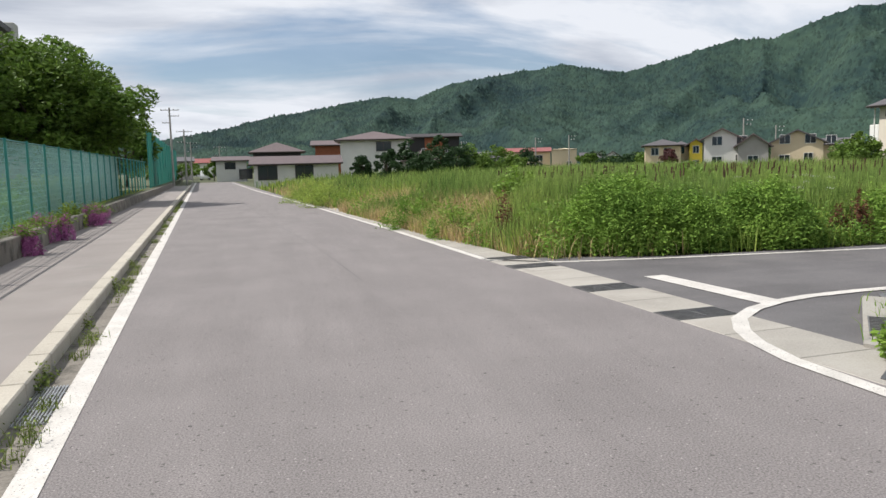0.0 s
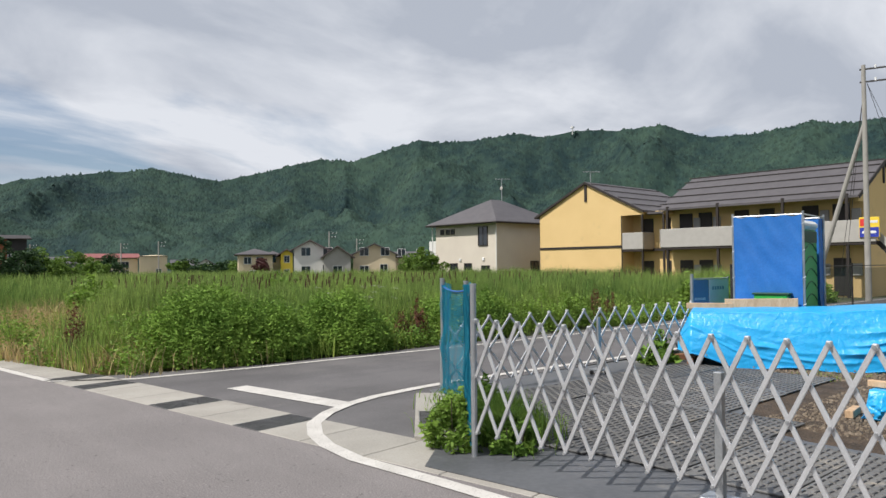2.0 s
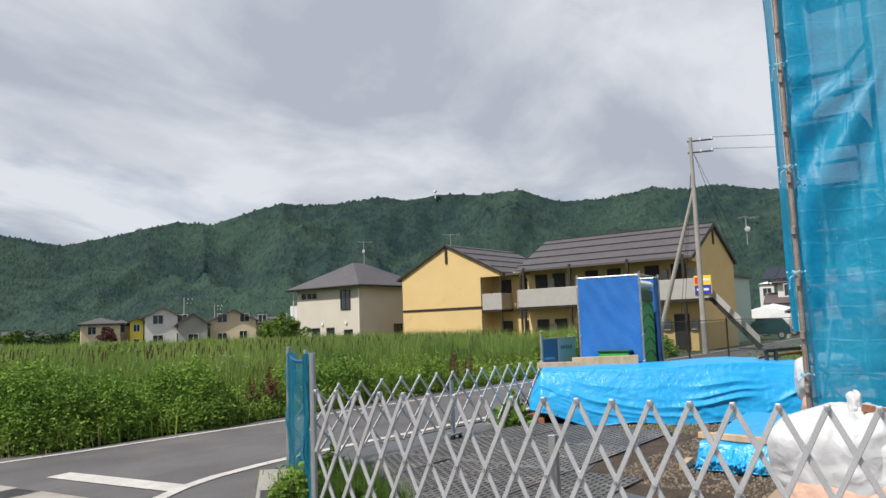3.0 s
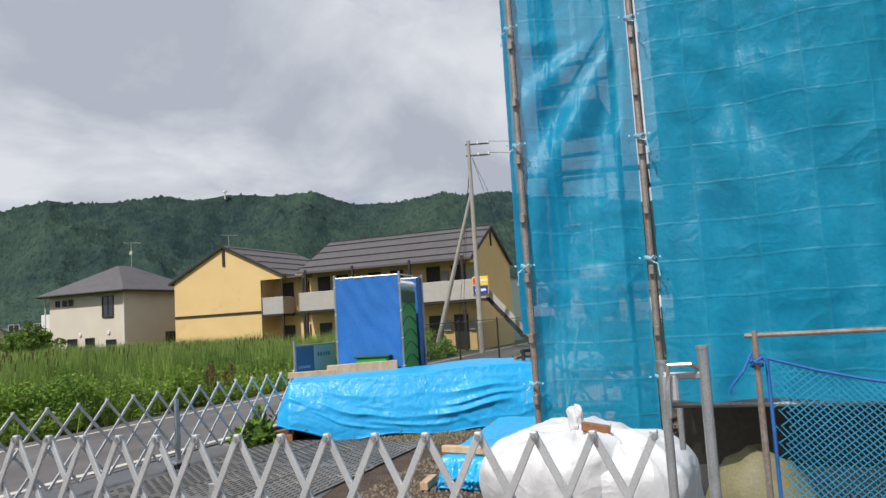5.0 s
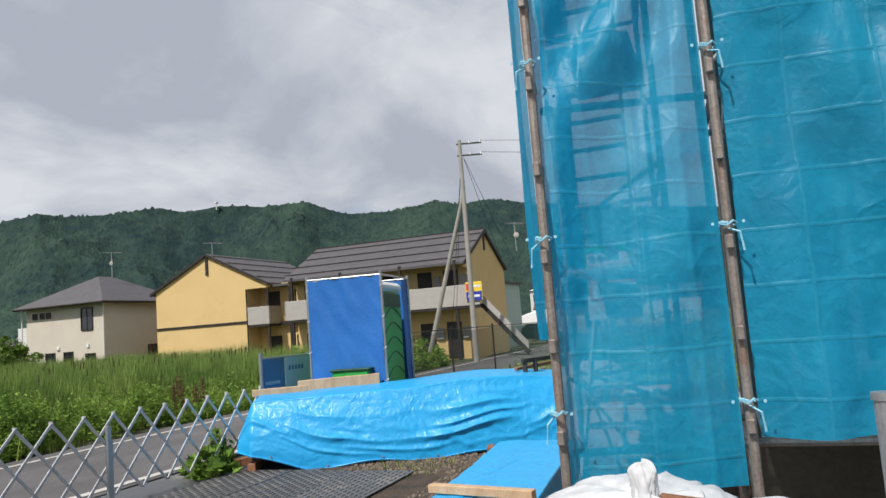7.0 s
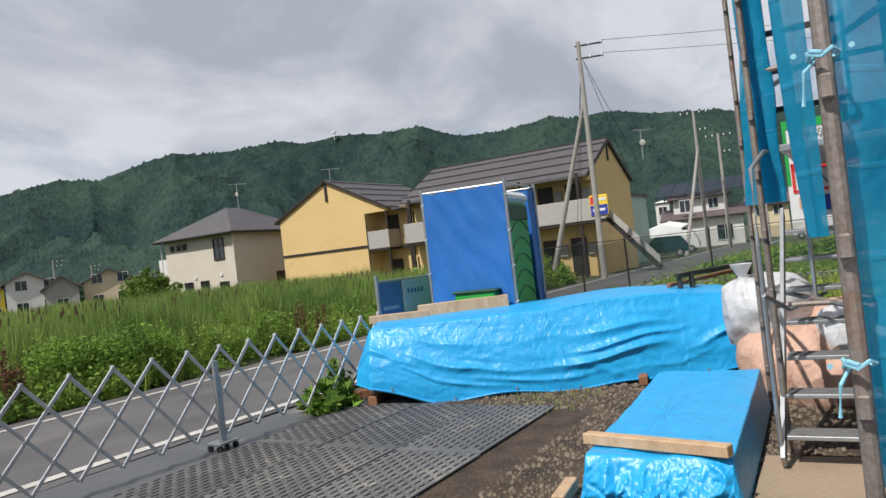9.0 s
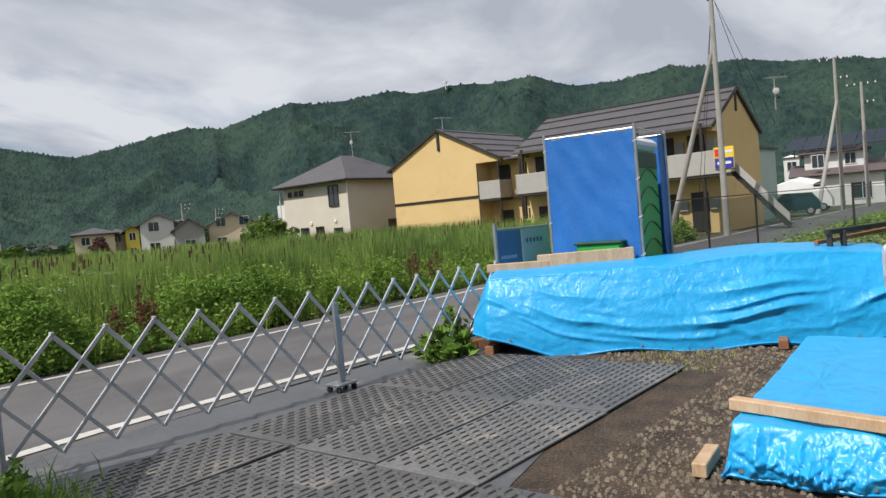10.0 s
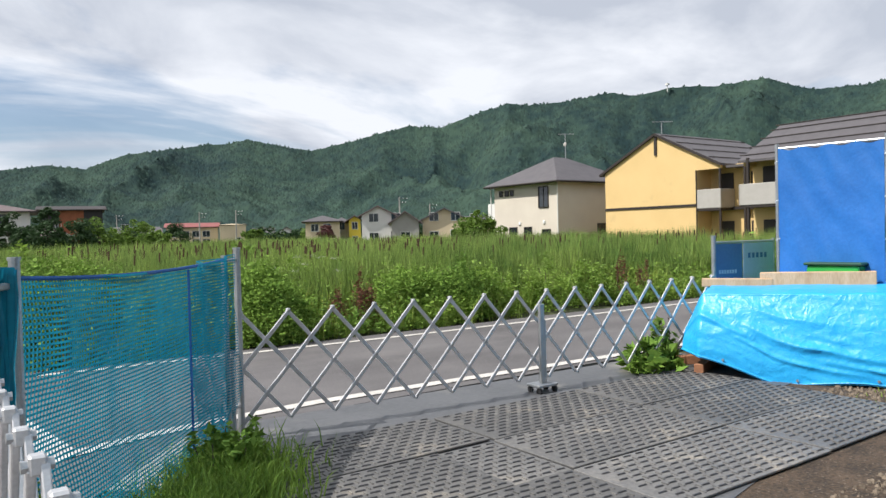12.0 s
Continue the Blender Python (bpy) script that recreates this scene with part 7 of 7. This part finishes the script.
# Leafy undergrowth along the field's edges
n = 70000
along = rng.uniform(0, 1, n)
ex = np.where(along < .55, 5.6 + rng.uniform(0, 24, n), 0)
depth_in = np.abs(rng.normal(0, .8, n))
ey = np.where(along < .55, 12.25 + depth_in, rng.uniform(13, 44, n))
ex = np.where(along < .55, ex, edge_x(ey) + .1 + depth_in)
keep_e = np.array([nz(a / 1.7, b / 1.7, 4.4) for a, b in zip(ex, ey)]) > np.where(along < .55, -.22, .12)
ez = np.abs(rng.normal(.12, .26, n)) * (.6 + .7 * np.clip(depth_in, 0, 1))
stuff("edge_weeds", leaves(np.column_stack([ex, ey, ez])[keep_e], np.full(int(keep_e.sum()), .045)), WEED, "low leafy weeds along the edge of the field", "weeds")

# Cattail heads
hd = Geo()
xy = field(420, 8, 30, 14.5, 26, front)
for x, y in xy:
    z = 1.25 + rng.uniform(0, .25)
    hd.tube([(x, y, z), (x + .01, y, z + .17)], .016, 5)
solid("cattail_heads", hd, CATTAIL, "brown cattail heads among the reeds", "reeds", kind="stuff")


def bush(label, x, y, r, h, n, material, size, dark=None, name="bush", group="bushes", squash=1.0):
    """A leafy bush: stems and a crown of small leaves gathered in clumps."""
    b = thing(name, label, "bush", group)
    k = 5
    tips = []
    for i in range(k):
        a = i / k * 6.28 + rng.uniform(-.3, .3)
        rr = r * rng.uniform(.25, .75)
        tip = (x + rr * math.cos(a), y + rr * math.sin(a), h * rng.uniform(.55, .9))
        tips.append(tip)
        part("stem", Geo().tube([(x + .1 * math.cos(a), y + .1 * math.sin(a), -.05), tip], .012 * max(h, .6), 5, .004), BARK, b)
    m = max(40, n // 45)
    cc = rng.normal(size=(m, 3))
    cc /= np.linalg.norm(cc, axis=1)[:, None]
    cc *= (rng.uniform(.25, 1, m) ** .5)[:, None]
    cc[:, 2] = np.abs(cc[:, 2])
    cen = cc[rng.integers(0, m, n)] + rng.normal(size=(n, 3)) * .085
    pts = np.column_stack([x + cen[:, 0] * r, y + cen[:, 1] * r * squash, np.maximum(.03, cen[:, 2] * h * .95 + .02 * h)])
    pts[:, 2] *= 1 + .16 * np.array([nz(px * 2.3, py * 2.3, 5.5) for px, py in pts[:, :2]])
    part("crown", raw_mesh("crown", *leaves(pts, np.full(n, size)), material), None, b)
    return b


WEED_D = mat("bush_leaf", rgb(.21, .33, .06), rgb(.1, .19, .035), .75, spec=.08, scale=1, fine=8, bump=0, rand=.22, through_light=.18)
for x, y, r, h, n, m in ((7.5, 13.55, 1.3, 1.4, 36000, WEED_D), (8.7, 13.15, .9, 1.1, 16000, WEED_D), (10.45, 13.1, 1.05, 1.25, 26000, WEED_D), (11.2, 13.6, .7, .85, 2500, WEED), (6.2, 14.6, .7, .95, 2200, WEED),
                         (5.0, 17.2, .8, 1.0, 2200, WEED), (4.4, 20.5, .9, 1.1, 2200, WEED_D), (13.6, 13.3, .8, 1.2, 7000, WEED_D), (14.6, 13.0, .8, 1.25, 8000, WEED_D), (15.6, 13.1, .75, 1.1, 5000, WEED), (17.2, 13.0, .7, 1.15, 2600, WEED),
                         (18.6, 13.2, .7, 1.1, 2400, WEED), (9.8, 14.8, .9, 1.3, 2600, WEED), (12.4, 15.2, .9, 1.35, 2600, WEED), (2.6, 34, 1.4, 1.25, 3500, GRASS), (2.0, 39, 1.5, 1.3, 3500, GRASS), (8.0, 22, 1.0, 1.5, 2200, WEED), (13.0, 20, 1.2, 1.5, 2200, WEED)):
    bush("leafy green wild bush at the field edge", x, y, r, h, int(n * 1.5), m, .034 if h < 1.5 else .07)
for x, y, h in ((5.35, 14.5, 1.15), (5.6, 14.7, .95), (12.35, 12.75, 1.1), (12.6, 12.9, .9), (19.3, 12.7, 1.15), (20.2, 12.8, 1.0), (11.9, 12.8, .8)):
    bush("rusty brown seeded dock plant", x, y, .22, h, 900, RUSTY, .028, group="dock plants")
um = Geo()
uv = []
for i in range(12):
    x, y = 11.2 + rng.uniform(-.9, 1.4), 13.4 + rng.uniform(-.4, .9)
    z = 1.15 + rng.uniform(-.15, .25)
    uv.append(np.column_stack([x + rng.normal(0, .05, 40), y + rng.normal(0, .05, 40), z + rng.normal(0, .012, 40)]))
stuff("white_flowers", leaves(np.concatenate(uv), np.full(12 * 40, .008)), UMBEL, "small white umbel flowers in the weeds", "flowers")


def tree(label, x, y, trunk_h, top, r, n, material, size, base=None, group="trees", clumps=70):
    """A broadleaf tree: tapered trunk, limbs and a crown of leaf clumps."""
    t = thing("tree", label, "tree", group)
    base = base if base is not None else 0
    mid = (trunk_h + top) / 2
    part("trunk", Geo().tube([(x, y, base - .2), (x + .1, y, base + trunk_h * .6), (x, y + .1, mid)], .035 * top * .7, 10, .012 * top), BARK, t)
    limb = Geo()
    ph = (top - trunk_h) / 2
    d = rng.normal(size=(clumps, 3))
    d /= np.linalg.norm(d, axis=1)[:, None]
    d *= (rng.uniform(.45, 1.0, clumps))[:, None]
    d[:, :2] *= (1 - .38 * np.clip(d[:, 2], 0, 1))[:, None]
    cen = np.column_stack([x + d[:, 0] * r, y + d[:, 1] * r, trunk_h + ph + d[:, 2] * ph])
    cen[:, :2] += (cen[:, :2] - (x, y)) * .22 * nz(x, y)
    for i in range(0, clumps, 5):
        limb.tube([(x, y, trunk_h * .8 + .2 * ph * (i % 3)), ((x + cen[i, 0]) / 2, (y + cen[i, 1]) / 2, (trunk_h + cen[i, 2]) / 2 + .2), cen[i]], .01 * top, 5, .003 * top)
    part("limb", limb, BARK, t)
    pick = rng.integers(0, clumps, n)
    cr_ = r * .24 * rng.uniform(.6, 1.4, clumps)
    off = rng.normal(size=(n, 3))
    off /= np.linalg.norm(off, axis=1)[:, None]
    off *= (rng.uniform(.3, 1, n) ** .4)[:, None] * cr_[pick][:, None]
    off[:, 2] *= .7
    part("crown", raw_mesh("crown", *leaves(cen[pick] + off, np.full(n, size)), material), None, t)
    return t


tree("large broad dark-green tree behind the school fence", -10.9, 42, 2.4, 8.6, 4.5, 46000, LEAF, .14, .36, clumps=120)
tree("broad tree beyond the fence", -14, 74, 2.0, 7.0, 3.4, 8000, LEAF, .18, .36)
for a, d, top, r, m in ((78.4, 62, 3.6, 1.7, LEAF_D), (77.2, 66, 3.3, 1.9, LEAF_D), (75.9, 70, 3.0, 2.0, LEAF), (82.6, 70, 3.0, 1.5, LEAF_D), (81.0, 68, 3.4, 1.6, LEAF_D), (84.4, 72, 2.6, 1.3, LEAF_D), (79.7, 64, 2.5, 1.5, LEAF_D),
                        (74.2, 85, 3.4, 2.2, LEAF), (72.8, 80, 2.6, 1.8, LEAF), (71.9, 90, 3.0, 2.0, LEAF_D)):
    tree("dark garden pine beside the houses", 1.03 + d * math.cos(radians(a)), -.2 + d * math.sin(radians(a)), .4, top * 1.18, r * .95, 5200, m, .11, group="garden trees", clumps=40)
x, y = polar(52.0, 56)
tree("round green garden tree beside the beige house", x, y, .3, 3.25, 1.9, 7000, LEAF, .12, group="garden trees")
x, y = polar(63.6, 90)
tree("purple-leaved small tree by the cream house", x, y, .5, 3.2, 1.4, 2600, LEAF_R, .14, group="garden trees", clumps=26)
for i in range(26):
    a = 64.6 + i * .75 + rng.uniform(-.3, .3)
    d = rng.uniform(100, 140)
    x, y = polar(a, d)
    if 69 < a < 76.5:
        continue
    tree("dark green trees among the far houses", x, y, .3, rng.uniform(1.9, 3.7), rng.uniform(1.6, 3.0), 2400, LEAF_D if i % 3 else LEAF, .22, group="far trees", clumps=22)
for i in range(16):
    a = 50.5 + i * 1.0 + rng.uniform(-.3, .3)
    x, y = polar(a, rng.uniform(115, 150))
    tree("dark green trees among the far houses", x, y, .3, rng.uniform(2.5, 4.6), rng.uniform(2, 3.5), 1700, LEAF_D, .24, group="far trees", clumps=22)
for i in range(12):
    a = 92.5 + i * .75
    d = rng.uniform(120, 190)
    tree("green trees at the far end of the road", 1.03 + d * math.cos(radians(a)), -.2 + d * math.sin(radians(a)), .4, rng.uniform(2.2, 4.2), rng.uniform(1.5, 2.8), 1500, LEAF, .24, group="far trees", clumps=20)

# Weeds of the site, the road edge and the ground beyond the fence
def tufts(n, fn, h, w, lean=.45):
    xy = np.array([fn() for _ in range(n)])
    return blades(xy, np.full(n, .0), h * rng.uniform(.4, 1.1, n), w, lean, .5)


def gut_pos():
    while True:
        s = rng.uniform(2, 46)
        if nz(s * .9, 2.2) + .9 * nz(s * 3.2, 1) > .16:
            break
    x, y, z = R(s, -.26 + rng.normal(0, .055))
    return (x, y)


GUTWEED = mat("dusty_weed", rgb(.2, .25, .06), rgb(.1, .135, .035), .7, spec=.2, scale=1.5, fine=8, bump=0, rand=.45, through_light=.25)
stuff("gutter_weeds", merge(tufts(3000, gut_pos, .11, .003), leaves(np.array([(*gut_pos(), abs(rng.normal(.05, .05))) for _ in range(2200)]), np.full(2200, .017))), GUTWEED, "low green weeds growing along the gutter strip", "weeds")
kp = []
for s in (4.6, 6.3, 6.6, 8.9, 11.8, 14.5, 27):
    for _ in range(120):
        x, y, z = R(s + rng.normal(0, .1), -.4 + rng.normal(0, .04))
        kp.append((x, y, abs(rng.normal(.05, .06))))
stuff("kerb_weeds", leaves(np.array(kp), np.full(len(kp), .02)), GUTWEED, "taller weeds rooted at the kerb", "weeds")
wp = []
for _ in range(5200):
    k = rng.uniform(0, 1) ** 1.3
    wp.append((6.75 + 1.0 * k + rng.normal(0, .22), 4.95 + 1.5 * k + rng.normal(0, .25) - .2))
wp = np.array(wp)
stuff("corner_weeds", merge(blades(wp, np.zeros(len(wp)), .32 * rng.uniform(.4, 1.2, len(wp)), .006, .45, .4)), WEED, "green grass and weeds round the corner posts", "weeds")
bush("leafy weed at the foot of the corner post", 6.2, 4.95, .32, .62, 3400, WEED, .032, group="weed plants")
bush("leafy weed at the foot of the corner post", 6.5, 4.45, .26, .36, 2000, WEED_D, .032, group="weed plants")
bush("leafy weed by the netting", 7.55, 6.05, .36, .5, 1100, WEED_D, .04, group="weed plants")
bush("broad-leaved dock plant beside the pile", 13.05, 6.85, .36, .36, 300, WEED_D, .1, group="weed plants")
bush("tall weed beside the pile", 13.5, 7.0, .2, .7, 400, WEED, .05, group="weed plants")


def site_pos():
    return (rng.uniform(13, 15.2), rng.uniform(3.6, 4.6))


def beyond():
    while True:
        x, y = rng.uniform(16.8, 56), rng.uniform(-7, 7.0)
        if x > 28 or y > 5.2 or x > 20 + rng.uniform(0, 6):
            return (x, y)


stuff("rough_grass", tufts(30000, beyond, .42, .016), GRASS, "rough green grass beyond the mesh fence", "grass")
stuff("rough_weeds", leaves(np.array([(*beyond(), abs(rng.normal(.18, .15))) for _ in range(30000)]), np.full(30000, .06)), WEED, "leafy weeds beyond the mesh fence", "weeds")
for x, y, r, h in ((28.5, 12.8, 1.2, 1.5), (31, 13.2, 1.4, 1.7), (34, 13.5, 1.4, 1.6), (36.5, 13.2, 1.3, 1.4), (26, 13.0, 1.1, 1.4), (31, 4.5, 1.2, .8), (35, 3.0, 1.4, .8), (38, 2.0, 1.3, .9), (33, 1.0, 1.2, .8)):
    bush("grey-green flowering weed clump by the lane", x, y, r, h, 2200, WEED, .09, group="lane weeds")
stuff("site_tufts", tufts(300, site_pos, .07, .004), GRASS, "sparse green tufts on the dirt", "weeds")
bank_xy = np.column_stack([rng.uniform(-4.5, -3.2, 9000), rng.uniform(2, 60, 9000)])
bank = np.array([R(y, x)[:2] for x, y in bank_xy])
stuff("bank_grass", blades(bank, np.full(len(bank), .36), .22 * rng.uniform(.4, 1.1, len(bank)), .008, .4, .5), GRASS, "short grass behind the low wall", "grass")
xy = np.column_stack([rng.uniform(-5.4, -3.8, 16000), rng.uniform(6, 50, 16000)])
hedge = np.array([R(s, l)[:2] for l, s in xy])
hz = .4 + rng.uniform(0, 1.3, 16000) * (.7 + .5 * np.array([nz(s / 3, 1) for s in xy[:, 1]]))
stuff("hedge_leaves", leaves(np.column_stack([hedge, hz]), np.full(16000, .08)), WEED, "green shrubs showing through the fence mesh", "shrubs")
xy = np.column_stack([rng.uniform(-6.4, -4.9, 9000), rng.uniform(8, 60, 9000)])
hedge = np.array([R(s, l)[:2] for l, s in xy])
hz = 1.25 + .3 * np.array([nz(s / 4, 3) for s in xy[:, 1]]) + rng.normal(0, .2, 9000)
stuff("shrub_tops", leaves(np.column_stack([hedge, hz]), np.full(9000, .09)), GRASS, "bright yellow-green shrub tops behind the fence", "shrubs")
for s, l, r in ((16.9, -2.62, .34), (19.6, -2.85, .42), (20.5, -2.55, .36), (25.6, -2.5, .5), (26.6, -2.42, .42)):
    x, y, z = R(s, l)
    b = bush("cushion of pink flowers on the low wall", x, y, r, .82, 3600, PINK, .024, group="flower cushions", name="flower_cushion")
    part("foliage", raw_mesh("foliage", *leaves(np.column_stack([x + rng.normal(0, r * .45, 700), y + rng.normal(0, r * .45, 700), .5 + np.abs(rng.normal(0, .15, 700))]), np.full(700, .03)), WEED), None, b)
x, y, z = R(24.6, -2.95)
bush("yellow-green shrub on the low wall", x, y, .45, .95, 1500, GRASS, .05)
